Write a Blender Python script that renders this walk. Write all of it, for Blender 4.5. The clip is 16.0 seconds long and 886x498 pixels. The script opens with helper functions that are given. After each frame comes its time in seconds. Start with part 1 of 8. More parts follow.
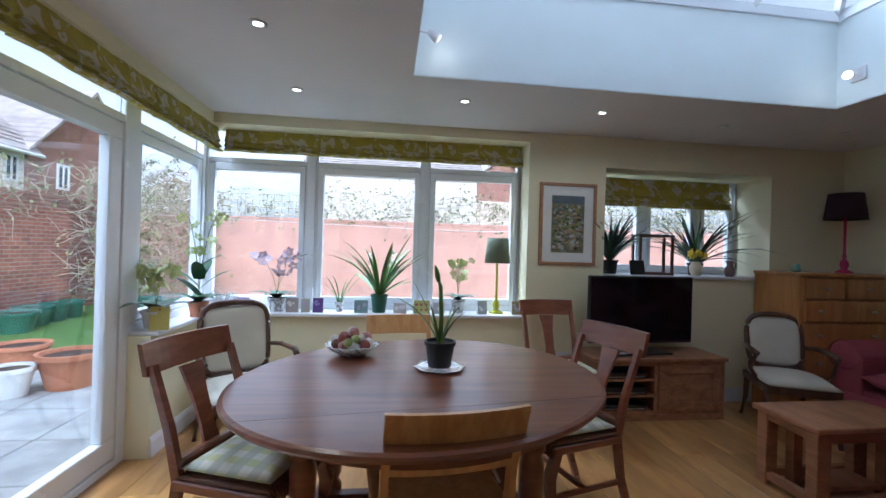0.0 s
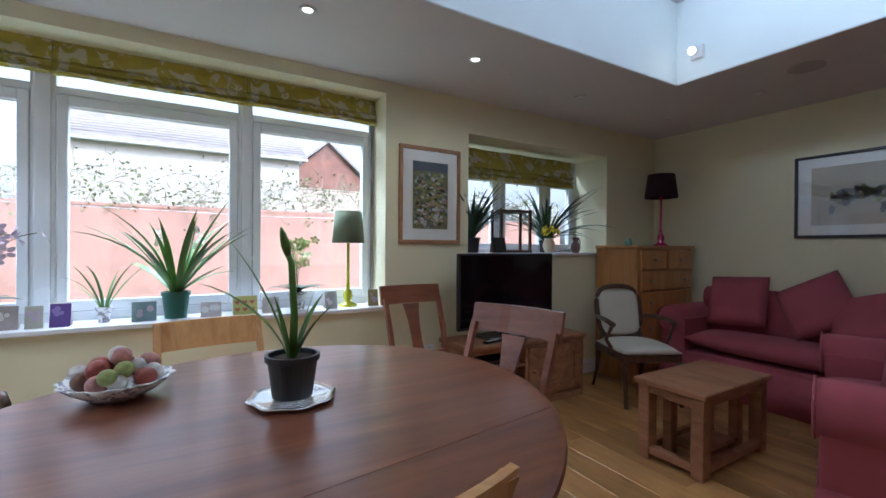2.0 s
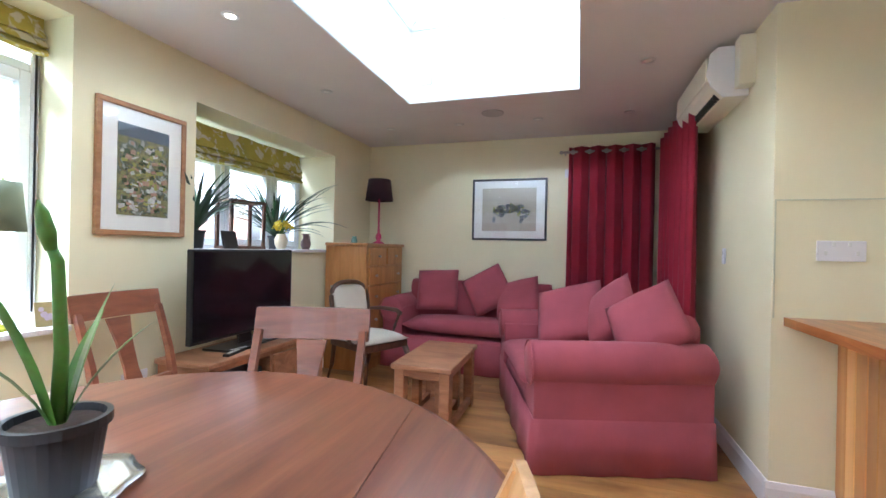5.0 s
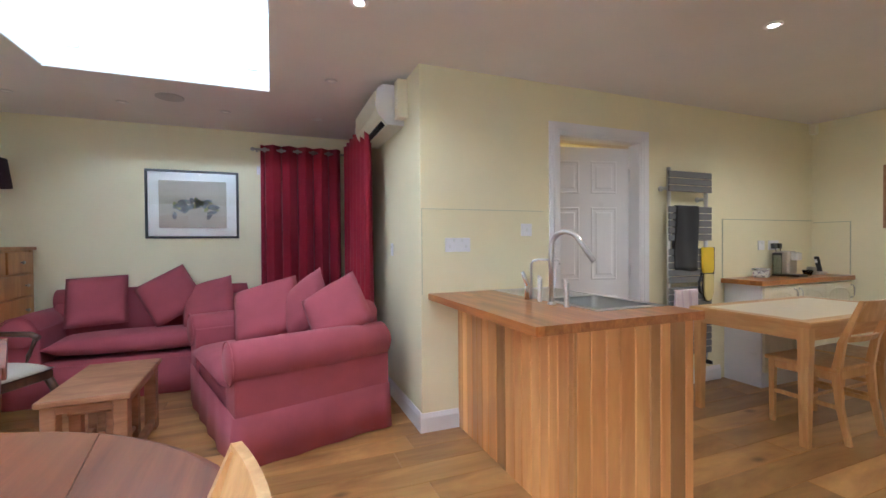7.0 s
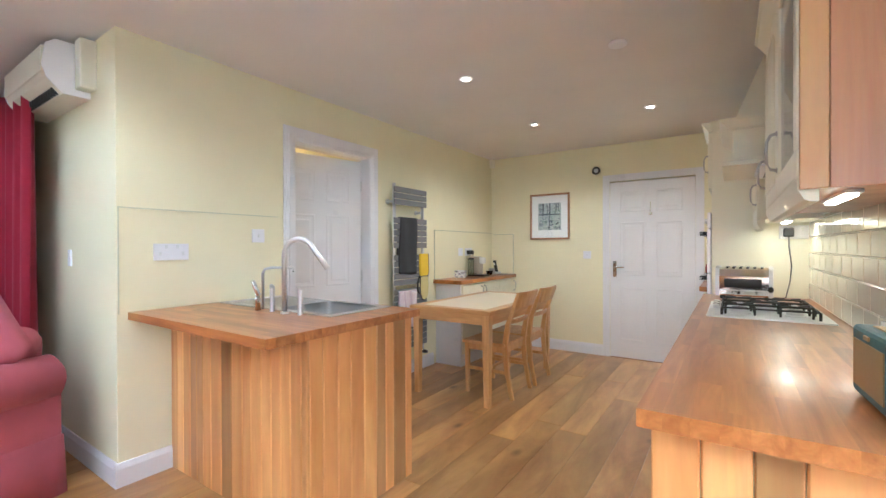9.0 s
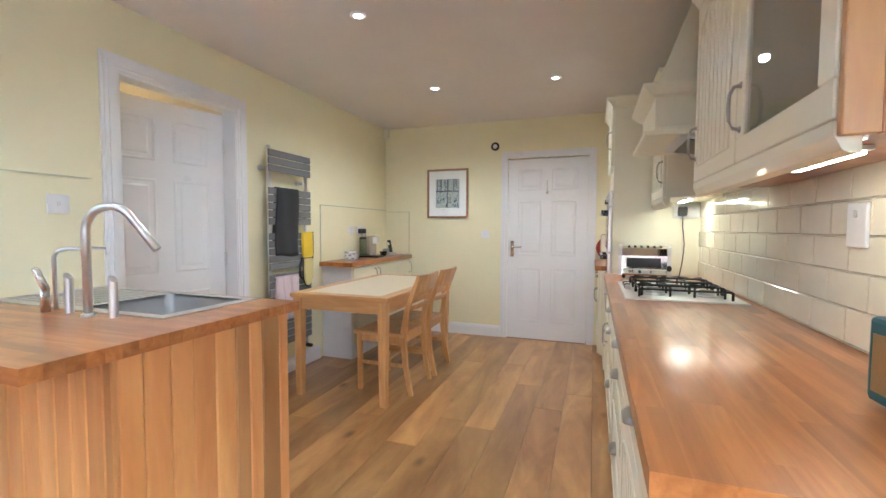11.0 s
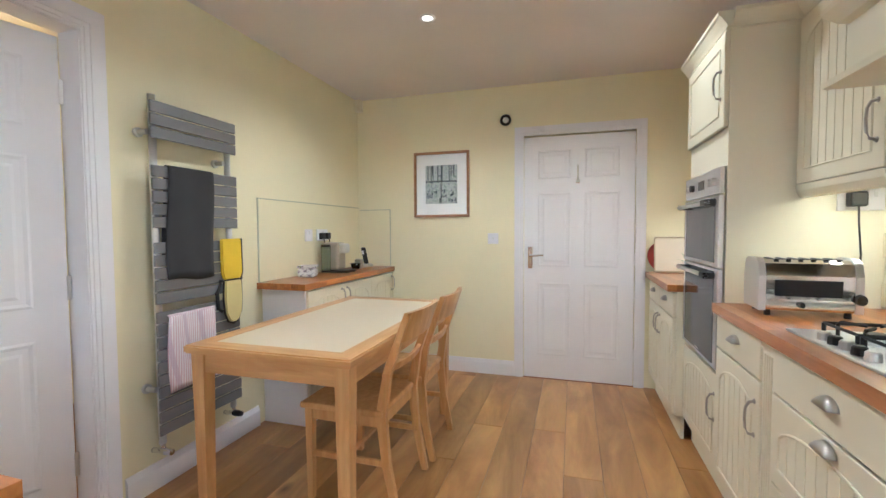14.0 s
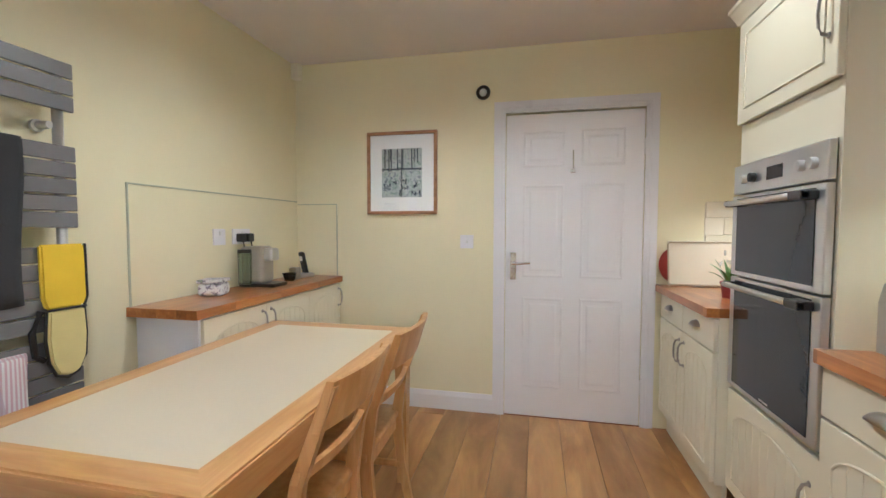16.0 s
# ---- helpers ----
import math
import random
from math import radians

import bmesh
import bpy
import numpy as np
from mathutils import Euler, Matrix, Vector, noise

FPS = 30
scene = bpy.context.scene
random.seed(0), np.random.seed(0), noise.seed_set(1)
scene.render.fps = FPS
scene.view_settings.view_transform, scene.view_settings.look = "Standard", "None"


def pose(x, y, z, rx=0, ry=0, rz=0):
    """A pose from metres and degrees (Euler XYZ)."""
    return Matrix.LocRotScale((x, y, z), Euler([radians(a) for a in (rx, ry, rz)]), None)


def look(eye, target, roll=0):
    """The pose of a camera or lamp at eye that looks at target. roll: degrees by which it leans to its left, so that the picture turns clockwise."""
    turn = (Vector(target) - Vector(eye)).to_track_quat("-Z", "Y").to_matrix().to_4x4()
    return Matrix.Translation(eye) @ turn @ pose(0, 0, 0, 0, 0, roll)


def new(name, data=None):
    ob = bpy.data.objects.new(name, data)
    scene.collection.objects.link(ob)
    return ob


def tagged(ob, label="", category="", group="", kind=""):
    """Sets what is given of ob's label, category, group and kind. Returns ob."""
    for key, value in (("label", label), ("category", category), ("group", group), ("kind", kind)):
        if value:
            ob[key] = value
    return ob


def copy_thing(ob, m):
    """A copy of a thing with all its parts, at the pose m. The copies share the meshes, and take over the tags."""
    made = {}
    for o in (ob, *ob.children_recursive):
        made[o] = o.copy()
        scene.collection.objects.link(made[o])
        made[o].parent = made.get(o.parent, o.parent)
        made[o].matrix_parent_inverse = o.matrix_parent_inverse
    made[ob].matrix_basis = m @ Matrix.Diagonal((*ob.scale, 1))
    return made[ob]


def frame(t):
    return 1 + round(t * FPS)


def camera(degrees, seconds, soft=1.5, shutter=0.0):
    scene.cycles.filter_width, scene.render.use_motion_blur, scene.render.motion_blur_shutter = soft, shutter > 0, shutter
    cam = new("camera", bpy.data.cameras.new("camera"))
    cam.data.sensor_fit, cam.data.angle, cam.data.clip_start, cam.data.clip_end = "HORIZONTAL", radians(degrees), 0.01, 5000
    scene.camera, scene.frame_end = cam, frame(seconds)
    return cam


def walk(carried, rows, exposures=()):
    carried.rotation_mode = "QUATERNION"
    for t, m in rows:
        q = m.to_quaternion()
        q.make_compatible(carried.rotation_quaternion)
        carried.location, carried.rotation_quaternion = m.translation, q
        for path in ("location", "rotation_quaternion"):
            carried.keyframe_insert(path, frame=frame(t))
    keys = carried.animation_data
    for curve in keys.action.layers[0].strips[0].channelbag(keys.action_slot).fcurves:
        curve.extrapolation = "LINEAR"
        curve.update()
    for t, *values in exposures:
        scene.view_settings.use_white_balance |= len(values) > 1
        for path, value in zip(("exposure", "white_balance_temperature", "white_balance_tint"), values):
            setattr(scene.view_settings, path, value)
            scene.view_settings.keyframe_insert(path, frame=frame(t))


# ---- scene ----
cam = camera(92.2, 16.0)
PATH = [
    (0, (0.504, 0.021, 1.35), (0.749, 2.006, 1.353), 1.7),
    (0.5, (0.494, 0.233, 1.319), (0.85, 2.201, 1.322), 1.0),
    (1, (0.487, 0.427, 1.277), (1.011, 2.358, 1.281), 0.7),
    (1.5, (0.494, 0.622, 1.242), (1.244, 2.476, 1.243), 0.5),
    (2, (0.503, 0.808, 1.217), (1.516, 2.532, 1.208), 0.4),
    (2.5, (0.508, 0.93, 1.187), (1.74, 2.505, 1.181), 0.8),
    (3, (0.501, 1.046, 1.171), (1.932, 2.443, 1.16), 1.6),
    (5.5, (0.17, 1.279, 1.209), (2.145, 1.594, 1.21), 0.6),
    (6, (0.101, 1.276, 1.214), (2.1, 1.237, 1.209), -0.1),
    (6.5, (0.056, 1.309, 1.248), (2.016, 0.913, 1.223), -0.9),
    (7, (0.038, 1.287, 1.245), (1.894, 0.543, 1.217), -0.5),
    (7.5, (0.038, 1.317, 1.255), (1.728, 0.249, 1.22), -0.2),
    (8, (0.017, 1.316, 1.252), (1.524, 0.001, 1.233), 0.2),
    (8.5, (0.005, 1.316, 1.255), (1.323, -0.188, 1.248), 0.2),
    (9, (0.014, 1.274, 1.253), (1.135, -0.382, 1.245), -0.2),
    (9.5, (0.043, 1.213, 1.239), (0.996, -0.545, 1.215), -0.3),
    (10, (0.094, 1.132, 1.225), (0.902, -0.697, 1.164), -0.4),
    (12.5, (0.558, 0.365, 1.237), (1.182, -1.532, 1.126), 0.4),
    (13, (0.635, 0.154, 1.239), (1.272, -1.74, 1.138), -0.1),
    (13.5, (0.702, -0.051, 1.237), (1.327, -1.948, 1.144), -0.2),
    (14, (0.773, -0.26, 1.23), (1.357, -2.17, 1.142), -0.3),
    (14.5, (0.813, -0.461, 1.229), (1.365, -2.382, 1.144), -0.3),
    (15, (0.863, -0.661, 1.239), (1.385, -2.59, 1.146), -0.1),
    (15.5, (0.923, -0.83, 1.231), (1.41, -2.768, 1.142), 0.1),
    (16, (0.967, -0.993, 1.246), (1.392, -2.945, 1.15), 0.1),
]
EXPOSURES = [(0, -0.7, 4950, 9), (3, -0.33, 5100, 9), (5.5, 1.15, 5150, 9), (6.5, 1.05, 5050, 9), (7, 1.0, 5100, 9), (8, 1.35, 5050, 8), (9, 1.55, 4900, 7), (10, 1.5, 4900, 7), (12.5, 1.6, 4900, 6), (14.5, 1.5, 4950, 7), (16, 1.35, 5000, 8)]
walk(cam, [(row[0], look(*row[1:])) for row in PATH], EXPOSURES)

# ---- light ----
sky_world = bpy.data.worlds.new("sky")
scene.world = sky_world
sky_world.use_nodes = True
wn = sky_world.node_tree.nodes
sky_tex = wn.new("ShaderNodeTexSky")
sky_tex.sky_type = "NISHITA"
sky_tex.sun_disc = False
sky_tex.sun_elevation = radians(38)
sky_tex.sun_rotation = radians(165)
sky_tex.dust_density = 4.0
wn["Background"].inputs[1].default_value = 0.15
haze = wn.new("ShaderNodeHueSaturation")
haze.inputs["Saturation"].default_value, haze.inputs["Value"].default_value = 0.12, 3.2
sky_world.node_tree.links.new(sky_tex.outputs[0], haze.inputs["Color"])
sky_world.node_tree.links.new(haze.outputs[0], wn["Background"].inputs[0])


def lamp(name, kind, energy, m, color=(1, 1, 1), **extra):
    data = bpy.data.lights.new(name, kind)
    data.energy, data.color = energy, color
    if "size" in extra:
        data.size = extra["size"]
    if "size_y" in extra:
        data.shape, data.size_y = "RECTANGLE", extra["size_y"]
    if "radius" in extra:
        data.shadow_soft_size = extra["radius"]
    if "angle" in extra:
        data.angle = extra["angle"]
    if "spot" in extra:
        data.spot_size, data.spot_blend = extra["spot"], 0.7
    ob = new(name, data)
    ob.matrix_world = m
    return ob


lamp("sun", "SUN", 2.6, look((0, 0, 0), (-0.25, 1.0, -0.80)), (1.0, 0.95, 0.87), angle=radians(0.6))
WARM = (1.0, 0.88, 0.70)
# added area lamps for overcast sky light, above the eaves and over the roof lantern
lamp("sky_over_eaves", "AREA", 470, look((0.4, 5.3, 3.9), (0.4, 2.4, 0.4)), (0.93, 0.97, 1.0), size=3.2, size_y=1.2)
lamp("sky_over_side", "AREA", 260, look((-2.7, 2.6, 3.9), (0.6, 2.4, 0.4)), (0.93, 0.97, 1.0), size=2.2, size_y=1.2)
lamp("sky_over_lantern", "AREA", 9, look((2.09, 1.947, 3.6), (2.09, 1.948, 0.0)), (0.80, 0.92, 1.0), size=2.9, size_y=1.3)


# ---- materials ----
def material(name, rough=0.5, metal=0.0):
    m = bpy.data.materials.new(name)
    m.use_nodes = True
    t = m.node_tree
    b = t.nodes["Principled BSDF"]
    b.inputs["Roughness"].default_value = rough
    b.inputs["Metallic"].default_value = metal
    return m, t, b


def node(t, kind, **inputs):
    n = t.nodes.new(kind)
    for key, value in inputs.items():
        n.inputs[key.replace("_", " ")].default_value = value
    return n


def coords(t, scale=(1, 1, 1), vary=False):
    c = t.nodes.new("ShaderNodeTexCoord")
    mp = t.nodes.new("ShaderNodeMapping")
    mp.inputs["Scale"].default_value = scale
    t.links.new(c.outputs["Object"], mp.inputs["Vector"])
    if vary:
        o = t.nodes.new("ShaderNodeObjectInfo")
        mul = t.nodes.new("ShaderNodeMath")
        mul.operation = "MULTIPLY"
        mul.inputs[1].default_value = 37.0
        t.links.new(o.outputs["Random"], mul.inputs[0])
        t.links.new(mul.outputs[0], mp.inputs["Location"])
    return mp.outputs["Vector"]


def ramp(t, fac, *stops):
    r = t.nodes.new("ShaderNodeValToRGB")
    e = r.color_ramp.elements
    while len(e) < len(stops):
        e.new(0.5)
    for k, (p, c) in zip(e, stops):
        k.position, k.color = p, (*c, 1)
    t.links.new(fac, r.inputs[0])
    return r.outputs[0]


def mixed(t, fac, a, b, blend="MIX"):
    m = t.nodes.new("ShaderNodeMix")
    m.data_type, m.blend_type = "RGBA", blend
    for sock, v in ((m.inputs[0], fac), (m.inputs[6], a), (m.inputs[7], b)):
        if isinstance(v, bpy.types.NodeSocket):
            t.links.new(v, sock)
        else:
            sock.default_value = v if isinstance(v, float) else (*v, 1)
    return m.outputs[2]


def bumped(t, b, height, strength, distance):
    n = t.nodes.new("ShaderNodeBump")
    n.inputs["Strength"].default_value, n.inputs["Distance"].default_value = strength, distance
    t.links.new(height, n.inputs["Height"])
    t.links.new(n.outputs[0], b.inputs["Normal"])


def plain(name, color, rough=0.5, metal=0.0, var=0.06, scale=3.0, bump=0.0, bscale=80.0, vary=False, coat=0.0):
    """A plain surface with soft variation at two scales and fine relief."""
    m, t, b = material(name, rough, metal)
    v = coords(t, vary=vary)
    big = node(t, "ShaderNodeTexNoise", Scale=scale, Detail=4.0)
    small = node(t, "ShaderNodeTexNoise", Scale=bscale, Detail=3.0)
    t.links.new(v, big.inputs["Vector"])
    t.links.new(v, small.inputs["Vector"])
    lo, hi = [c * (1 - var) for c in color], [min(1, c * (1 + var)) for c in color]
    c1 = ramp(t, big.outputs[0], (0.3, lo), (0.7, hi))
    c2 = mixed(t, var, c1, small.outputs[1], "OVERLAY")
    t.links.new(c2, b.inputs["Base Color"])
    rr = t.nodes.new("ShaderNodeMapRange")
    rr.inputs["To Min"].default_value, rr.inputs["To Max"].default_value = max(0.03, rough - 0.07), min(1, rough + 0.07)
    t.links.new(big.outputs[0], rr.inputs[0])
    t.links.new(rr.outputs[0], b.inputs["Roughness"])
    if coat:
        b.inputs["Coat Weight"].default_value = coat
        b.inputs["Coat Roughness"].default_value = 0.08
    if bump:
        bumped(t, b, small.outputs[0], bump, 0.004)
    return m


def wooden(name, dark, light, grain=(18, 1.2, 18), rough=0.35, coat=0.0, vary=True, knots=0.0, spread=0.0, bump=0.15):
    """Timber with its grain along the axis whose scale is smallest."""
    m, t, b = material(name, rough)
    v = coords(t, grain, vary)
    warp = node(t, "ShaderNodeTexNoise", Scale=1.0, Detail=5.0, Roughness=0.6, Distortion=0.6)
    t.links.new(v, warp.inputs["Vector"])
    fine = node(t, "ShaderNodeTexNoise", Scale=6.0, Detail=3.0, Roughness=0.7)
    t.links.new(v, fine.inputs["Vector"])
    mid = [(a + c) / 2 for a, c in zip(dark, light)]
    col = ramp(t, warp.outputs[0], (0.30, dark), (0.5, mid), (0.68, light))
    col = mixed(t, 0.18, col, fine.outputs[1], "SOFT_LIGHT")
    if spread:
        o = t.nodes.new("ShaderNodeObjectInfo")
        tone = ramp(t, o.outputs["Random"], (0.0, [1 - spread] * 3), (0.5, [1, 1 - spread * 0.25, 1 - spread * 0.4]), (1.0, [1 + spread * 0.4] * 3))
        col = mixed(t, 1.0, col, tone, "MULTIPLY")
    if knots:
        plainv = coords(t, (3.0, 1.6, 3.0), vary)
        k = node(t, "ShaderNodeTexVoronoi", Scale=1.1, Randomness=1.0)
        t.links.new(plainv, k.inputs["Vector"])
        kk = ramp(t, k.outputs["Distance"], (0.0, (1, 1, 1)), (knots, (0, 0, 0)))
        col = mixed(t, kk, col, [c * 0.35 for c in dark])
    t.links.new(col, b.inputs["Base Color"])
    if coat:
        b.inputs["Coat Weight"].default_value = coat
        b.inputs["Coat Roughness"].default_value = 0.12
    if bump:
        bumped(t, b, fine.outputs[0], bump, 0.001)
    return m


def woven(name, color, rough=0.9, scale=400.0, var=0.12, second=None, sheen=0.05):
    m, t, b = material(name, rough)
    v = coords(t)
    big = node(t, "ShaderNodeTexNoise", Scale=5.0, Detail=5.0)
    t.links.new(v, big.inputs["Vector"])
    w = node(t, "ShaderNodeTexNoise", Scale=scale, Detail=1.0)
    t.links.new(v, w.inputs["Vector"])
    col = ramp(t, big.outputs[0], (0.3, [c * (1 - var) for c in color]), (0.7, [min(1, c * (1 + var)) for c in color]))
    if second:
        sp = node(t, "ShaderNodeTexNoise", Scale=9.0, Detail=2.0, Distortion=1.5)
        t.links.new(v, sp.inputs["Vector"])
        col = mixed(t, ramp(t, sp.outputs[0], (0.54, (0, 0, 0)), (0.6, (1, 1, 1))), col, second)
    t.links.new(col, b.inputs["Base Color"])
    b.inputs["Sheen Weight"].default_value = sheen
    bumped(t, b, w.outputs[0], 0.35, 0.002)
    return m


def checked(name, base, one, two, size=0.05, rough=0.9):
    """A woven check of two crossing colours."""
    m, t, b = material(name, rough)
    v = coords(t)
    col = base
    for axis, tint in (("X", one), ("Y", two)):
        w = node(t, "ShaderNodeTexWave", Scale=1.0 / size / 3.14)
        w.bands_direction = axis
        t.links.new(v, w.inputs["Vector"])
        f = ramp(t, w.outputs["Fac"], (0.45, (0, 0, 0)), (0.55, (0.65, 0.65, 0.65)))
        col = mixed(t, f, col, tint)
    t.links.new(col, b.inputs["Base Color"])
    n = node(t, "ShaderNodeTexNoise", Scale=300.0)
    t.links.new(v, n.inputs["Vector"])
    bumped(t, b, n.outputs[0], 0.3, 0.002)
    return m


def glowing(name, color, strength):
    m, t, b = material(name)
    b.inputs["Base Color"].default_value = (*color, 1)
    b.inputs["Emission Color"].default_value = (*color, 1)
    b.inputs["Emission Strength"].default_value = strength
    return m


def clear(name, color=(1, 1, 1), rough=0.0):
    m, t, b = material(name, rough)
    b.inputs["Base Color"].default_value = (*color, 1)
    b.inputs["Transmission Weight"].default_value = 1.0
    b.inputs["IOR"].default_value = 1.45
    return m


def printed(name, ground, colors, scale=6.0, detail=6.0):
    """Irregular painted patches, for a picture or a card."""
    m, t, b = material(name, 0.55)
    v = coords(t)
    n = node(t, "ShaderNodeTexNoise", Scale=scale, Detail=detail, Roughness=0.7, Distortion=0.4)
    t.links.new(v, n.inputs["Vector"])
    stops = [(0.3 + 0.4 * i / max(1, len(colors)), c) for i, c in enumerate([ground, *colors])]
    t.links.new(ramp(t, n.outputs[0], *stops), b.inputs["Base Color"])
    return m


M_wall = plain("primrose wall paint", (0.82, 0.765, 0.52), 0.6, var=0.02, bump=0.10, bscale=150)
M_ceil = plain("white ceiling paint", (0.74, 0.70, 0.68), 0.7, var=0.02, bump=0.08, bscale=120)
M_white = plain("white gloss paint", (0.80, 0.79, 0.80), 0.3, var=0.02, bump=0.04)
M_upvc = plain("white window plastic", (0.80, 0.82, 0.84), 0.25, var=0.02)
# white paint with the cyan of sky light tinted into it
M_well = plain("white well paint with sky tint", (0.78, 0.84, 0.84), 0.6, var=0.02, bump=0.06)
M_oakfloor = wooden("oak board", (0.28, 0.13, 0.036), (0.62, 0.35, 0.12), (5, 1.1, 5), 0.28, 0.2, True, 0.12, 0.24)
M_mahog = wooden("mahogany", (0.13, 0.036, 0.016), (0.26, 0.090, 0.040), (1.2, 14, 14), 0.30, 0.75, True, 0, 0, 0.02)
M_mahog.node_tree.nodes["Principled BSDF"].inputs["Coat Roughness"].default_value = 0.22
M_mahog2 = wooden("chair mahogany", (0.17, 0.055, 0.027), (0.30, 0.11, 0.055), (4, 4, 20), 0.28, 0.4)
M_beech = wooden("beech", (0.54, 0.27, 0.085), (0.72, 0.42, 0.165), (22, 22, 2.5), 0.35, 0.3)
M_work = wooden("worktop timber", (0.31, 0.105, 0.020), (0.52, 0.215, 0.055), (2.2, 26, 26), 0.30, 0.35, True, 0, 0.28)
M_board = wooden("cedar board", (0.56, 0.25, 0.07), (0.78, 0.44, 0.155), (7, 7, 0.7), 0.36, 0.3, True, 0, 0.48)
M_oakpanel = wooden("oak panel", (0.36, 0.15, 0.05), (0.62, 0.32, 0.14), (7, 7, 1.6), 0.4, 0.2, True, 0, 0.2)
M_beechy = wooden("beech lengthwise", (0.54, 0.27, 0.085), (0.72, 0.42, 0.165), (22, 2.5, 22), 0.32, 0.35)
M_beechx = wooden("beech crosswise", (0.54, 0.27, 0.085), (0.72, 0.42, 0.165), (2.5, 22, 22), 0.32, 0.35)
M_pine = wooden("pine", (0.36, 0.145, 0.035), (0.54, 0.26, 0.08), (16, 16, 2.2), 0.35, 0.3, True, 0.07)
M_rustic = wooden("rustic pine", (0.22, 0.09, 0.04), (0.42, 0.20, 0.10), (10, 3, 14), 0.5, 0.1, True, 0.10)
M_walnut = wooden("dark walnut", (0.05, 0.022, 0.012), (0.13, 0.06, 0.032), (20, 20, 4), 0.3, 0.3)
M_cream = plain("cream cabinet paint", (0.80, 0.76, 0.60), 0.35, var=0.02, bump=0.03)
M_steel = plain("brushed steel", (0.72, 0.72, 0.72), 0.34, 1.0, var=0.05, bscale=300)
M_chrome = plain("chrome", (0.80, 0.80, 0.80), 0.08, 1.0, var=0.02)
M_pewter = plain("pewter handle metal", (0.45, 0.43, 0.40), 0.32, 1.0)
M_black = plain("black plastic", (0.015, 0.015, 0.016), 0.35)
M_gloss = plain("glossy black screen", (0.006, 0.006, 0.008), 0.1)
M_iron = plain("cast iron", (0.02, 0.02, 0.022), 0.5, bump=0.2)
M_ovenglass = plain("dark oven glass", (0.035, 0.038, 0.042), 0.06)
M_grey = plain("grey radiator enamel", (0.20, 0.20, 0.21), 0.35, 0.3)
M_sofa = woven("burgundy cotton", (0.36, 0.075, 0.098), var=0.10, scale=260)
M_curtain = woven("crimson curtain", (0.27, 0.005, 0.024), var=0.10, scale=200, sheen=0.1)
M_linen = woven("cream upholstery", (0.62, 0.58, 0.48), var=0.05)
M_blind = woven("olive floral blind", (0.42, 0.35, 0.05), second=(0.58, 0.54, 0.38), var=0.15)
M_check = checked("green check cotton", (0.80, 0.78, 0.66), (0.60, 0.62, 0.20), (0.52, 0.54, 0.44), 0.09)
M_teatowel = checked("red check tea towel", (0.80, 0.77, 0.78), (0.58, 0.30, 0.36), (0.55, 0.42, 0.50), 0.012)
M_towel = woven("charcoal towel", (0.035, 0.035, 0.038), var=0.15, scale=120)
M_mitt = woven("yellow oven glove", (0.75, 0.52, 0.02), var=0.08, scale=60)
M_mitt2 = woven("pale yellow oven glove", (0.70, 0.60, 0.25), var=0.08, scale=60)
M_shade = woven("sage green shade", (0.18, 0.21, 0.13), var=0.05)
M_purple = woven("dark plum shade", (0.030, 0.008, 0.018), var=0.1)
M_pink = plain("pink lacquer", (0.50, 0.03, 0.12), 0.2, coat=0.5)
M_limestem = plain("lime glass stem", (0.50, 0.50, 0.03), 0.15, coat=0.5)
M_leaf = plain("strap leaf green", (0.10, 0.22, 0.035), 0.4, var=0.3, scale=9)
M_leafd = plain("dark leaf green", (0.030, 0.075, 0.030), 0.35, var=0.3, scale=9)
M_petal = plain("mauve petal", (0.50, 0.42, 0.52), 0.6, var=0.15)
M_petalg = plain("lime petal", (0.55, 0.62, 0.25), 0.6, var=0.15)
M_petalw = plain("white petal", (0.75, 0.77, 0.70), 0.6, var=0.1)
M_daff = plain("daffodil yellow", (0.85, 0.68, 0.03), 0.6, var=0.1)
M_stem = plain("flower stem", (0.14, 0.15, 0.06), 0.6, var=0.2)
M_pot = plain("black pot plastic", (0.022, 0.024, 0.026), 0.45)
M_potg = plain("dark green pot", (0.03, 0.12, 0.085), 0.4)
M_soil = plain("potting soil", (0.05, 0.03, 0.02), 0.95, var=0.4, bump=0.5, bscale=60)
M_terra = plain("terracotta", (0.42, 0.17, 0.09), 0.8, var=0.15, bump=0.2)
M_china = plain("white china", (0.78, 0.78, 0.76), 0.2, var=0.02, coat=0.4)
M_cchina = printed("floral china", (0.78, 0.78, 0.76), [(0.76, 0.76, 0.74), (0.78, 0.78, 0.76), (0.25, 0.2, 0.3), (0.3, 0.4, 0.2)], 40, 2)
M_cream_c = plain("cream vase glaze", (0.66, 0.56, 0.38), 0.3, coat=0.3)
M_jug = plain("brown glazed jug", (0.26, 0.15, 0.14), 0.35, coat=0.3, var=0.3)
M_silver = plain("silver plate", (0.72, 0.72, 0.72), 0.2, 1.0, var=0.08, bump=0.3, bscale=60)
M_glass = clear("window glass")
M_smoke = clear("vase glass", (0.85, 0.95, 0.9), 0.05)
M_tile = plain("cream wall tile", (0.78, 0.72, 0.56), 0.10, var=0.03, scale=8, vary=True, coat=0.5)
M_grout = plain("grout", (0.76, 0.71, 0.58), 0.8)
M_inset = plain("cream laminate", (0.66, 0.58, 0.44), 0.3, var=0.01)
M_frameoak = wooden("picture frame oak", (0.30, 0.14, 0.06), (0.46, 0.25, 0.12), (6, 30, 30), 0.4)
M_mount = plain("picture mount board", (0.88, 0.87, 0.84), 0.8, var=0.02)
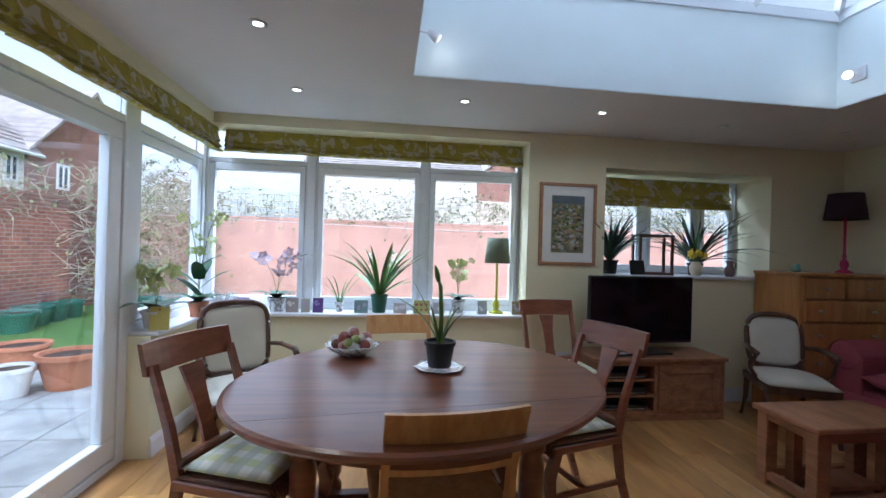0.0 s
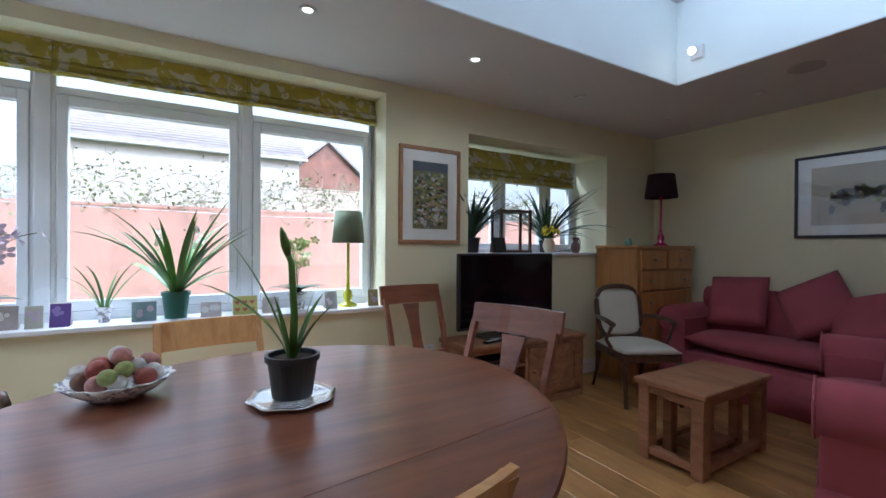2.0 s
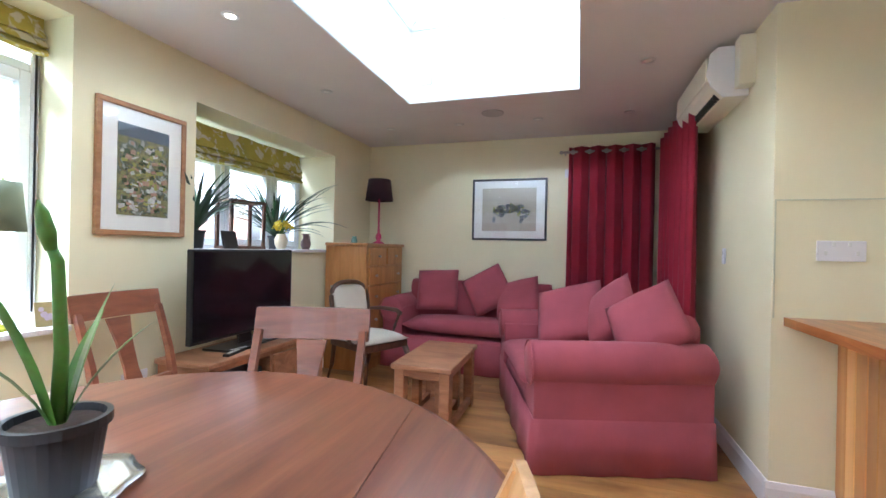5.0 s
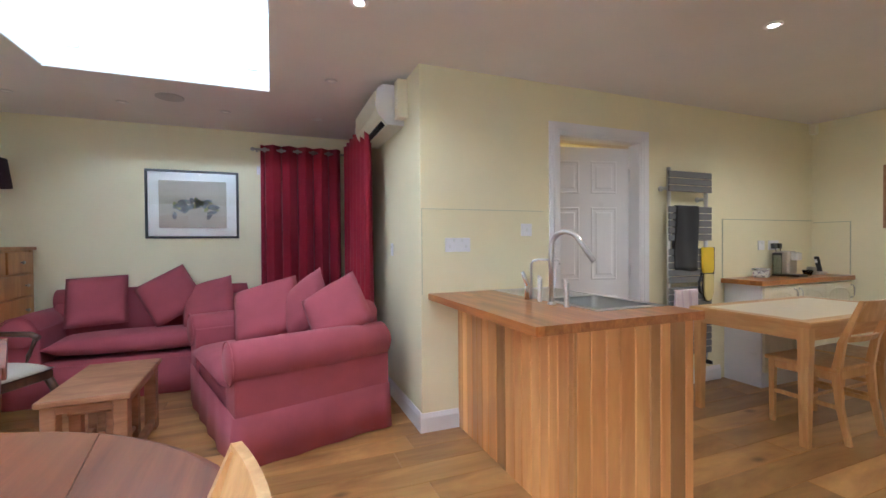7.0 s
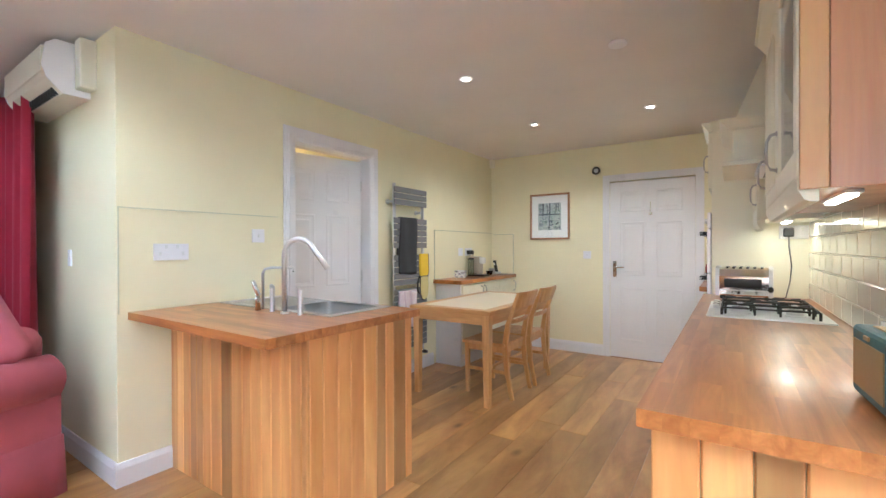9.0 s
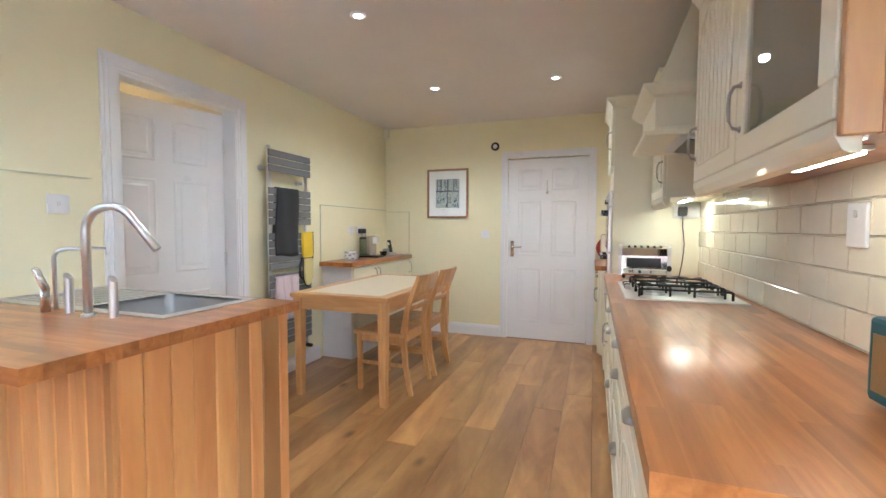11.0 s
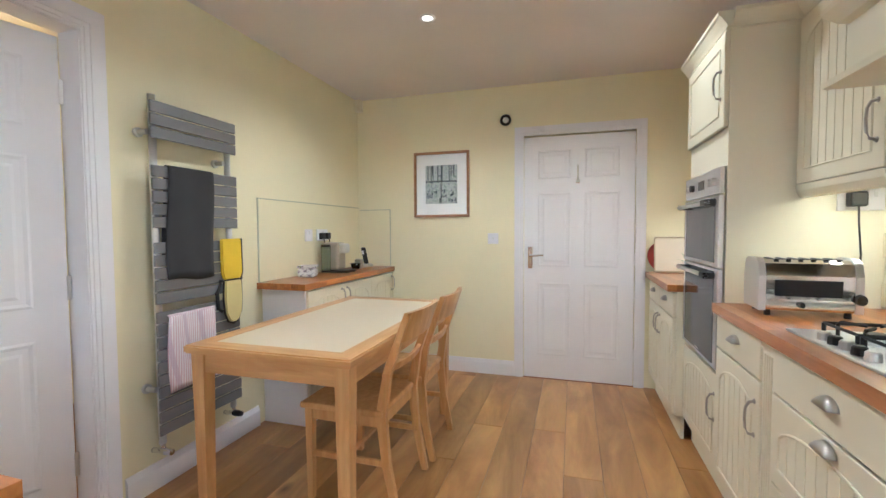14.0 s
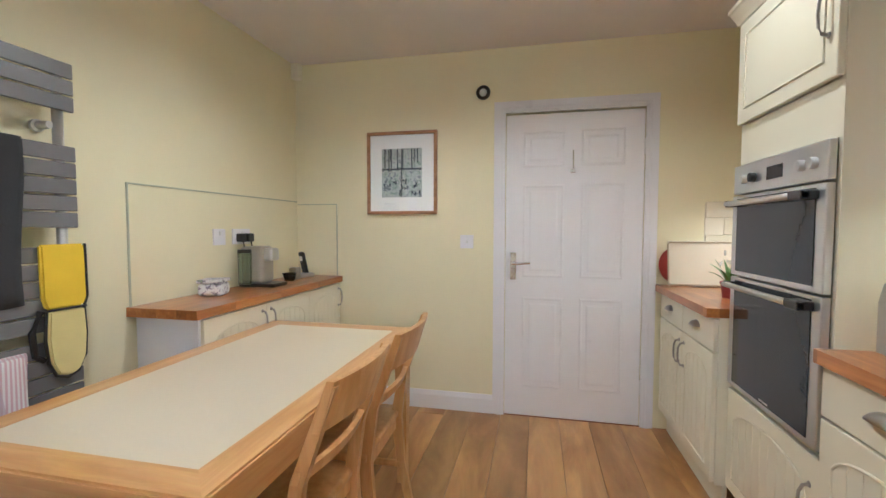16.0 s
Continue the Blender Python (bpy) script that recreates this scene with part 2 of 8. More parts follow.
M_rush = plain("woven rush", (0.13, 0.055, 0.025), 0.7, var=0.3, scale=40, bump=0.4)
M_teal = plain("teal leather", (0.012, 0.10, 0.12), 0.4, var=0.08, bump=0.15)
M_gold = plain("brass mesh", (0.40, 0.28, 0.12), 0.4, 0.6, bump=0.5, bscale=300)
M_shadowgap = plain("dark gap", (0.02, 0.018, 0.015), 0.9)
M_bulb = glowing("lit bulb", (1.0, 0.86, 0.62), 14.0)
M_strip = glowing("lit strip", (1.0, 0.88, 0.62), 9.0)
M_clearpl = clear("clear splash guard", (0.97, 0.98, 0.95), 0.02)
# outdoors
M_mortar = plain("mortar", (0.40, 0.33, 0.27), 0.9, var=0.1)


def bricked(name):
    """Red brick in courses with pale joints, for walls along x or y."""
    m, t, b = material(name, 0.85)
    c = t.nodes.new("ShaderNodeTexCoord")
    sp = t.nodes.new("ShaderNodeSeparateXYZ")
    add = t.nodes.new("ShaderNodeMath")
    cb = t.nodes.new("ShaderNodeCombineXYZ")
    br = node(t, "ShaderNodeTexBrick", Color1=(0.36, 0.13, 0.085, 1), Color2=(0.24, 0.085, 0.065, 1), Mortar=(0.34, 0.27, 0.22, 1), Scale=1.0)
    br.inputs["Mortar Size"].default_value = 0.009
    br.inputs["Brick Width"].default_value, br.inputs["Row Height"].default_value = 0.225, 0.075
    t.links.new(c.outputs["Object"], sp.inputs[0])
    t.links.new(sp.outputs[0], add.inputs[0])
    t.links.new(sp.outputs[1], add.inputs[1])
    t.links.new(add.outputs[0], cb.inputs[0])
    t.links.new(sp.outputs[2], cb.inputs[1])
    t.links.new(cb.outputs[0], br.inputs["Vector"])
    n = node(t, "ShaderNodeTexNoise", Scale=2.2, Detail=6.0)
    t.links.new(c.outputs["Object"], n.inputs["Vector"])
    col = mixed(t, 0.55, br.outputs["Color"], n.outputs[0], "OVERLAY")
    t.links.new(col, b.inputs["Base Color"])
    bumped(t, b, br.outputs["Fac"], -0.5, 0.006)
    return m


M_brick = bricked("red brickwork")
M_fence = plain("terracotta rendered wall", (0.60, 0.33, 0.26), 0.85, var=0.10, scale=1.5, bump=0.2)
M_patio = plain("stone patio", (0.30, 0.30, 0.29), 0.8, var=0.25, scale=4, bump=0.3, vary=True)
M_grass = plain("lawn", (0.08, 0.17, 0.035), 0.9, var=0.3, scale=14, bump=0.8, bscale=200)
# tile colour lightened to carry the bright haze outdoors
M_roof = plain("grey roof tile paled for haze", (0.40, 0.35, 0.33), 0.8, var=0.2, scale=3, vary=True)
M_bark = plain("bare twig bark", (0.42, 0.36, 0.28), 0.9, var=0.25)
# cream tone holds the blown-out sunlight on the trellis
M_trellis = plain("trellis wood paled for sunlight", (0.60, 0.55, 0.42), 0.8, var=0.2)
# leaf green made paler to imitate sky glare around it
M_ivy = plain("climber leaf paled for glare", (0.22, 0.25, 0.10), 0.6, var=0.4)


# ---- making meshes ----
def part(name, bm, mat, parent=None, label="", smooth=False, m=None):
    me = bpy.data.meshes.new(name)
    bm.to_mesh(me)
    bm.free()
    if smooth:
        me.shade_smooth()
    for one in mat if isinstance(mat, (list, tuple)) else [mat]:
        me.materials.append(one)
    ob = new(name, me)
    if parent is not None:
        ob.parent = parent
    if m is not None:
        ob.matrix_basis = m
    if label:
        ob["label"] = label
    return ob


def thing(name, label, category, m=None, group="", kind=""):
    e = new(name, None)
    e.empty_display_size = 0.05
    if m is not None:
        e.matrix_basis = m
    return tagged(e, label, category, group, kind)


def pieces(name, rows, mat, parent, label=""):
    """Each box of rows a part of its own."""
    for r in rows:
        part(name, boxes(r), mat, parent, label)


def box(bm, x0, x1, y0, y1, z0, z1, r=0.0, seg=1, m=None):
    vs = [bm.verts.new((x, y, z)) for x in (x0, x1) for y in (y0, y1) for z in (z0, z1)]
    fs = [bm.faces.new([vs[i] for i in q]) for q in ((0, 1, 3, 2), (4, 6, 7, 5), (0, 4, 5, 1), (2, 3, 7, 6), (0, 2, 6, 4), (1, 5, 7, 3))]
    if m is not None:
        bmesh.ops.transform(bm, matrix=m, verts=vs)
    if r:
        es = list({e for f in fs for e in f.edges})
        bmesh.ops.bevel(bm, geom=es, offset=r, segments=seg, profile=0.5, affect="EDGES")
    return bm


def boxes(*rows, r=0.0, seg=1):
    bm = bmesh.new()
    for row in rows:
        box(bm, *row, r=r, seg=seg)
    return bm


def prism(bm, pts, d0, d1, axis="z"):
    """A flat outline pushed from d0 to d1 along an axis; the outline's two numbers are the other two axes in order."""
    def put(a, b, d):
        return {"x": (d, a, b), "y": (a, d, b), "z": (a, b, d)}[axis]
    lo = [bm.verts.new(put(a, b, d0)) for a, b in pts]
    hi = [bm.verts.new(put(a, b, d1)) for a, b in pts]
    n = len(pts)
    bm.faces.new(lo[::-1])
    bm.faces.new(hi)
    for i in range(n):
        bm.faces.new((lo[i], lo[(i + 1) % n], hi[(i + 1) % n], hi[i]))
    bmesh.ops.recalc_face_normals(bm, faces=bm.faces)
    return bm


def lathe(bm, profile, n=24, m=None, a0=0.0):
    rings = []
    for r, z in profile:
        rings.append([bm.verts.new((max(r, 1e-4) * math.cos(a0 + 2 * math.pi * i / n), max(r, 1e-4) * math.sin(a0 + 2 * math.pi * i / n), z)) for i in range(n)])
    for a, b in zip(rings, rings[1:]):
        for i in range(n):
            bm.faces.new((a[i], a[(i + 1) % n], b[(i + 1) % n], b[i]))
    bm.faces.new(rings[0][::-1])
    bm.faces.new(rings[-1])
    if m is not None:
        bmesh.ops.transform(bm, matrix=m, verts=[v for r in rings for v in r])
    return bm


def tube(bm, pts, radius, n=8):
    pts = [Vector(p) for p in pts]
    rr = radius if isinstance(radius, (list, tuple)) else [radius] * len(pts)
    rings = []
    for i, p in enumerate(pts):
        d = (pts[min(i + 1, len(pts) - 1)] - pts[max(i - 1, 0)]).normalized()
        a = d.cross(Vector((0, 0, 1)) if abs(d.z) < 0.95 else Vector((1, 0, 0))).normalized()
        b = d.cross(a)
        rings.append([bm.verts.new(p + rr[i] * (a * math.cos(2 * math.pi * k / n) + b * math.sin(2 * math.pi * k / n))) for k in range(n)])
    for a, b in zip(rings, rings[1:]):
        for k in range(n):
            bm.faces.new((a[k], a[(k + 1) % n], b[(k + 1) % n], b[k]))
    bm.faces.new(rings[0])
    bm.faces.new(rings[-1][::-1])
    bmesh.ops.recalc_face_normals(bm, faces=bm.faces)
    return bm


def sweep(bm, pts, widths, thick, side=(0, 1, 0)):
    """A rectangular bar along points in the plane across side; widths along side, thickness in the plane."""
    pts = [Vector(p) for p in pts]
    s = Vector(side)
    ww = widths if isinstance(widths, (list, tuple)) else [widths] * len(pts)
    tt = thick if isinstance(thick, (list, tuple)) else [thick] * len(pts)
    rings = []
    for i, p in enumerate(pts):
        d = (pts[min(i + 1, len(pts) - 1)] - pts[max(i - 1, 0)]).normalized()
        a = d.cross(s).normalized()
        rings.append([bm.verts.new(p + a * u * tt[i] / 2 + s * v * ww[i] / 2) for u, v in ((-1, -1), (1, -1), (1, 1), (-1, 1))])
    for a, b in zip(rings, rings[1:]):
        for k in range(4):
            bm.faces.new((a[k], a[(k + 1) % 4], b[(k + 1) % 4], b[k]))
    bm.faces.new(rings[0][::-1])
    bm.faces.new(rings[-1])
    bmesh.ops.recalc_face_normals(bm, faces=bm.faces)
    return bm


def pillow(bm, w, d, h, n=10, pinch=0.35, m=None):
    """A stuffed shape w by d by h, centred at the origin."""
    def lay(sign):
        rows = []
        for i in range(n + 1):
            row = []
            for j in range(n + 1):
                u, v = 2 * i / n - 1, 2 * j / n - 1
                e = (1 - abs(u) ** 2.6) * (1 - abs(v) ** 2.6)
                k = 1 - 0.06 * (1 - max(abs(u), abs(v))) 
                bend = 1 - 0.07 * (abs(u) * (1 - v * v)) , 1 - 0.07 * (abs(v) * (1 - u * u))
                row.append((u * w / 2 * bend[1], v * d / 2 * bend[0], sign * h / 2 * max(0.0, e) ** pinch))
            rows.append(row)
        return rows
    new_verts = []
    grids = []
    for sign in (1, -1):
        g = [[None] * (n + 1) for _ in range(n + 1)]
        for i, row in enumerate(lay(sign)):
            for j, p in enumerate(row):
                edge = i in (0, n) or j in (0, n)
                if sign == -1 and edge:
                    g[i][j] = grids[0][i][j]
                else:
                    g[i][j] = bm.verts.new(p)
                    new_verts.append(g[i][j])
        grids.append(g)
        for i in range(n):
            for j in range(n):
                q = [g[i][j], g[i + 1][j], g[i + 1][j + 1], g[i][j + 1]]
                bm.faces.new(q if sign == 1 else q[::-1])
    if m is not None:
        bmesh.ops.transform(bm, matrix=m, verts=new_verts)
    return bm


def blade(bm, base, yaw, length, width, lean, droop, n=7, fold=0.25):
    """One strap leaf, arching out from base."""
    c, s = math.cos(yaw), math.sin(yaw)
    p, a = Vector(base), radians(lean)
    rows = []
    for i in range(n + 1):
        f = i / n
        w = width * (math.sin(math.pi * min(1, 0.25 + f * 0.78)) ** 0.7) * (1 if f < 0.98 else 0.1)
        side = Vector((-s, c, 0)) * w / 2
        up = Vector((0, 0, 1))
        rows.append((bm.verts.new(p - side + up * w * fold), bm.verts.new(p), bm.verts.new(p + side + up * w * fold)))
        step = length / n
        p = p + Vector((c * math.sin(a), s * math.sin(a), math.cos(a))) * step
        a += radians(droop) / n
    for q, r in zip(rows, rows[1:]):
        for k in (0, 1):
            bm.faces.new((q[k], q[k + 1], r[k + 1], r[k]))
    return bm


# ---- the room's shell ----
XW, XE, YN, YC, XK, YS, XR, H = -0.95, 4.90, 3.69, 0.385, 2.68, -3.83, -0.42, 2.415
SOLID = 0.25


def structure(name, bm, mat, label, smooth=False):
    return tagged(part(name, bm, mat, smooth=smooth), label, "", "", "structure")


# near-black slab; its colour stands for shade in the board joints
structure("ground_slab", boxes((XW - 0.3, XE + 0.3, YS - 0.3, YN + 0.3, -0.2, -0.022)), M_shadowgap, "near-black slab under the oak boards that shades their joints")

# back wall with the wide window opening and the recess
WX0, WX1, WZ0, WZ1 = XW, 1.71, 0.76, 2.33
RX0, RX1, RZ0, RZ1 = 2.43, 4.11, 1.145, 2.14
structure("wall_north", boxes((XW - SOLID, WX1, YN, YN + 0.28, 0, WZ0), (XW - SOLID, WX1, YN, YN + 0.28, WZ1, H + 0.2),
                              (WX1, RX0, YN, YN + 0.28, 0, H + 0.2), (RX0, RX1, YN, YN + 0.5, 0, RZ0), (RX0, RX1, YN, YN + 0.5, RZ1, H + 0.2),
                              (RX1, XE + SOLID, YN, YN + 0.5, 0, H + 0.2)), M_wall, "primrose plaster wall with a wide window opening and recess")
structure("wall_east", boxes((XE, XE + SOLID, YC - SOLID, YN, 0, H + 0.2)), M_wall, "primrose painted end wall of the living room")
structure("wall_curtain", boxes((XK + 0.11, XE, YC - 0.12, YC, 0, H + 0.2)), M_wall, "primrose painted wall beside the sofas")
DY0, DY1, DZ = -1.505, -0.715, 2.045
structure("wall_kitchen", boxes((XK, XK + 0.11, DY1, YC, 0, H + 0.2), (XK, XK + 0.11, YS, DY0, 0, H + 0.2), (XK, XK + 0.11, DY0, DY1, DZ, H + 0.2)),
          M_wall, "primrose painted kitchen wall with a doorway")
EX0, EX1 = 0.318, 1.166
structure("wall_south", boxes((XR - SOLID, EX0, YS - 0.12, YS, 0, H + 0.2), (EX1, XK + 0.11, YS - 0.12, YS, 0, H + 0.2), (EX0, EX1, YS - 0.12, YS, 1.992, H + 0.2),
                              (EX0, EX1, YS - 0.20, YS - 0.12, 0, 2.1)), M_wall, "primrose painted end wall of the kitchen")
structure("wall_west_kitchen", boxes((XR - SOLID, XR, YS, 0.42, 0, H + 0.2)), M_wall, "primrose painted wall behind the worktop")
structure("wall_return", boxes((XW - SOLID, XR - SOLID, 0.17, 0.42, 0, H + 0.2)), M_wall, "plain return wall beside the garden doors")
structure("wall_west", boxes((XW - SOLID, XW, 2.86, YN, 0, WZ0), (XW - SOLID, XW, 0.42, YN, WZ1, H + 0.2), (XW - SOLID, XW, 0.42, 0.75, 0, WZ1)),
          M_wall, "primrose painted garden side wall with glazed doors")

# hallway seen through the open inner door
structure("hall_wall", boxes((4.2, 4.3, -3.0, 0.26, 0, 2.6), (XK + 0.11, 4.2, 0.0, 0.26, 0, 2.6), (XK + 0.11, 4.2, -3.0, -2.9, 0, 2.6)), M_wall, "yellow hallway walls")
structure("hall_ceiling", boxes((XK + 0.11, 4.3, -3.0, 0.26, 2.45, 2.6)), M_ceil, "white hallway ceiling")
structure("hall_floor", boxes((XK + 0.0, 4.3, -3.0, 0.26, -0.02, 0.0)), M_pine, "wooden hallway floor")

# ceiling with the roof lantern's well
SX0, SX1, SY0, SY1, SZ = 0.61, 3.575, 1.285, 2.655, 3.02
cb = boxes((XW - SOLID, XE + SOLID, SY1, YN + 0.5, H, H + 0.15), (XW - SOLID, XE + SOLID, YS - 0.2, SY0, H, H + 0.15),
           (XW - SOLID, SX0, SY0, SY1, H, H + 0.15), (SX1, XE + SOLID, SY0, SY1, H, H + 0.15))
structure("ceiling", cb, M_ceil, "flat white plaster ceiling with a lantern opening")
for row in [(SX0 - 0.12, SX1 + 0.12, SY1, SY1 + 0.12, H + 0.15, SZ), (SX0 - 0.12, SX1 + 0.12, SY0 - 0.12, SY0, H + 0.15, SZ),
                                (SX0 - 0.12, SX0, SY0, SY1, H + 0.15, SZ), (SX1, SX1 + 0.12, SY0, SY1, H + 0.15, SZ),
                                (SX0, SX1, SY1 - 0.006, SY1, H + 0.004, H + 0.15), (SX0, SX1, SY0, SY0 + 0.006, H + 0.004, H + 0.15),
                                (SX0, SX0 + 0.006, SY0 + 0.006, SY1 - 0.006, H + 0.004, H + 0.15), (SX1 - 0.006, SX1, SY0 + 0.006, SY1 - 0.006, H + 0.004, H + 0.15)]:
    structure("well_wall", boxes(row), M_well, "white painted well of the roof lantern")
# lantern: hipped glazing bars on a kerb
bm = boxes((SX0 - 0.14, SX1 + 0.14, SY1 - 0.02, SY1 + 0.12, SZ, SZ + 0.07), (SX0 - 0.14, SX1 + 0.14, SY0 - 0.12, SY0 + 0.02, SZ, SZ + 0.07),
           (SX0 - 0.14, SX0 + 0.02, SY0 + 0.02, SY1 - 0.02, SZ, SZ + 0.07), (SX1 - 0.02, SX1 + 0.14, SY0 + 0.02, SY1 - 0.02, SZ, SZ + 0.07))
structure("lantern_kerb", bm, M_upvc, "white lantern frame on the roof")
YM, RZ = (SY0 + SY1) / 2, SZ + 0.48
bars = bmesh.new()
ridge0, ridge1 = (SX0 + 0.66, YM, RZ), (SX1 - 0.66, YM, RZ)
sweep(bars, [ridge0, ridge1], 0.07, 0.06, (0, 1, 0))
for a, b in (((SX0, SY0, SZ + 0.05), ridge0), ((SX0, SY1, SZ + 0.05), ridge0), ((SX1, SY0, SZ + 0.05), ridge1), ((SX1, SY1, SZ + 0.05), ridge1)):
    tube(bars, [a, b], 0.03, 4)
for i in range(3):
    x = SX0 + 0.66 + (SX1 - SX0 - 1.32) * i / 2
    for y in (SY0, SY1):
        tube(bars, [(x, y, SZ + 0.05), (x, YM, RZ)], 0.024, 4)
for x, rx in ((SX0, ridge0), (SX1, ridge1)):
    tube(bars, [(x, YM, SZ + 0.05), rx], 0.024, 4)
structure("lantern_bars", bars, M_upvc, "white glazing bars of the roof lantern")
g = bmesh.new()
c4 = [Vector(p) for p in ((SX0, SY0, SZ + 0.06), (SX1, SY0, SZ + 0.06), (SX1, SY1, SZ + 0.06), (SX0, SY1, SZ + 0.06))]
r0, r1 = Vector(ridge0), Vector(ridge1)
for q in ((c4[0], c4[1], r1, r0), (c4[1], c4[2], r1), (c4[2], c4[3], r0, r1), (c4[3], c4[0], r0)):
    g.faces.new([g.verts.new(v) for v in q])
lg = structure("lantern_glass", g, M_glass, "clear sloping roof glass")
lg.modifiers.new("pane", "SOLIDIFY").thickness = 0.006
lg.visible_shadow = False

# skirting boards
SK = 0.125


def skirting(name, pts):
    """Moulded board along a run on the floor; the room lies on its left."""
    bm = bmesh.new()
    for (xa, ya), (xb, yb) in zip(pts, pts[1:]):
        d = Vector((xb - xa, yb - ya, 0))
        ln = d.length
        m = Matrix.Translation((xa, ya, 0)) @ Matrix.Rotation(math.atan2(d.y, d.x), 4, "Z")
        sub = bmesh.new()
        prism(sub, [(0, 0), (0.016, 0), (0.016, SK - 0.03), (0.010, SK - 0.012), (0.006, SK), (0, SK)], 0, ln, "x")
        bmesh.ops.transform(sub, matrix=m, verts=sub.verts)
        tmp = bpy.data.meshes.new("t")
        sub.to_mesh(tmp)
        sub.free()
        bm.from_mesh(tmp)
        bpy.data.meshes.remove(tmp)
    return structure(name, bm, M_white, "white moulded skirting board")


skirting("baseboard", [(1.75, YN), (2.0, YN)][::-1] and [(XE, YN), (XW, YN)])
skirting("baseboard", [(XW, YN), (XW, 2.87)])
skirting("baseboard", [(XK, YC), (XE - 0.02, YC)])
skirting("baseboard", [(XK, 0.11), (XK, YC + 0.016)])
skirting("baseboard", [(XK, -2.46), (XK, DY0 - 0.115)])
skirting("baseboard", [(EX1 + 0.075, YS), (2.34, YS)])

# ---- windows ----
YG, XG = 3.97, -1.12


def window(name, m, mulls, w, z0, z1, transom, panes, label, sill=0.0):
    """A white plastic window in its own plane: along local x, frame 6 cm deep. mulls: (x0, x1) solid uprights; panes: (x0, x1)."""
    e = tagged(thing(name, label, "window", m), "", "", "", "structure")
    rows = [(0, w, -0.035, 0.035, z0 - 0.02, z0 + 0.05), (0, w, -0.035, 0.035, z1 - 0.05, z1 + 0.02)]
    zt0, zt1 = transom
    for a, b in mulls:
        rows.append((a, b, -0.035, 0.035, z0 + 0.05, z1 - 0.05))
        rows.append((a + 0.02, b - 0.02, -0.052, -0.035, z0 + 0.05, z1 - 0.05))
    edges = [b for a, b in mulls][:-1], [a for a, b in mulls][1:]
    for a, b in zip(*edges):
        rows.append((a, b, -0.03, 0.03, zt0 + 0.015, zt1))
    part("frame", boxes(*rows, r=0.004), M_upvc, e)
    for (a, b), (pa, pb) in zip(zip(*edges), panes):
        sash = boxes((a + 0.002, pa, -0.045, 0.02, z0 + 0.052, zt0 + 0.01), (pb, b - 0.002, -0.045, 0.02, z0 + 0.052, zt0 + 0.01),
                     (pa, pb, -0.045, 0.02, z0 + 0.052, z0 + 0.11), (pa, pb, -0.045, 0.02, zt0 - 0.05, zt0 + 0.01), r=0.004)
        s = part("sash", sash, M_upvc, e)
        gl = part("pane", boxes((pa - 0.004, pb + 0.004, -0.012, 0.0, z0 + 0.106, zt0 - 0.046)), M_glass, s)
        gl.visible_shadow = False
        gl = part("pane", boxes((a - 0.004, b + 0.004, -0.006, 0.006, zt1 - 0.004, z1 - 0.046)), M_glass, e)
        gl.visible_shadow = False
    return e


def shifted(rows, d):
    return [(a - d, b - d) for a, b in rows]


X0 = -1.12
window("window_1", pose(X0, YG, 0), shifted([(-1.12, -1.08), (-0.26, -0.15), (0.76, 0.85), (1.67, 1.71)], X0), 2.83, 0.79, 2.40, (2.04, 2.10),
       shifted([(-1.02, -0.31), (-0.10, 0.71), (0.90, 1.62)], X0), "white plastic three-light garden window with a corner post")
tagged(part("corner_post", boxes((XG - 0.06, XG + 0.05, YG - 0.06, YG + 0.06, 0.75, 2.42), r=0.008), M_upvc), "white plastic corner post", "", "", "structure")
window("window_2", pose(XG, YG - 0.05, 0, 0, 0, -90), [(0.02, 0.06), (0.98, 1.10)], 1.10, 0.79, 2.40, (2.04, 2.10), [(0.12, 0.93)], "white plastic side window beside the garden door")
window("window_3", pose(RX0, YN + 0.46, 0), [(0.0, 0.05), (0.60, 0.68), (1.20, 1.28), (1.63, 1.68)], 1.68, RZ0, RZ1, (1.90, 1.93),
       [(0.09, 0.56), (0.72, 1.16), (1.32, 1.59)], "white plastic window at the back of the recess")


def french_door(y0, y1, hinge):
    e = tagged(thing("garden_door", "white plastic glazed garden door, shut", "door", pose(XG, y1, 0, 0, 0, -90)), "", "", "", "structure")
    w = y1 - y0
    z0, z1 = 0.05, 2.05
    part("leaf", boxes((0, w, -0.045, 0.025, z0, z0 + 0.13), (0, w, -0.045, 0.025, z1 - 0.10, z1), (0, 0.115, -0.045, 0.025, z0 + 0.13, z1 - 0.10),
                       (w - 0.115, w, -0.045, 0.025, z0 + 0.13, z1 - 0.10), r=0.006), M_upvc, e)
    gl = part("pane", boxes((0.112, w - 0.112, -0.014, -0.002, z0 + 0.126, z1 - 0.096)), M_glass, e)
    gl.visible_shadow = False
    hx = w - 0.06 if hinge == "l" else 0.06
    bm = tube(boxes((hx - 0.014, hx + 0.014, -0.058, -0.045, 0.94, 1.16), r=0.003), [(hx, -0.058, 1.06), (hx, -0.09, 1.06), (hx - 0.12 if hinge == "l" else hx + 0.12, -0.09, 1.065)], 0.009)
    part("door_handle", bm, M_chrome, e, "chrome lever handle")
    return e


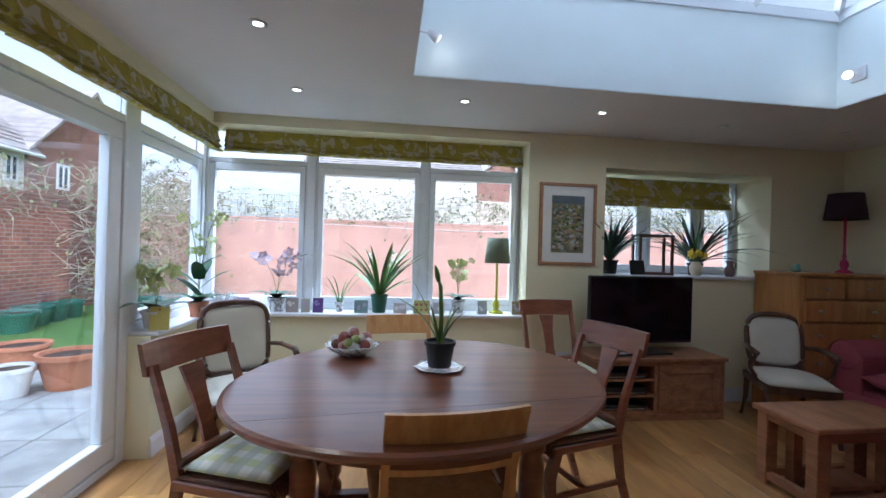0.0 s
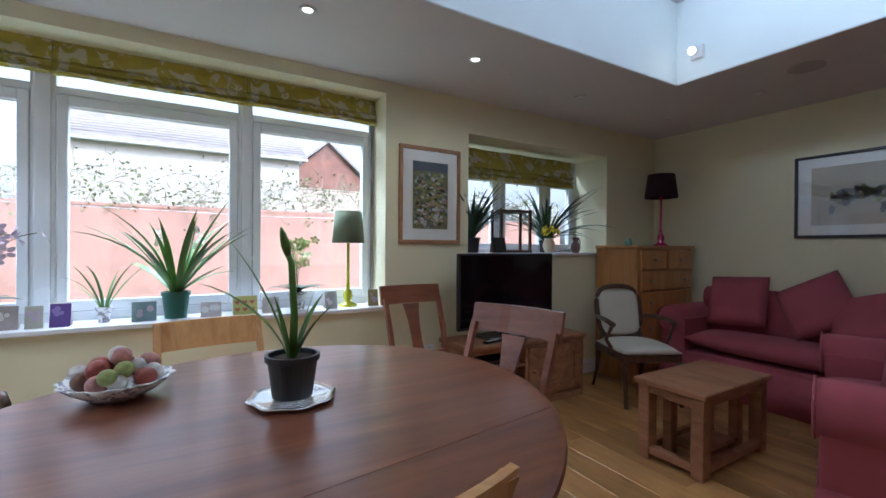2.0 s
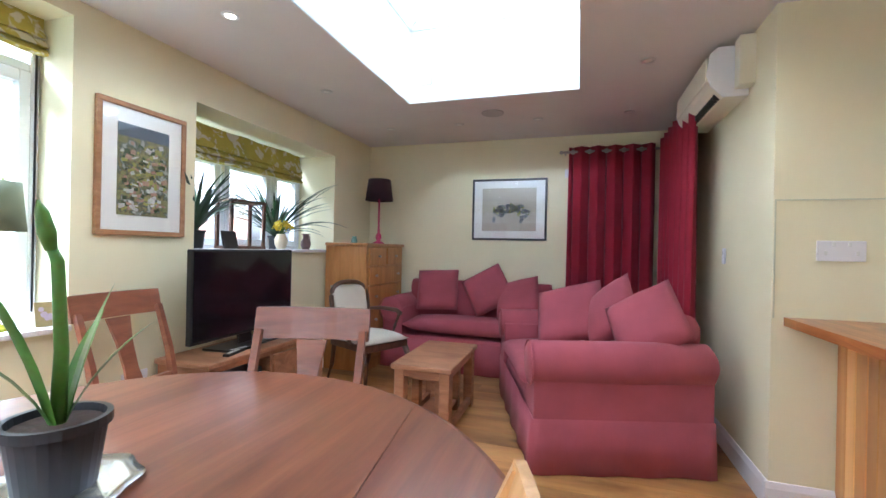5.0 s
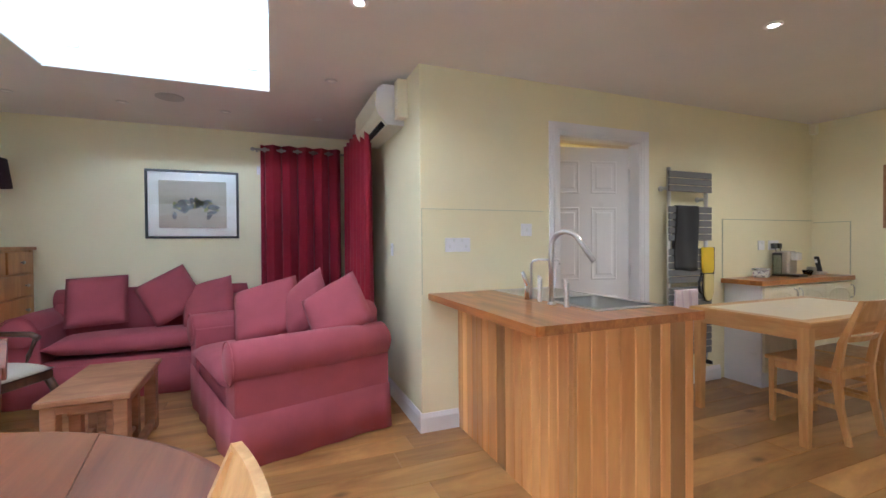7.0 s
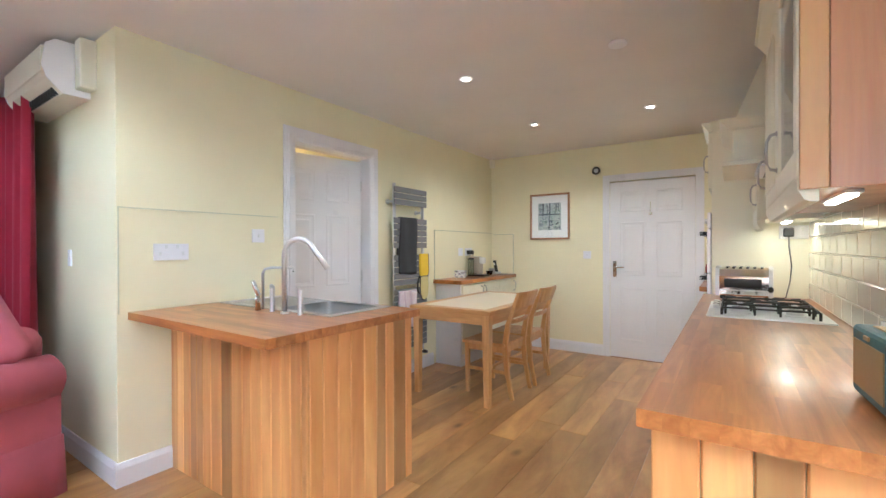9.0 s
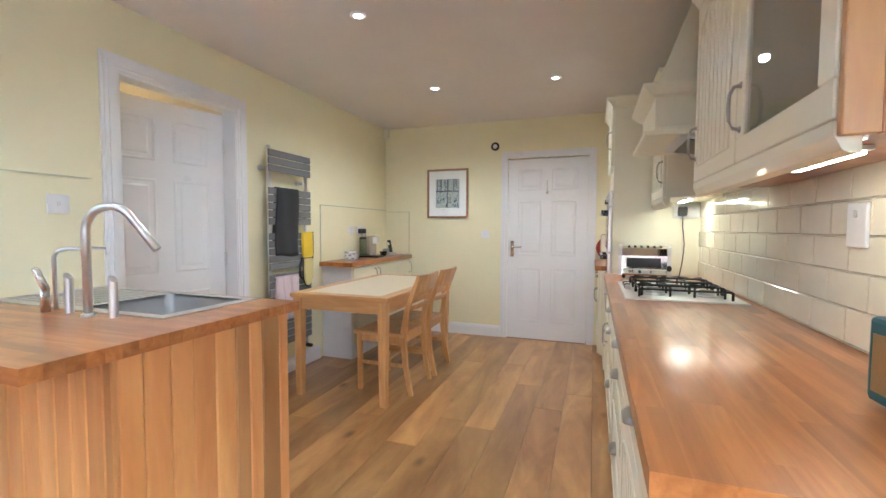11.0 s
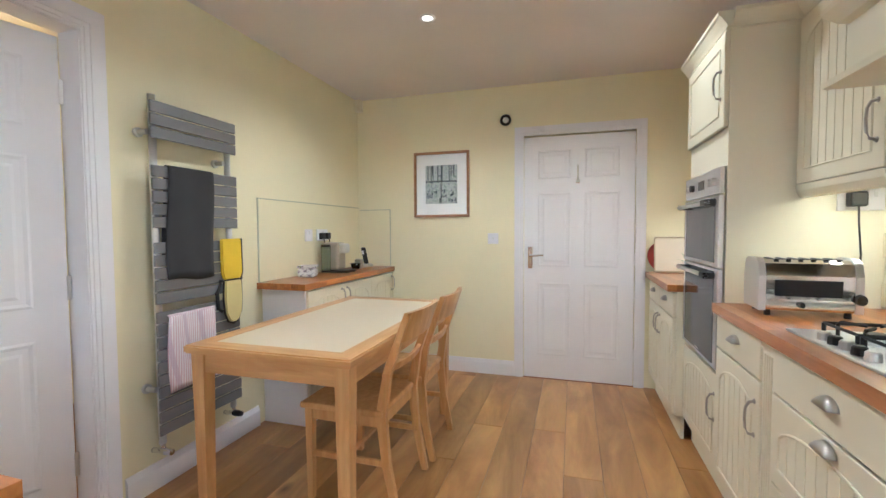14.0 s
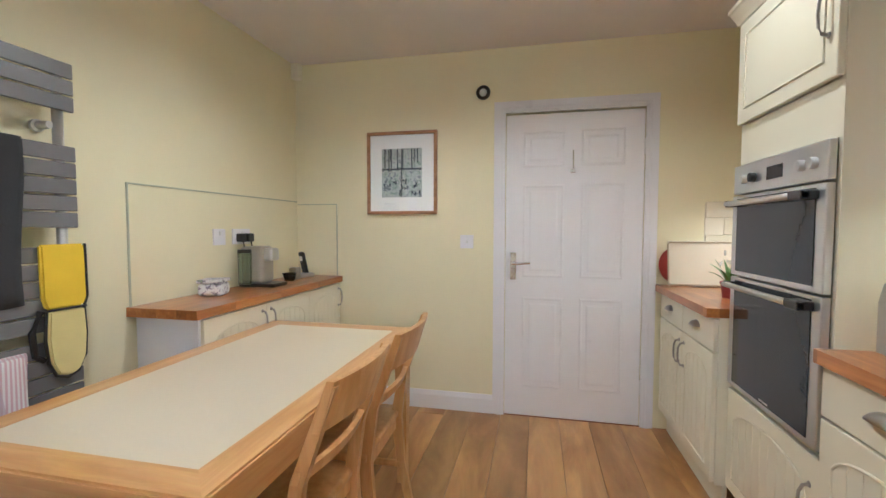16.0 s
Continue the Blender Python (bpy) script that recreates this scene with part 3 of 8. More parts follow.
french_door(1.84, 2.78, "l")
french_door(0.88, 1.82, "r")
tagged(part("garden_door_frame", boxes((XG - 0.035, XG + 0.035, 2.785, 2.87, 0, 2.42), (XG - 0.035, XG + 0.035, 0.75, 0.875, 0, 2.42), (XG - 0.035, XG + 0.035, 0.875, 2.785, 2.055, 2.10),
                                         (XG - 0.035, XG + 0.035, 0.875, 2.785, 2.36, 2.42), (XG - 0.035, XG + 0.035, 0.875, 2.785, 0.0, 0.045), r=0.004), M_upvc), "white plastic door frame with a top light", "", "", "structure")
gl = tagged(part("top_light_pane", boxes((XG - 0.006, XG + 0.006, 0.875, 2.785, 2.10, 2.36)), M_glass), "clear top light pane", "", "", "structure")
gl.visible_shadow = False
structure("west_reveal", boxes((XG - 0.1, XW - SOLID, 0.42, 2.87, H - 0.02, H + 0.1)), M_wall, "plain head above the garden doors")

# sills
structure("window_sill", boxes((XW - 0.12, WX1 - 0.002, YN - 0.04, YG - 0.036, WZ0, WZ0 + 0.028), r=0.006, seg=2), M_white, "white gloss window board")
structure("window_sill", boxes((XG + 0.036, XW + 0.045, 2.87, YN - 0.042, WZ0, WZ0 + 0.028), r=0.006, seg=2), M_white, "white gloss side window board")
structure("window_sill", boxes((RX0 + 0.002, RX1 - 0.002, YN - 0.03, YN + 0.42, RZ0, RZ0 + 0.026), r=0.006, seg=2), M_white, "white gloss recess window board")

# ---- inner doors ----


def panel_leaf(name, m, w, h, parent, label):
    """Six-panel white door: local x across, y through, z up."""
    bm = boxes((0, w, -0.018, 0.018, 0.005, h), r=0.002)
    st, mid = 0.11, 0.10
    pw = (w - 2 * st - mid) / 2
    for zb, zt in ((0.20, 0.80), (0.93, 1.53), (1.64, h - 0.11)):
        for k in (0, 1):
            xa = st + k * (pw + mid)
            for s in (-1, 1):
                sub = []
                for ins, d in ((0.0, 0.0185), (0.010, 0.0225), (0.022, 0.0190), (0.040, 0.0190), (0.052, 0.0225)):
                    sub.append([bm.verts.new((x, s * d, z)) for x, z in ((xa + ins, zb + ins), (xa + pw - ins, zb + ins), (xa + pw - ins, zt - ins), (xa + ins, zt - ins))])
                for a, b in zip(sub, sub[1:]):
                    for i in range(4):
                        q = (a[i], a[(i + 1) % 4], b[(i + 1) % 4], b[i])
                        bm.faces.new(q if s == -1 else q[::-1])
                bm.faces.new(sub[-1] if s == -1 else sub[-1][::-1])
    return part(name, bm, M_white, parent, label, m=m)


def lever(parent, x, z, y, way):
    bm = boxes((x - 0.02, x + 0.02, y - 0.008, y, z - 0.09, z + 0.09), r=0.003)
    tube(bm, [(x, y - 0.006, z + 0.02), (x, y - 0.045, z + 0.02), (x + way * 0.03, y - 0.05, z + 0.02), (x + way * 0.11, y - 0.048, z + 0.025)], 0.009)
    return part("door_handle", bm, M_chrome, parent, "satin chrome lever handle on a long plate", smooth=False)


def architrave(name, axis, p, a0, a1, top, w, s):
    """Moulded door surround on the plane axis=p facing s."""
    rows = []
    for d, i0, i1 in ((0.012, 0.0, w), (0.018, 0.012, w - 0.015), (0.024, 0.03, w - 0.035)):
        for u0, u1, z0, z1 in ((a0 - i1, a0 - i0, 0, top + i0), (a1 + i0, a1 + i1, 0, top + i0), (a0 - i1, a1 + i1, top + i0, top + i1)):
            q = (p, p + s * d) if s > 0 else (p + s * d, p)
            rows.append((*q, u0, u1, z0, z1) if axis == "x" else (u0, u1, *q, z0, z1))
    return structure(name, boxes(*rows), M_white, "white moulded door architrave")


d2 = tagged(thing("door_1", "white six-panel inner door, shut", "door", pose(EX1 - 0.004, YS - 0.014, 0, 0, 0, 180)), "", "", "", "structure")
panel_leaf("leaf", pose(0, 0, 0), 0.84, 1.98, d2, "")
lever(d2, 0.05, 1.0, -0.018, 1)
bm = tube(boxes((0.405, 0.435, -0.026, -0.0185, 1.60, 1.625), r=0.002), [(0.42, -0.028, 1.74), (0.42, -0.032, 1.64), (0.42, -0.05, 1.625), (0.42, -0.055, 1.65)], 0.004)
part("coat_hook", bm, M_chrome, d2, "small chrome coat hook")
for hz in (0.25, 1.0, 1.75):
    part("hinge", boxes((0.838, 0.846, -0.026, -0.014, hz - 0.05, hz + 0.05)), M_steel, d2, "steel butt hinge")
architrave("trim", "y", YS, EX0, EX1, 1.992, 0.075, 1)
structure("threshold", boxes((EX0, EX1, YS - 0.05, YS + 0.004, 0.0, 0.008)), M_mahog2, "dark wooden threshold strip")

ang = math.degrees(math.atan2(0.79, 0.17))
d1 = tagged(thing("door_2", "white six-panel inner door standing ajar", "door", pose(XK + 0.115, DY0 + 0.012, 0, 0, 0, ang)), "", "", "", "structure")
panel_leaf("leaf", pose(0, 0, 0), 0.785, 2.02, d1, "")
for hz in (0.25, 1.0, 1.8):
    part("hinge", boxes((-0.010, 0.004, 0.012, 0.024, hz - 0.05, hz + 0.05)), M_steel, d1, "steel butt hinge")
part("door_handle", lathe(bmesh.new(), [(0.012, 0.0), (0.012, 0.02), (0.02, 0.03), (0.008, 0.045)], 12, pose(0.73, 0.018, 1.03, -90)), M_pewter, d1, "small latch knob")
architrave("trim", "x", XK, DY0, DY1, DZ, 0.095, -1)
structure("door_lining", boxes((XK - 0.004, XK + 0.112, DY0 - 0.03, DY0 + 0.004, 0, DZ - 0.004), (XK - 0.004, XK + 0.112, DY1 - 0.004, DY1 + 0.03, 0, DZ - 0.004), (XK - 0.004, XK + 0.112, DY0 - 0.03, DY1 + 0.03, DZ - 0.004, DZ + 0.03)), M_white, "white door lining")
lamp("hall_lamp", "POINT", 7, pose(3.5, -1.6, 2.3), (1.0, 0.66, 0.30), radius=0.06)

# ---- outdoors ----
structure("ground", boxes((-60, 60, 4.3, 80, -0.32, -0.12), (-60, -1.25, -40, 4.3, -0.32, -0.12)), M_grass, "green garden lawn")
PX0, PX1, PY0, PY1 = -5.2, 4.6, 4.30, 6.0
structure("garden_wall_side", boxes((-6.4, -6.15, -6, 12.2, -0.12, 2.12), (-6.42, -6.13, -6, 12.2, 2.12, 2.20)), M_brick, "tall red brick garden wall")
structure("garden_wall_back", boxes((-6.15, 12, 12.0, 12.25, -0.12, 2.03), (-6.15, 12, 11.98, 12.27, 2.03, 2.09)), M_fence, "terracotta rendered wall at the back of the garden")


def house(m, w, d, h, rz, windows, label, walls=None, wall_label="red brick walls"):
    e = thing("neighbour_house", label, "house", m)
    part("wall", boxes((0, w, 0, d, -0.2, h)), walls or M_brick, e, wall_label)
    bm = bmesh.new()
    prism(bm, [(-0.35, h - 0.1), (d / 2, h + rz), (d + 0.35, h - 0.1), (d + 0.35, h), (d / 2, h + rz + 0.15), (-0.35, h)], -0.3, w + 0.3, "x")
    part("roof", bm, M_roof, e, "brown tiled pitched roof")
    g = bmesh.new()
    prism(g, [(0.02, h), (d / 2, h + rz - 0.03), (d - 0.02, h)], 0.0, 0.2, "x")
    part("gable", prism(bmesh.new(), [(0.02, h), (d / 2, h + rz - 0.03), (d - 0.02, h)], w - 0.2, w, "x"), M_brick, e, "brick gable")
    part("gable", g, M_brick, e, "brick gable")
    part("gutter", tube(bmesh.new(), [(-0.3, -0.4, h - 0.12), (w + 0.3, -0.4, h - 0.12)], 0.06, 6), M_white, e, "white gutter")
    rows = bmesh.new()
    for i in range(1, 14):
        f = i / 14
        y, z = -0.35 + (d / 2 + 0.35) * f, h + rz * f + 0.03
        box(rows, -0.3, w + 0.3, y, y + 0.03, z + 0.02, z + 0.05)
    part("tile_courses", rows, M_roof, e)
    for wx, wz, ww, wh, face in windows:
        f = boxes((0, ww, -0.03, 0.04, 0, 0.08), (0, ww, -0.03, 0.04, wh - 0.08, wh), (0, 0.08, -0.03, 0.04, 0.08, wh - 0.08), (ww - 0.08, ww, -0.03, 0.04, 0.08, wh - 0.08),
                  (ww / 2 - 0.03, ww / 2 + 0.03, -0.03, 0.04, 0.08, wh - 0.08))
        mm = pose(wx, -0.02, wz) if face == "f" else pose(w + 0.02, wx, wz, 0, 0, 90)
        wd = part("window", f, M_white, e, "white framed window", m=mm)
        part("pane", boxes((0.06, ww - 0.06, 0.0, 0.02, 0.06, wh - 0.06)), M_ovenglass, wd)
    return e


# orange brick with outdoor glare mixed into its colour
M_glarebrick = plain("orange brick paled for glare", (0.74, 0.57, 0.48), 0.9, var=0.12, scale=6, bump=0.2)
M_render = plain("pale rendered house wall", (0.70, 0.62, 0.56), 0.85, var=0.05, bump=0.1)
house(pose(-18.5, 16.4, 0), 6.5, 5.8, 4.4, 2.9, [(1.25, 3.2, 0.62, 0.95, "s")], "red brick neighbouring house with a steep gable beyond the garden wall")
house(pose(-12.05, 10.6, 0, 0, 0, 90), 5.7, 5.0, 4.3, 2.4, [(4.9, 3.2, 0.55, 0.9, "f")], "low rendered wing with tiled roof and white gutter", M_render, "pale rendered walls")
house(pose(-3.4, 21.0, 0), 8.1, 7.0, 5.2, 2.2, [], "pale neighbouring house with grey roof tiles", M_render, "pale rendered walls")
house(pose(9.6, 24.0, 0, 0, 0, 90), 6.0, 5.6, 4.2, 2.6, [], "orange brick neighbouring house with a steep gable", M_glarebrick)
# unseen block above the kitchen, added to keep the sun off the lantern
structure("own_upper_storey", boxes((-1.2, 6.0, -8.0, 0.35, 2.75, 6.2)), M_brick, "unseen storey-sized block over the kitchen that shades the lantern")
structure("flat_roof", boxes((-1.35, SX0 - 0.13, 0.36, 4.3, 2.60, 2.72), (SX1 + 0.13, 5.3, 0.36, 4.3, 2.60, 2.72), (SX0 - 0.13, SX1 + 0.13, 0.36, SY0 - 0.13, 2.60, 2.72), (SX0 - 0.13, SX1 + 0.13, SY1 + 0.13, 4.3, 2.60, 2.72)), M_roof, "flat roof of the extension")


# ---- fixed fittings of the ceilings ----
def downlight(x, y, lit):
    e = thing("ceiling_spotlight", "recessed white ceiling spotlight, " + ("switched on" if lit else "switched off"), "spotlight", pose(x, y, H), "ceiling spotlights")
    part("ring", lathe(bmesh.new(), [(0.025, -0.002), (0.044, -0.002), (0.045, -0.005), (0.030, -0.010), (0.025, -0.004)], 20), M_white if lit else M_steel, e, smooth=True)
    part("bulb", lathe(bmesh.new(), [(0.001, -0.006), (0.024, -0.006), (0.024, -0.001)], 16), M_bulb if lit else M_mount, e)
    if lit:
        lamp("spotlight_beam", "SPOT", lit, pose(x, y, H - 0.02), WARM, radius=0.03, spot=radians(158))


for x, y, lit in ((-0.16, 2.17, 9), (-0.16, 3.03, 9), (1.0, 3.02, 9), (2.05, 3.05, 9), (2.115, 0.88, 12), (3.14, 3.17, 0), (4.22, 3.12, 0), (4.23, 2.40, 0), (4.23, 1.65, 0), (4.20, 0.88, 0),
                  (3.18, 0.88, 0), (1.53, -1.255, 14), (1.56, -2.56, 19), (0.57, -2.62, 10)):
    downlight(x, y, lit)
sm = thing("smoke_alarm", "small flat white ceiling alarm", "alarm", pose(0.55, -1.30, H))
part("case", lathe(bmesh.new(), [(0.05, 0.0), (0.05, -0.014), (0.04, -0.02), (0.001, -0.02)], 24), M_white, sm, smooth=True)
sp = thing("ceiling_speaker", "round grey ceiling speaker grille", "speaker", pose(3.97, 2.02, H))
part("grille", lathe(bmesh.new(), [(0.10, 0.0), (0.10, -0.006), (0.09, -0.009), (0.001, -0.009)], 28), plain("speaker grille", (0.5, 0.47, 0.46), 0.6, bump=0.6, bscale=400), sp)


def well_spot(x, y, z, face, aim):
    e = thing("wall_spotlight", "white wall spotlight on a square base, switched on", "spotlight", pose(x, y, z, 0, 0, face), "lantern spotlights")
    part("base", boxes((0, 0.018, -0.045, 0.045, -0.045, 0.045), r=0.004), M_white, e)
    part("arm", tube(bmesh.new(), [(0.018, 0, 0), (0.07, 0, -0.01)], 0.008), M_white, e)
    part("head", lathe(bmesh.new(), [(0.018, -0.02), (0.03, 0.03), (0.032, 0.05), (0.026, 0.05), (0.016, 0.0)], 16, pose(0.09, 0, -0.01, 0, 110, aim)), M_white, e, smooth=True)
    part("bulb", lathe(bmesh.new(), [(0.001, 0.044), (0.024, 0.044), (0.024, 0.04)], 14, pose(0.09, 0, -0.01, 0, 110, aim)), M_bulb, e)
    lamp("spotlight_glow", "POINT", 0.45, e.matrix_basis @ pose(0.16, 0, -0.06), WARM, radius=0.03)


well_spot(SX1 - 0.006, 2.50, 2.60, 180, 40)
well_spot(SX1 - 0.006, 1.40, 2.60, 180, -40)
well_spot(SX0 + 0.006, 2.50, 2.62, 0, 30)

# ---- wall fittings ----


def plate(name, m, w, h, label, holes=(), kind="socket"):
    """Local x out of the wall, y across, z up."""
    e = thing(name, label, kind, m)
    part("faceplate", boxes((0, 0.010, -w / 2, w / 2, -h / 2, h / 2), r=0.003, seg=2), M_white, e)
    for y, z in holes:
        part("switch", boxes((0.010, 0.014, y - 0.006, y + 0.006, z - 0.010, z + 0.010), r=0.001), M_china, e)
    return e


plate("double_socket", pose(XK, 0.122, 1.232, 0, 0, 180), 0.185, 0.095, "white double wall socket above the worktop", ((-0.03, 0.03), (0.03, 0.03), (-0.06, -0.01), (0.06, -0.01)))
plate("light_switch", pose(XK, -0.42, 1.335, 0, 0, 180), 0.09, 0.09, "white single light switch by the doorway", ((0, 0),), "switch")
plate("light_switch", pose(1.42, YS, 1.158, 0, 0, 90), 0.09, 0.09, "white light switch beside the end door", ((0, 0),), "switch")
plate("wall_socket", pose(3.38, YC, 1.196, 0, 0, 90), 0.05, 0.10, "small white wall control beside the sofas", ((0, 0.02),))
plate("double_socket", pose(2.05, YN, 0.42, 0, 0, -90), 0.15, 0.09, "white double socket low on the back wall", ((-0.03, 0.02), (0.03, 0.02)))
plate("thermostat", pose(XE, 1.40, 2.02, 0, 0, 180), 0.05, 0.09, "small white sensor box beside the curtain", ((0, -0.01),), "sensor")
for y, w in ((-3.03, 0.09), (-3.21, 0.15)):
    plate("wall_socket", pose(XK, y, 1.197, 0, 0, 180), w, 0.09, "white wall socket above the coffee machine", ((0, 0.02),))
for y in (-3.18, -3.25):
    pl = thing("power_plug", "black three-pin plug with its cable", "plug", pose(XK - 0.012, y, 1.19))
    bm = boxes((-0.035, 0.0, -0.025, 0.025, -0.025, 0.025), r=0.006, seg=2)
    tube(bm, [(-0.03, 0, -0.02), (-0.04, 0, -0.08), (-0.05, -0.02, -0.2), (-0.05, -0.05, -0.27)], 0.004)
    part("plug", bm, M_black, pl)
al = thing("ceiling_sensor", "small cream corner alarm sensor", "sensor", pose(XK - 0.03, YS + 0.03, 2.36))
part("case", boxes((-0.03, 0.03, -0.03, 0.03, -0.055, 0.055), r=0.008, seg=2), M_cream, al)
cl = thing("door_sensor", "small round black and white dial above the end door", "dial", pose(1.315, YS, 2.135, -90))
part("rim", lathe(bmesh.new(), [(0.045, 0.0), (0.047, 0.012), (0.030, 0.020), (0.026, 0.012)], 24), M_black, cl, smooth=True)
part("face", lathe(bmesh.new(), [(0.026, 0.008), (0.024, 0.016), (0.001, 0.018)], 20), M_china, cl, smooth=True)

# clear splash guards, edge trim
trim = thing("splash_guard", "clear wall splash guard with a thin edge above the shelf unit", "splash guard")
part("rim", boxes((XK - 0.008, XK - 0.0005, YS + 0.01, -2.49, 1.435, 1.441), (XK - 0.008, XK - 0.0005, -2.496, -2.49, 0.906, 1.435), (2.36, XK - 0.01, YS + 0.0005, YS + 0.008, 1.415, 1.421), (2.36, 2.366, YS + 0.0005, YS + 0.008, 0.906, 1.415)),
     plain("guard edge", (0.55, 0.56, 0.42), 0.2), trim)
trim = thing("splash_guard", "painted splash panel with a thin top edge above the sink", "splash guard")
part("rim", boxes((XK - 0.006, XK - 0.0005, -0.57, YC - 0.004, 1.468, 1.474), (XK - 0.006, XK - 0.0005, YC - 0.010, YC - 0.004, 0.906, 1.468)), plain("panel edge", (0.60, 0.60, 0.42), 0.3), trim)


def picture(m, w, h, fw, mount, frame_mat, art_mat, label, art=None):
    """Framed picture: local x across, y out of the wall towards -y, z up, origin at its lower left."""
    e = thing("framed_picture", label, "picture", m)
    part("frame", boxes((0, w, -0.025, 0, 0, fw), (0, w, -0.025, 0, h - fw, h), (0, fw, -0.025, 0, fw, h - fw), (w - fw, w, -0.025, 0, fw, h - fw), r=0.003), frame_mat, e)
    part("mount", boxes((fw, w - fw, -0.010, -0.002, fw, h - fw)), M_mount, e)
    a, b = mount
    part("print", boxes((fw + a, w - fw - a, -0.013, -0.0105, fw + b, h - fw - b)), art_mat, e)
    if art:
        for nm, bm, mt in art(fw + a, w - fw - a, fw + b, h - fw - b):
            part(nm, bm, mt, e)
    gl = part("glass", boxes((fw, w - fw, -0.018, -0.016, fw, h - fw)), M_glass, e)
    gl.visible_shadow = False
    return e


A_hill = printed("hillside print", (0.10, 0.12, 0.16), [(0.16, 0.19, 0.06), (0.30, 0.27, 0.12), (0.05, 0.08, 0.05), (0.50, 0.50, 0.48), (0.22, 0.24, 0.10)], 14, 8)
A_bird = printed("pale sketch print", (0.45, 0.40, 0.32), [(0.47, 0.42, 0.34), (0.46, 0.41, 0.33), (0.47, 0.43, 0.34), (0.45, 0.40, 0.32)], 8, 4)
A_ink = printed("ink print", (0.62, 0.64, 0.62), [(0.10, 0.12, 0.15), (0.55, 0.58, 0.55), (0.20, 0.28, 0.22), (0.60, 0.6, 0.6)], 26, 6)


def sketch(x0, x1, z0, z1):
    """Grey-green smudges of a spread bird shape on the paper."""
    rng = random.Random(9)
    for nm, mt, n, s in (("drawing", plain("slate wash", (0.20, 0.21, 0.22), 0.8, var=0.4, scale=20), 26, 0.035), ("drawing", plain("green wash", (0.28, 0.28, 0.12), 0.8, var=0.3, scale=20), 12, 0.030)):
        bm = bmesh.new()
        for _ in range(n):
            f = rng.random()
            cx = x0 + (x1 - x0) * (0.22 + 0.62 * f)
            cz = z0 + (z1 - z0) * (0.62 - 0.35 * abs(f - 0.45) * 2 * rng.random() - (0.18 if nm != "drawing" else 0.0)) - rng.random() * 0.08
            a = rng.random() * 3
            k = 9
            ring = [bm.verts.new((cx + s * (1.6 * math.cos(t) * math.cos(a) - 0.5 * math.sin(t) * math.sin(a)) * rng.uniform(0.7, 1.1), -0.0142, cz + s * (0.9 * math.cos(t) * math.sin(a) + 0.6 * math.sin(t)) * rng.uniform(0.7, 1.1)))
                    for t in [2 * math.pi * i / k for i in range(k)]]
            bm.faces.new(ring)
        yield nm, bm, mt


def hillart(x0, x1, z0, z1):
    rng = random.Random(3)
    tones = [("painted_house", (0.58, 0.57, 0.55)), ("painted_tree", (0.04, 0.07, 0.03)), ("painted_field", (0.34, 0.33, 0.10)), ("painted_roof", (0.42, 0.26, 0.20))]
    for nm, c in tones:
        bm = bmesh.new()
        for _ in range(34):
            cx, cz = rng.uniform(x0 + 0.02, x1 - 0.02), z0 + (z1 - z0) * rng.uniform(0.05, 0.82)
            a, b = rng.uniform(0.006, 0.022), rng.uniform(0.004, 0.014)
            box(bm, cx - a, cx + a, -0.0138 - rng.random() * 0.0006, -0.0131, cz - b, cz + b, m=Matrix.Translation((cx, 0, cz)) @ Matrix.Rotation(rng.uniform(-0.5, 0.5), 4, "Y") @ Matrix.Translation((-cx, 0, -cz)))
        yield nm, bm, plain(nm, c, 0.8, var=0.2, scale=30)
    yield "painted_sky", boxes((x0, x1, -0.0134, -0.0131, z1 - (z1 - z0) * 0.14, z1)), plain("hazy hill blue", (0.12, 0.15, 0.20), 0.8, var=0.3, scale=14)


def windowart(x0, x1, z0, z1):
    rng = random.Random(4)
    bm = boxes((x0, x1, -0.0142, -0.0131, (z0 + z1) / 2 + 0.02, (z0 + z1) / 2 + 0.032), ((x0 + x1) / 2 - 0.004, (x0 + x1) / 2 + 0.004, -0.0141, -0.0131, z0, z1))
    for _ in range(9):
        x = rng.uniform(x0, x1 - 0.01)
        box(bm, x, x + 0.008, -0.014, -0.0131, rng.uniform((z0 + z1) / 2, z1 - 0.08), z1)
    for _ in range(16):
        x, z = rng.uniform(x0, x1 - 0.02), rng.uniform(z0, z0 + 0.12)
        box(bm, x, x + 0.012, -0.0139, -0.0131, z, z + rng.uniform(0.01, 0.04))
    yield "drawn_lines", bm, plain("ink", (0.05, 0.06, 0.08), 0.8)


picture(pose(1.81, YN - 0.001, 1.243), 0.53, 0.735, 0.028, (0.085, 0.085), M_frameoak, A_hill, "framed hillside village print in a pale oak frame", hillart)
picture(pose(XE - 0.001, 2.41, 1.312, 0, 0, -90), 0.81, 0.67, 0.022, (0.09, 0.08), plain("dark grey frame", (0.05, 0.05, 0.05), 0.4), A_bird, "framed pale sketch in a thin dark frame", sketch)
picture(pose(2.123, YS + 0.001, 1.344, 0, 0, 180), 0.50, 0.565, 0.022, (0.085, 0.095), M_frameoak, A_ink, "framed ink drawing of a garden window in an oak frame", windowart)

# ---- blinds ----


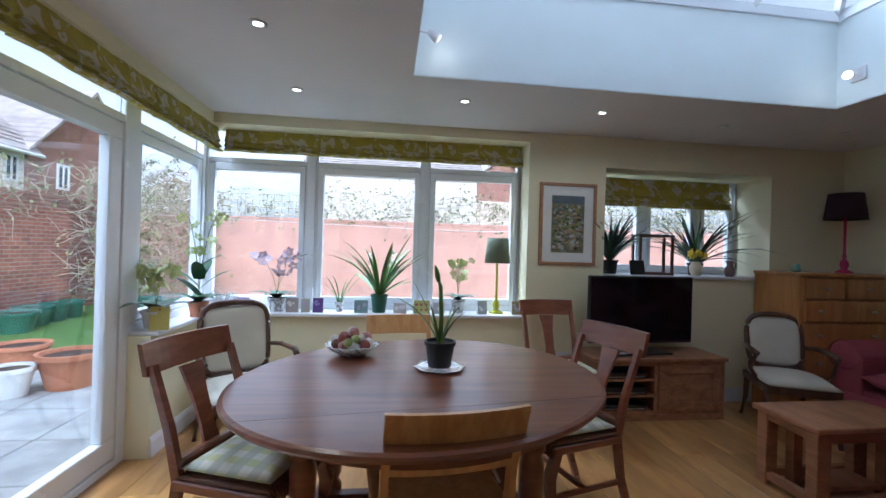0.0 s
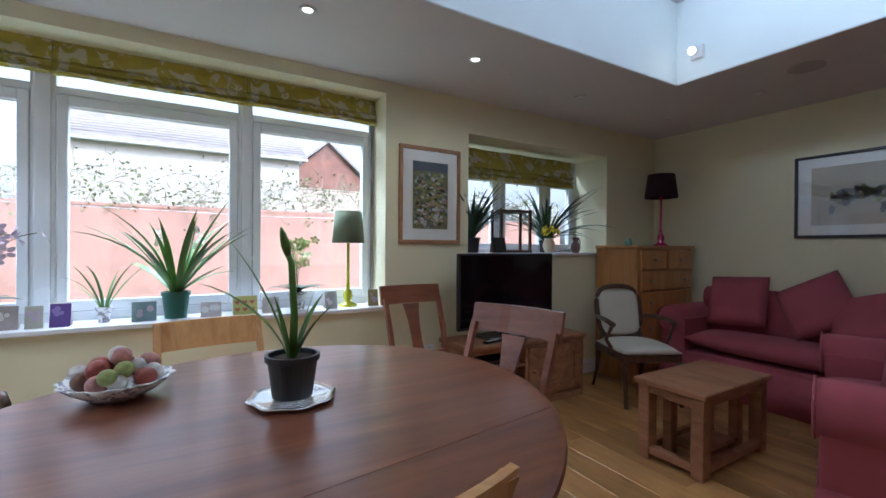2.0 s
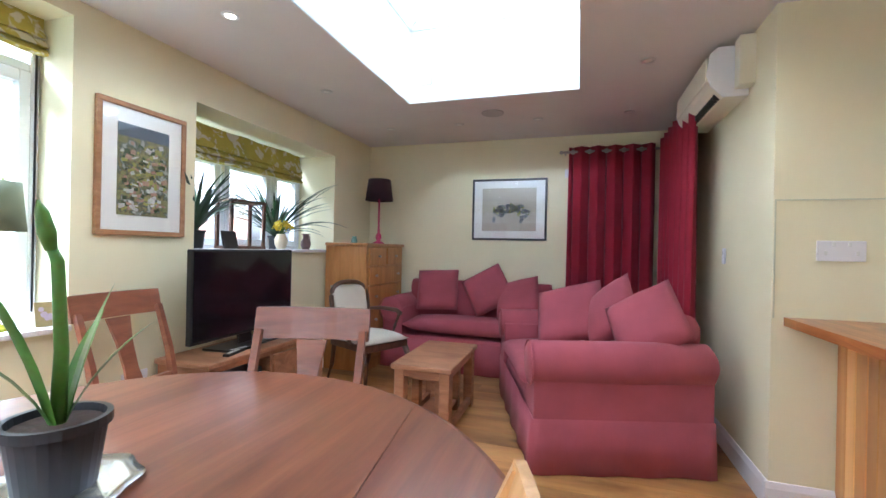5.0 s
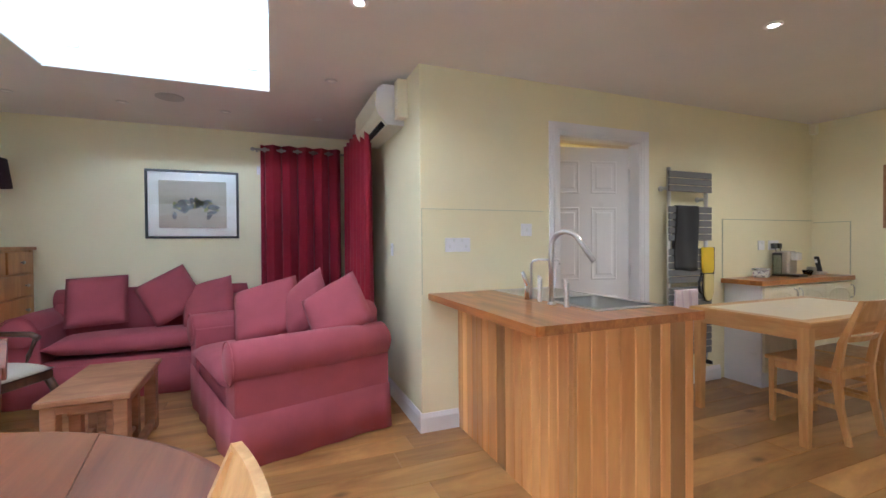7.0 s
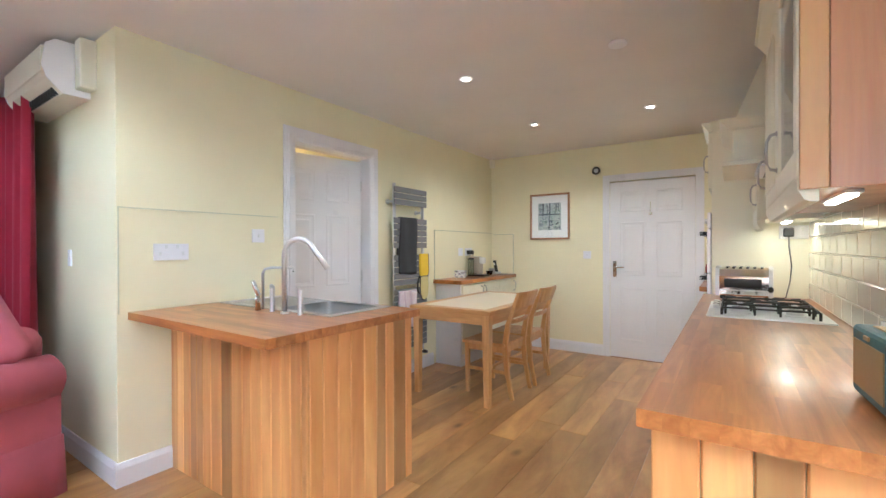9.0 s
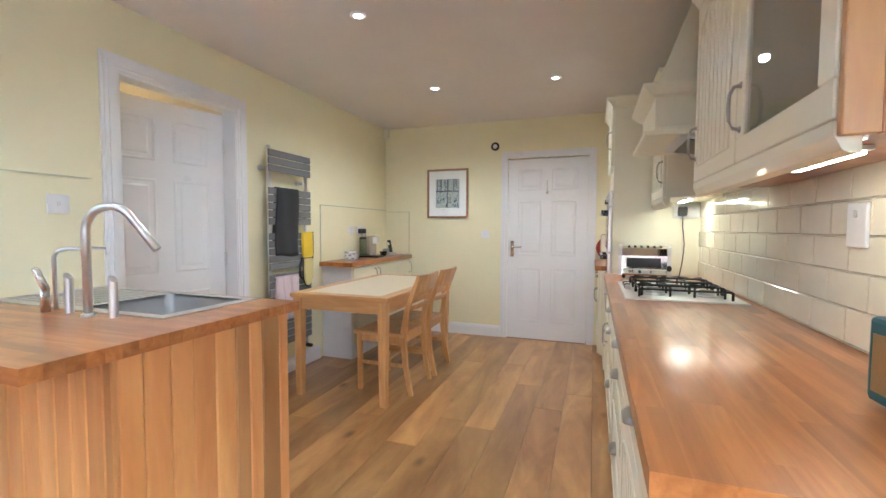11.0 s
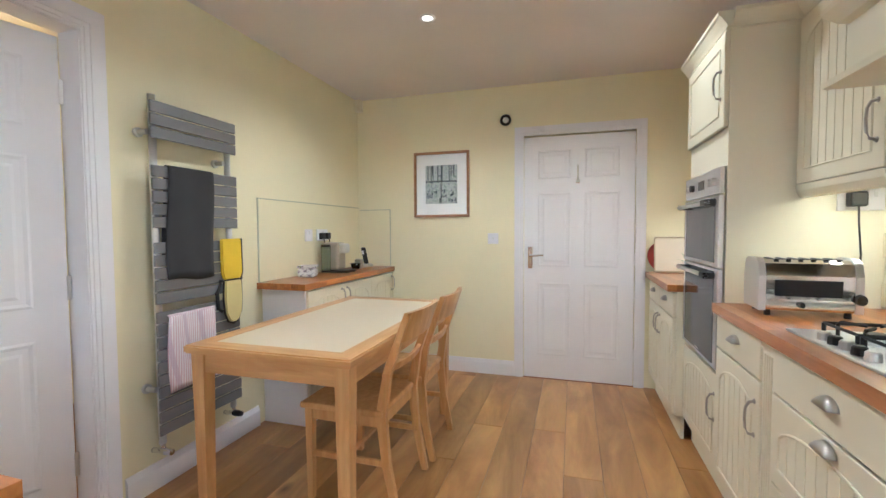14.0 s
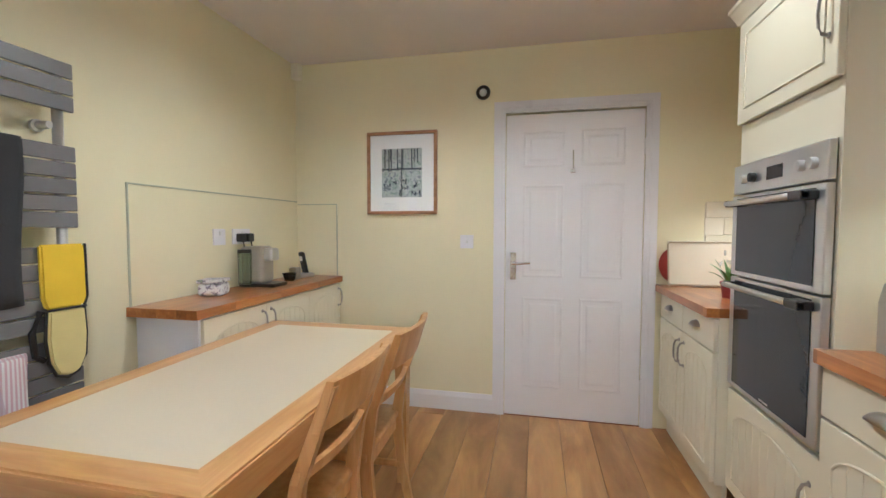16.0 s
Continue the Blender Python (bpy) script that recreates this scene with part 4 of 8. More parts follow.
def roman_blind(m, w, z1, z0, label):
    """Folded roman blind along local x, folds stacked towards -y."""
    e = thing("roman_blind", label, "blind", m)
    d = z1 - z0
    prof = [(0.0, z1), (-0.02, z1), (-0.025, z1 - d * 0.35), (-0.05, z1 - d * 0.62), (-0.030, z1 - d * 0.64), (-0.062, z1 - d * 0.80), (-0.035, z1 - d * 0.82), (-0.070, z0 + 0.012), (-0.055, z0), (-0.01, z0 + 0.01)]
    bm = bmesh.new()
    n = max(4, int(w / 0.08))
    rows = []
    for i in range(n + 1):
        x = w * i / n
        rows.append([bm.verts.new((x, y + 0.006 * math.sin(i * 1.9 + z * 30), z + 0.004 * math.sin(i * 1.1 + y * 90))) for y, z in prof])
    for a, b in zip(rows, rows[1:]):
        for k in range(len(prof)):
            bm.faces.new((a[k], a[(k + 1) % len(prof)], b[(k + 1) % len(prof)], b[k]))
    bm.faces.new(rows[0][::-1])
    bm.faces.new(rows[-1])
    bmesh.ops.recalc_face_normals(bm, faces=bm.faces)
    part("fabric", bm, M_blind, e, "olive fabric with a pale flower print")
    part("headrail", boxes((0, w, 0.0, 0.02, z1 - 0.03, z1)), M_white, e)
    return e


for i, (a, b) in enumerate(((-0.93, -0.16), (-0.155, 0.80), (0.805, 1.70))):
    roman_blind(pose(a, YN + 0.225, 0), b - a, 2.36, 2.135, "olive floral roman blind drawn up over the wide window")
for a, b in ((3.86, 2.88), (2.86, 1.86), (1.84, 0.86)):
    roman_blind(pose(-1.0, b, 0, 0, 0, 90), a - b, 2.36, 2.12, "olive floral roman blind drawn up over the garden side")
roman_blind(pose(RX0 + 0.005, YN + 0.29, 0), 1.46, 2.10, 1.825, "olive floral roman blind half lowered in the recess")

# ---- curtains ----


def curtain(m, w, z0, z1, folds, label, seed):
    """Eyelet curtain hanging along local x."""
    e = thing("curtain", label, "curtain", m, "crimson curtains")
    rng = random.Random(seed)
    n, k = folds * 10, 14
    bm = bmesh.new()
    ph = [rng.uniform(-0.5, 0.5) for _ in range(folds + 2)]
    grid = []
    for j in range(k + 1):
        f = j / k
        z = z1 + (z0 - z1) * f
        row = []
        for i in range(n + 1):
            u = i / n * folds
            a = 2 * math.pi * (u + 0.12 * f * ph[int(u)])
            amp = 0.045 * (0.85 + 0.4 * f * abs(ph[int(u)]) * 2)
            row.append(bm.verts.new((w * i / n + 0.012 * math.sin(2 * a) + 0.02 * f * ph[int(u)], amp * math.sin(a) , z)))
        grid.append(row)
    for a, b in zip(grid, grid[1:]):
        for i in range(n):
            bm.faces.new((a[i], a[i + 1], b[i + 1], b[i]))
    cl = part("fabric", bm, M_curtain, e, smooth=True)
    cl.modifiers.new("cloth", "SOLIDIFY").thickness = 0.004
    for i in range(folds * 2):
        x = w * (i + 0.5) / (folds * 2) 
        part("eyelet", lathe(bmesh.new(), [(0.016, -0.004), (0.024, -0.004), (0.024, 0.004), (0.016, 0.004)], 14, pose(x, 0, z1 - 0.05, 90, 0, 0)), M_pewter, e, "dull metal eyelet", smooth=True)
    return e


curtain(pose(XE - 0.10, 1.385, 0, 0, 0, -90), 0.80, 0.03, 2.27, 5, "crimson floor-length eyelet curtain on the end wall", 1)
curtain(pose(3.50, YC + 0.15, 0), 1.25, 0.03, 2.27, 7, "crimson floor-length eyelet curtain beside the air conditioner", 2)
rod = thing("curtain_rail", "bronze corner curtain rail with a round end", "curtain rail")
part("rail", tube(bmesh.new(), [(XE - 0.10, 1.45, 2.22), (XE - 0.10, YC + 0.085, 2.22)], 0.012), M_pewter, rod, smooth=True)
part("rail", tube(bmesh.new(), [(3.44, YC + 0.085, 2.22), (XE - 0.12, YC + 0.085, 2.22)], 0.012), M_pewter, rod, smooth=True)
part("finial", lathe(bmesh.new(), [(0.001, -0.02), (0.014, -0.016), (0.02, 0), (0.014, 0.016), (0.001, 0.02)], 12, pose(XE - 0.10, 1.46, 2.22, 90)), M_pewter, rod, smooth=True)
part("bracket", boxes((XE - 0.10, XE, 1.415, 1.43, 2.21, 2.23), (3.46, 3.475, YC, YC + 0.085, 2.21, 2.23)), M_pewter, rod)

# ---- air conditioner ----
ac = thing("air_conditioner", "cream wall-mounted air conditioner with a slatted outlet", "air conditioner", pose(3.03, YC, 2.10))
prof = [(0, 0.0), (0.12, 0.0), (0.185, 0.07), (0.205, 0.13), (0.19, 0.25), (0.15, 0.285), (0, 0.285)]
part("body", prism(bmesh.new(), prof, 0.012, 0.788, "x"), M_cream, ac)
part("side_cover", prism(bmesh.new(), [(y * 1.02, z) for y, z in prof], 0.0, 0.011, "x"), M_white, ac)
part("side_cover", prism(bmesh.new(), [(y * 1.02, z) for y, z in prof], 0.789, 0.80, "x"), M_white, ac)
for i in range(16):
    x = 0.06 + i * 0.044
    part("slat", boxes((x, x + 0.006, 0.126, 0.160, 0.000, 0.034)), M_iron, ac)
part("front_panel", boxes((0.02, 0.78, 0.200, 0.208, 0.10, 0.24), r=0.004), M_cream, ac)
tr = thing("pipe_cover", "cream pipe trunking rising to the ceiling", "pipe cover", pose(2.93, YC, 0))
part("trunking", boxes((0, 0.085, 0, 0.075, 2.13, 2.40), r=0.004), M_cream, tr)


# ---- round dining table ----
TX, TY, TA = 0.69, 2.045, 30


def dining_table():
    e = thing("round_dining_table", "large oval polished mahogany table on turned column legs", "dining table", pose(TX, TY, 0))
    n = 72
    ca, sa = math.cos(radians(TA)), math.sin(radians(TA))

    def ring(bm, k, z, half):
        vs = []
        a0 = radians(8)
        for i in range(n + 1):
            t = math.pi * i / n + (0 if half else math.pi)
            x, y = (0.885 + k) * math.cos(t), (0.77 + k) * math.sin(t)
            px, py = x * ca - y * sa, x * sa + y * ca
            vs.append((px, py, z))
        return vs

    def flat(bm, z0, z1, k0, k1, cut, keep):
        """A slab of the oval on one side of the seam line."""
        pts = []
        sn = Vector((-math.sin(radians(8)), math.cos(radians(8)), 0))
        sec = [(k0, z1 - 0.000), (k1, z1 - 0.006), (k1 + 0.004, (z0 + z1) / 2), (k1 - 0.004, z0 + 0.004), (k0 - 0.012, z0)]
        base = [(2 * math.pi * i / 120) for i in range(120)]
        rings = []
        for k, z in sec:
            r = []
            for t in base:
                x, y = (0.885 + k) * math.cos(t), (0.77 + k) * math.sin(t)
                r.append(bm.verts.new((x * ca - y * sa, x * sa + y * ca, z)))
            rings.append(r)
        for a, b in zip(rings, rings[1:]):
            for i in range(120):
                bm.faces.new((a[i], a[(i + 1) % 120], b[(i + 1) % 120], b[i]))
        bm.faces.new(rings[0])
        bm.faces.new(rings[-1][::-1])
        bmesh.ops.recalc_face_normals(bm, faces=bm.faces)
        g = bm.verts[:] + bm.edges[:] + bm.faces[:]
        res = bmesh.ops.bisect_plane(bm, geom=g, plane_co=sn * cut, plane_no=sn * keep, clear_inner=True)
        es = [x for x in res["geom_cut"] if isinstance(x, bmesh.types.BMEdge)]
        bmesh.ops.contextual_create(bm, geom=es)
        return bm
    top_a = flat(bmesh.new(), 0.722, 0.755, -0.02, -0.004, -0.4275, 1)
    top_b = flat(bmesh.new(), 0.722, 0.755, -0.02, -0.004, -0.4295, -1)
    part("tabletop", top_a, M_mahog, e)
    part("tabletop", top_b, M_mahog, e)
    bm = bmesh.new()
    lathe(bm, [(0.66, 0.650), (0.68, 0.652), (0.68, 0.722), (0.66, 0.722)], 48)
    bmesh.ops.transform(bm, matrix=Matrix.Rotation(radians(TA), 4, "Z") @ Matrix.Diagonal((1.08, 0.98, 1, 1)), verts=bm.verts)
    part("apron", bm, M_mahog, e)
    prof = [(0.045, 0.02), (0.055, 0.05), (0.055, 0.10), (0.035, 0.13), (0.050, 0.16), (0.052, 0.48), (0.040, 0.52), (0.056, 0.54), (0.056, 0.60), (0.045, 0.62), (0.05, 0.655)]
    for x, y in ((-0.50, -0.30), (-0.46, 0.28), (0.42, -0.32), (0.42, 0.30)):
        part("leg", lathe(bmesh.new(), prof, 20, pose(x, y, 0)), M_mahog, e, smooth=True)
        part("foot", lathe(bmesh.new(), [(0.03, 0.0), (0.05, 0.008), (0.05, 0.02)], 16, pose(x, y, 0)), M_mahog, e)
    part("stretcher", boxes((-0.48, 0.42, -0.03, 0.03, 0.17, 0.21), (-0.50, -0.44, -0.28, 0.26, 0.17, 0.21), (0.39, 0.45, -0.30, 0.28, 0.17, 0.21), r=0.006), M_mahog, e)


dining_table()


# ---- mahogany chairs with a T-shaped splat ----
def mahogany_chair(m):
    """Faces local -y; origin on the floor below the seat's centre."""
    e = thing("dining_chair", "mahogany dining chair with green checked cushion on a rush seat", "chair", m, "chairs round the large table")
    W, D, HT = 0.225, 0.20, 0.945
    part("seat_frame", boxes((-W, W, -D - 0.02, D, 0.39, 0.43), r=0.006), M_mahog2, e)
    bm = bmesh.new()
    for i in range(22):
        x = -W + 0.012 + i * (2 * W - 0.024) / 21
        tube(bm, [(x, -D - 0.028, 0.385), (x, -D - 0.032, 0.41), (x, -D - 0.02, 0.442), (x, D - 0.02, 0.442)], 0.0085, 6)
    part("rush_seat", bm, M_rush, e, "brown woven rush", smooth=True)
    part("cushion", pillow(bmesh.new(), 0.42, 0.40, 0.06, 8, 0.5, pose(0, -0.02, 0.472)), M_check, e, "green and white checked cushion", smooth=True)
    for s in (-1, 1):
        part("leg", sweep(bmesh.new(), [(s * (W - 0.02), -D + 0.01, 0.40), (s * (W - 0.02), -D - 0.03, 0.28), (s * (W - 0.02), -D - 0.01, 0.12), (s * (W - 0.02), -D - 0.05, 0.0)], [0.035, 0.034, 0.030, 0.028], [0.045, 0.055, 0.035, 0.028], (1, 0, 0)), M_mahog2, e)
        part("leg", sweep(bmesh.new(), [(s * (W - 0.02), D + 0.09, 0.0), (s * (W - 0.02), D + 0.02, 0.20), (s * (W - 0.02), D - 0.015, 0.42), (s * (W - 0.015), D + 0.03, 0.62), (s * (W - 0.012), D + 0.115, 0.86)], 0.028, [0.032, 0.036, 0.042, 0.034, 0.026], (1, 0, 0)), M_mahog2, e)
    bm = bmesh.new()
    n = 10
    rows = []
    for i in range(n + 1):
        u = 2 * i / n - 1
        x, y = u * (W + 0.012), D + 0.125 + 0.035 * (1 - u * u)
        rows.append([bm.verts.new(p) for p in ((x, y - 0.012, HT - 0.125), (x, y - 0.012 + 0.03, HT), (x, y + 0.012 + 0.03, HT), (x, y + 0.012, HT - 0.125))])
    for a, b in zip(rows, rows[1:]):
        for k in range(4):
            bm.faces.new((a[k], b[k], b[(k + 1) % 4], a[(k + 1) % 4]))
    bm.faces.new(rows[0])
    bm.faces.new(rows[-1][::-1])
    part("top_rail", bm, M_mahog2, e)
    part("splat", prism(bmesh.new(), [(-0.048, 0.0), (0.048, 0.0), (0.036, 0.12), (0.042, 0.26), (0.062, 0.385), (-0.062, 0.385), (-0.042, 0.26), (-0.036, 0.12)], -0.007, 0.007, "y"), M_mahog2, e,
         m=pose(0, D + 0.005, 0.455, -20, 0, 0))
    part("lower_rail", boxes((-W + 0.03, W - 0.03, D - 0.012, D + 0.018, 0.45, 0.50), r=0.004), M_mahog2, e)
    part("stretcher", boxes((-W + 0.02, W - 0.02, -0.012, 0.012, 0.17, 0.195), r=0.003), M_mahog2, e)
    for s in (-1, 1):
        part("stretcher", boxes((s * (W - 0.02) - 0.01, s * (W - 0.02) + 0.01, -D, D + 0.03, 0.175, 0.20), r=0.003), M_mahog2, e)
    return e


def facing(x, y, fx, fy, back):
    """Pose of a chair whose back's top is at x, y and which faces (fx, fy)."""
    a = math.degrees(math.atan2(fx, -fy))
    l = math.hypot(fx, fy)
    return pose(x + fx / l * back, y + fy / l * back, 0, 0, 0, a)


ch = mahogany_chair(facing(-0.38, 2.04, 0.94, -0.34, 0.36))
copy_thing(ch, facing(1.79, 2.32, -0.957, -0.28, 0.36))
copy_thing(ch, facing(1.84, 3.555, 0.06, -1.0, 0.36))


# ---- beech chairs at the large table ----
def beech_chair(m, label, group, W=0.20, HT=0.88):
    """Faces local -y."""
    e = thing("beech_chair", label, "chair", m, group)
    D = 0.19
    part("seat", boxes((-W - 0.01, W + 0.01, -D - 0.03, D, 0.425, 0.455), r=0.010, seg=2), M_beech, e)
    part("seat_frame", boxes((-W + 0.01, W - 0.01, -D + 0.01, D - 0.01, 0.375, 0.425)), M_beech, e)
    for s in (-1, 1):
        part("leg", sweep(bmesh.new(), [(s * (W - 0.02), -D + 0.01, 0.425), (s * (W - 0.02), -D + 0.01, 0.0)], [0.036, 0.028], [0.036, 0.026], (1, 0, 0)), M_beech, e)
        part("leg", sweep(bmesh.new(), [(s * (W - 0.015), D + 0.055, 0.0), (s * (W - 0.015), D + 0.01, 0.22), (s * (W - 0.015), D - 0.01, 0.43), (s * (W - 0.015), D + 0.02, 0.62), (s * (W - 0.015), D + 0.115, HT - 0.005)], 0.026, [0.030, 0.036, 0.046, 0.036, 0.026], (1, 0, 0)), M_beech, e)
        part("stretcher", boxes((s * (W - 0.02) - 0.009, s * (W - 0.02) + 0.009, -D + 0.02, D + 0.02, 0.20, 0.228), r=0.003), M_beech, e)
    part("stretcher", boxes((-W + 0.03, W - 0.03, -0.01, 0.01, 0.205, 0.225), r=0.003), M_beech, e)

    def rail(z0, z1, y, lean, nm):
        bm = bmesh.new()
        rows = []
        for i in range(11):
            u = 2 * i / 10 - 1
            yy = y + 0.028 * (1 - u * u)
            rows.append([bm.verts.new(p) for p in ((u * (W + 0.0), yy - 0.010, z0), (u * (W + 0.0), yy - 0.010 + lean, z1), (u * (W + 0.0), yy + 0.010 + lean, z1), (u * (W + 0.0), yy + 0.010, z0))])
        for a, b in zip(rows, rows[1:]):
            for k in range(4):
                bm.faces.new((a[k], b[k], b[(k + 1) % 4], a[(k + 1) % 4]))
        bm.faces.new(rows[0])
        bm.faces.new(rows[-1][::-1])
        part(nm, bm, M_beech, e)
    rail(HT - 0.125, HT + 0.005, D + 0.075, 0.04, "top_rail")
    rail(0.62, 0.655, D + 0.015, 0.012, "cross_rail")
    return e


bc = beech_chair(facing(0.735, 1.335, -0.12, 1.0, 0.30), "pale beech dining chair pushed in at the large table", "chairs round the large table", 0.235, 0.85)
copy_thing(bc, facing(0.58, 3.20, 0.14, -1.0, 0.30))

# ---- kitchen table and its chairs ----
kt = thing("kitchen_table", "beech kitchen table with a cream inlaid top", "table", pose(1.935, -2.315, 0))
KX, KY = 0.390, 0.690
for sd in (-1, 1):
    xo, xi, yo, yi = sd * KX, sd * (KX - 0.085), KY, KY - 0.085
    long_edge = prism(bmesh.new(), [(xo, -yo), (xo, yo), (xi, yi), (xi, -yi)], 0.722, 0.757, "z")
    short_edge = prism(bmesh.new(), [(-KX, sd * KY), (KX, sd * KY), (KX - 0.085, sd * (KY - 0.085)), (-KX + 0.085, sd * (KY - 0.085))], 0.722, 0.757, "z")
    for edge_bm, grain in ((long_edge, M_beechy), (short_edge, M_beechx)):
        bmesh.ops.bevel(edge_bm, geom=[ed for ed in edge_bm.edges if abs(ed.verts[0].co.z - ed.verts[1].co.z) < 0.001 and (abs(ed.verts[0].co.x - xo) + abs(ed.verts[1].co.x - xo) < 0.001 or abs(ed.verts[0].co.y - sd * KY) + abs(ed.verts[1].co.y - sd * KY) < 0.001)], offset=0.006, segments=2, affect="EDGES")
        part("top_edging", edge_bm, grain, kt, "mitred beech edging")
    part("apron", boxes((-KX + 0.05, KX - 0.05, *sorted((sd * (KY - 0.03), sd * (KY - 0.05))), 0.64, 0.722)), M_beechx, kt)
    part("apron", boxes((*sorted((sd * (KX - 0.03), sd * (KX - 0.05))), -KY + 0.05, KY - 0.05, 0.64, 0.722)), M_beechy, kt)
part("inlay", boxes((-KX + 0.085, KX - 0.085, -KY + 0.085, KY - 0.085, 0.724, 0.756)), M_inset, kt, "cream laminate inlay")
for sx in (-1, 1):
    for sy in (-1, 1):
        part("leg", sweep(bmesh.new(), [(sx * (KX - 0.05), sy * (KY - 0.05), 0.722), (sx * (KX - 0.05), sy * (KY - 0.05), 0.0)], [0.062, 0.044], [0.062, 0.044], (1, 0, 0)), M_beech, kt)
kc = beech_chair(facing(1.44, -2.10, 1, 0, 0.30), "beech kitchen chair tucked under the table", "kitchen chairs")
copy_thing(kc, facing(1.43, -2.56, 1, 0.02, 0.30))


# ---- sofas ----
def sofa(m, w, d, label, cushions=()):
    """Local x along its length from 0 to w, front at y=0, back at y=-d (facing +y)."""
    e = thing("sofa", label, "sofa", m, "burgundy sofas")
    aw = 0.22
    seat_h, arm_h, back_h = 0.48, 0.585, 0.84

    def skirt_box(x0, x1, y0, y1, z0, z1, nm):
        bm = bmesh.new()
        box(bm, x0, x1, y0, y1, z0, z1, r=0.02, seg=2)
        bmesh.ops.subdivide_edges(bm, edges=bm.edges[:], cuts=3, use_grid_fill=True)
        for v in bm.verts:
            q = noise.noise(Vector((v.co.x * 5, v.co.y * 5, v.co.z * 3)) + Vector((x0, y0, 0)))
            v.co += v.normal * q * 0.010
        part(nm, bm, M_sofa, e, smooth=True)
    skirt_box(0.02, w - 0.02, -d + 0.02, -0.03, 0.12, 0.33, "base")
    # loose skirt with corner pleats
    bm = bmesh.new()
    run = [(0.0, -d), (0.0, 0.0), (w, 0.0), (w, -d)]
    top, bot = [], []
    pts = []
    for (xa, ya), (xb, yb) in zip(run, run[1:]):
        L = math.hypot(xb - xa, yb - ya)
        n = int(L / 0.05)
        nx, ny = (yb - ya) / L, -(xb - xa) / L
        for i in range(n):
            f = i / n
            pl = 0.010 * math.sin(f * L * 22 + xa * 3) + (0.02 if i in (0, 1) else 0)
            pts.append((xa + (xb - xa) * f, ya + (yb - ya) * f, -nx, -ny, pl))
    for x, y, nx, ny, pl in pts:
        top.append(bm.verts.new((x, y, 0.30)))
        bot.append(bm.verts.new((x + nx * (0.010 + pl * 0.7), y + ny * (0.010 + pl * 0.7), 0.006)))
    for i in range(len(pts) - 1):
        bm.faces.new((top[i], top[i + 1], bot[i + 1], bot[i]))
    sk = part("skirt", bm, M_sofa, e, "loose floor-length skirt with corner pleats", smooth=True)
    sk.modifiers.new("cloth", "SOLIDIFY").thickness = 0.006
    for x0 in (0.0, w - aw):
        side = -1 if x0 == 0 else 1
        part("arm", boxes((x0 + 0.003, x0 + aw - 0.003, -d + 0.004, -0.006, 0.27, arm_h + 0.02), r=0.010, seg=2), M_sofa, e)
        bm = bmesh.new()
        rr = [(0.0, -d - 0.020), (0.085, -d - 0.016), (0.120, -d + 0.012), (0.124, -d / 2), (0.120, -0.02), (0.112, 0.006), (0.095, 0.018), (0.0, 0.021)]
        lathe(bm, [(r, z) for r, z in rr], 26, Matrix.Translation((x0 + aw / 2 + side * 0.022, 0, arm_h)) @ Matrix.Rotation(radians(-90), 4, "X"))
        for v in bm.verts:
            v.co += Vector((side, 0, 0)) * 0.006 * noise.noise(v.co * 6) + Vector((0, 0, 0.008 * noise.noise(v.co * 3)))
        part("arm_roll", bm, M_sofa, e, "rolled arm with a piped front", smooth=True)
        seam = [(x0 + aw / 2 + side * 0.022 + 0.122 * math.cos(t), 0.010, arm_h + 0.122 * math.sin(t)) for t in [2 * math.pi * i / 24 for i in range(25)]]
        part("piping", tube(bmesh.new(), seam, 0.005, 6), M_sofa, e, smooth=True)
    skirt_box(aw * 0.6, w - aw * 0.6, -d + 0.005, -d + 0.20, 0.28, back_h - 0.04, "backrest")
    bm = bmesh.new()
    lathe(bm, [(0.0, aw * 0.5), (0.09, aw * 0.5 + 0.02), (0.095, w - aw * 0.5 - 0.02), (0.0, w - aw * 0.5)], 18, Matrix.Translation((0, -d + 0.11, back_h - 0.07)) @ Matrix.Rotation(radians(90), 4, "Y"))
    part("back_roll", bm, M_sofa, e, smooth=True)
    bm = bmesh.new()
    pillow(bm, w - 2 * aw + 0.03, d - 0.20, 0.17, 14, 0.28, pose(w / 2, -(d - 0.20) / 2 + 0.025, seat_h - 0.04))
    part("seat_cushion", bm, M_sofa, e, "deep single seat cushion", smooth=True)
    for cm, cw in cushions:
        c = thing("scatter_cushion", "plump square burgundy cushion leaning on the sofa", "cushion", m @ cm, "scatter cushions")
        part("cushion", pillow(bmesh.new(), cw, cw, 0.17, 12, 0.42), M_sofa, c, smooth=True)
    return e


def lean(x, y, z, tilt, turn=0, spin=0):
    return pose(x, y, z) @ Matrix.Rotation(radians(turn), 4, "Z") @ Matrix.Rotation(radians(tilt), 4, "X") @ Matrix.Rotation(radians(spin), 4, "Z")


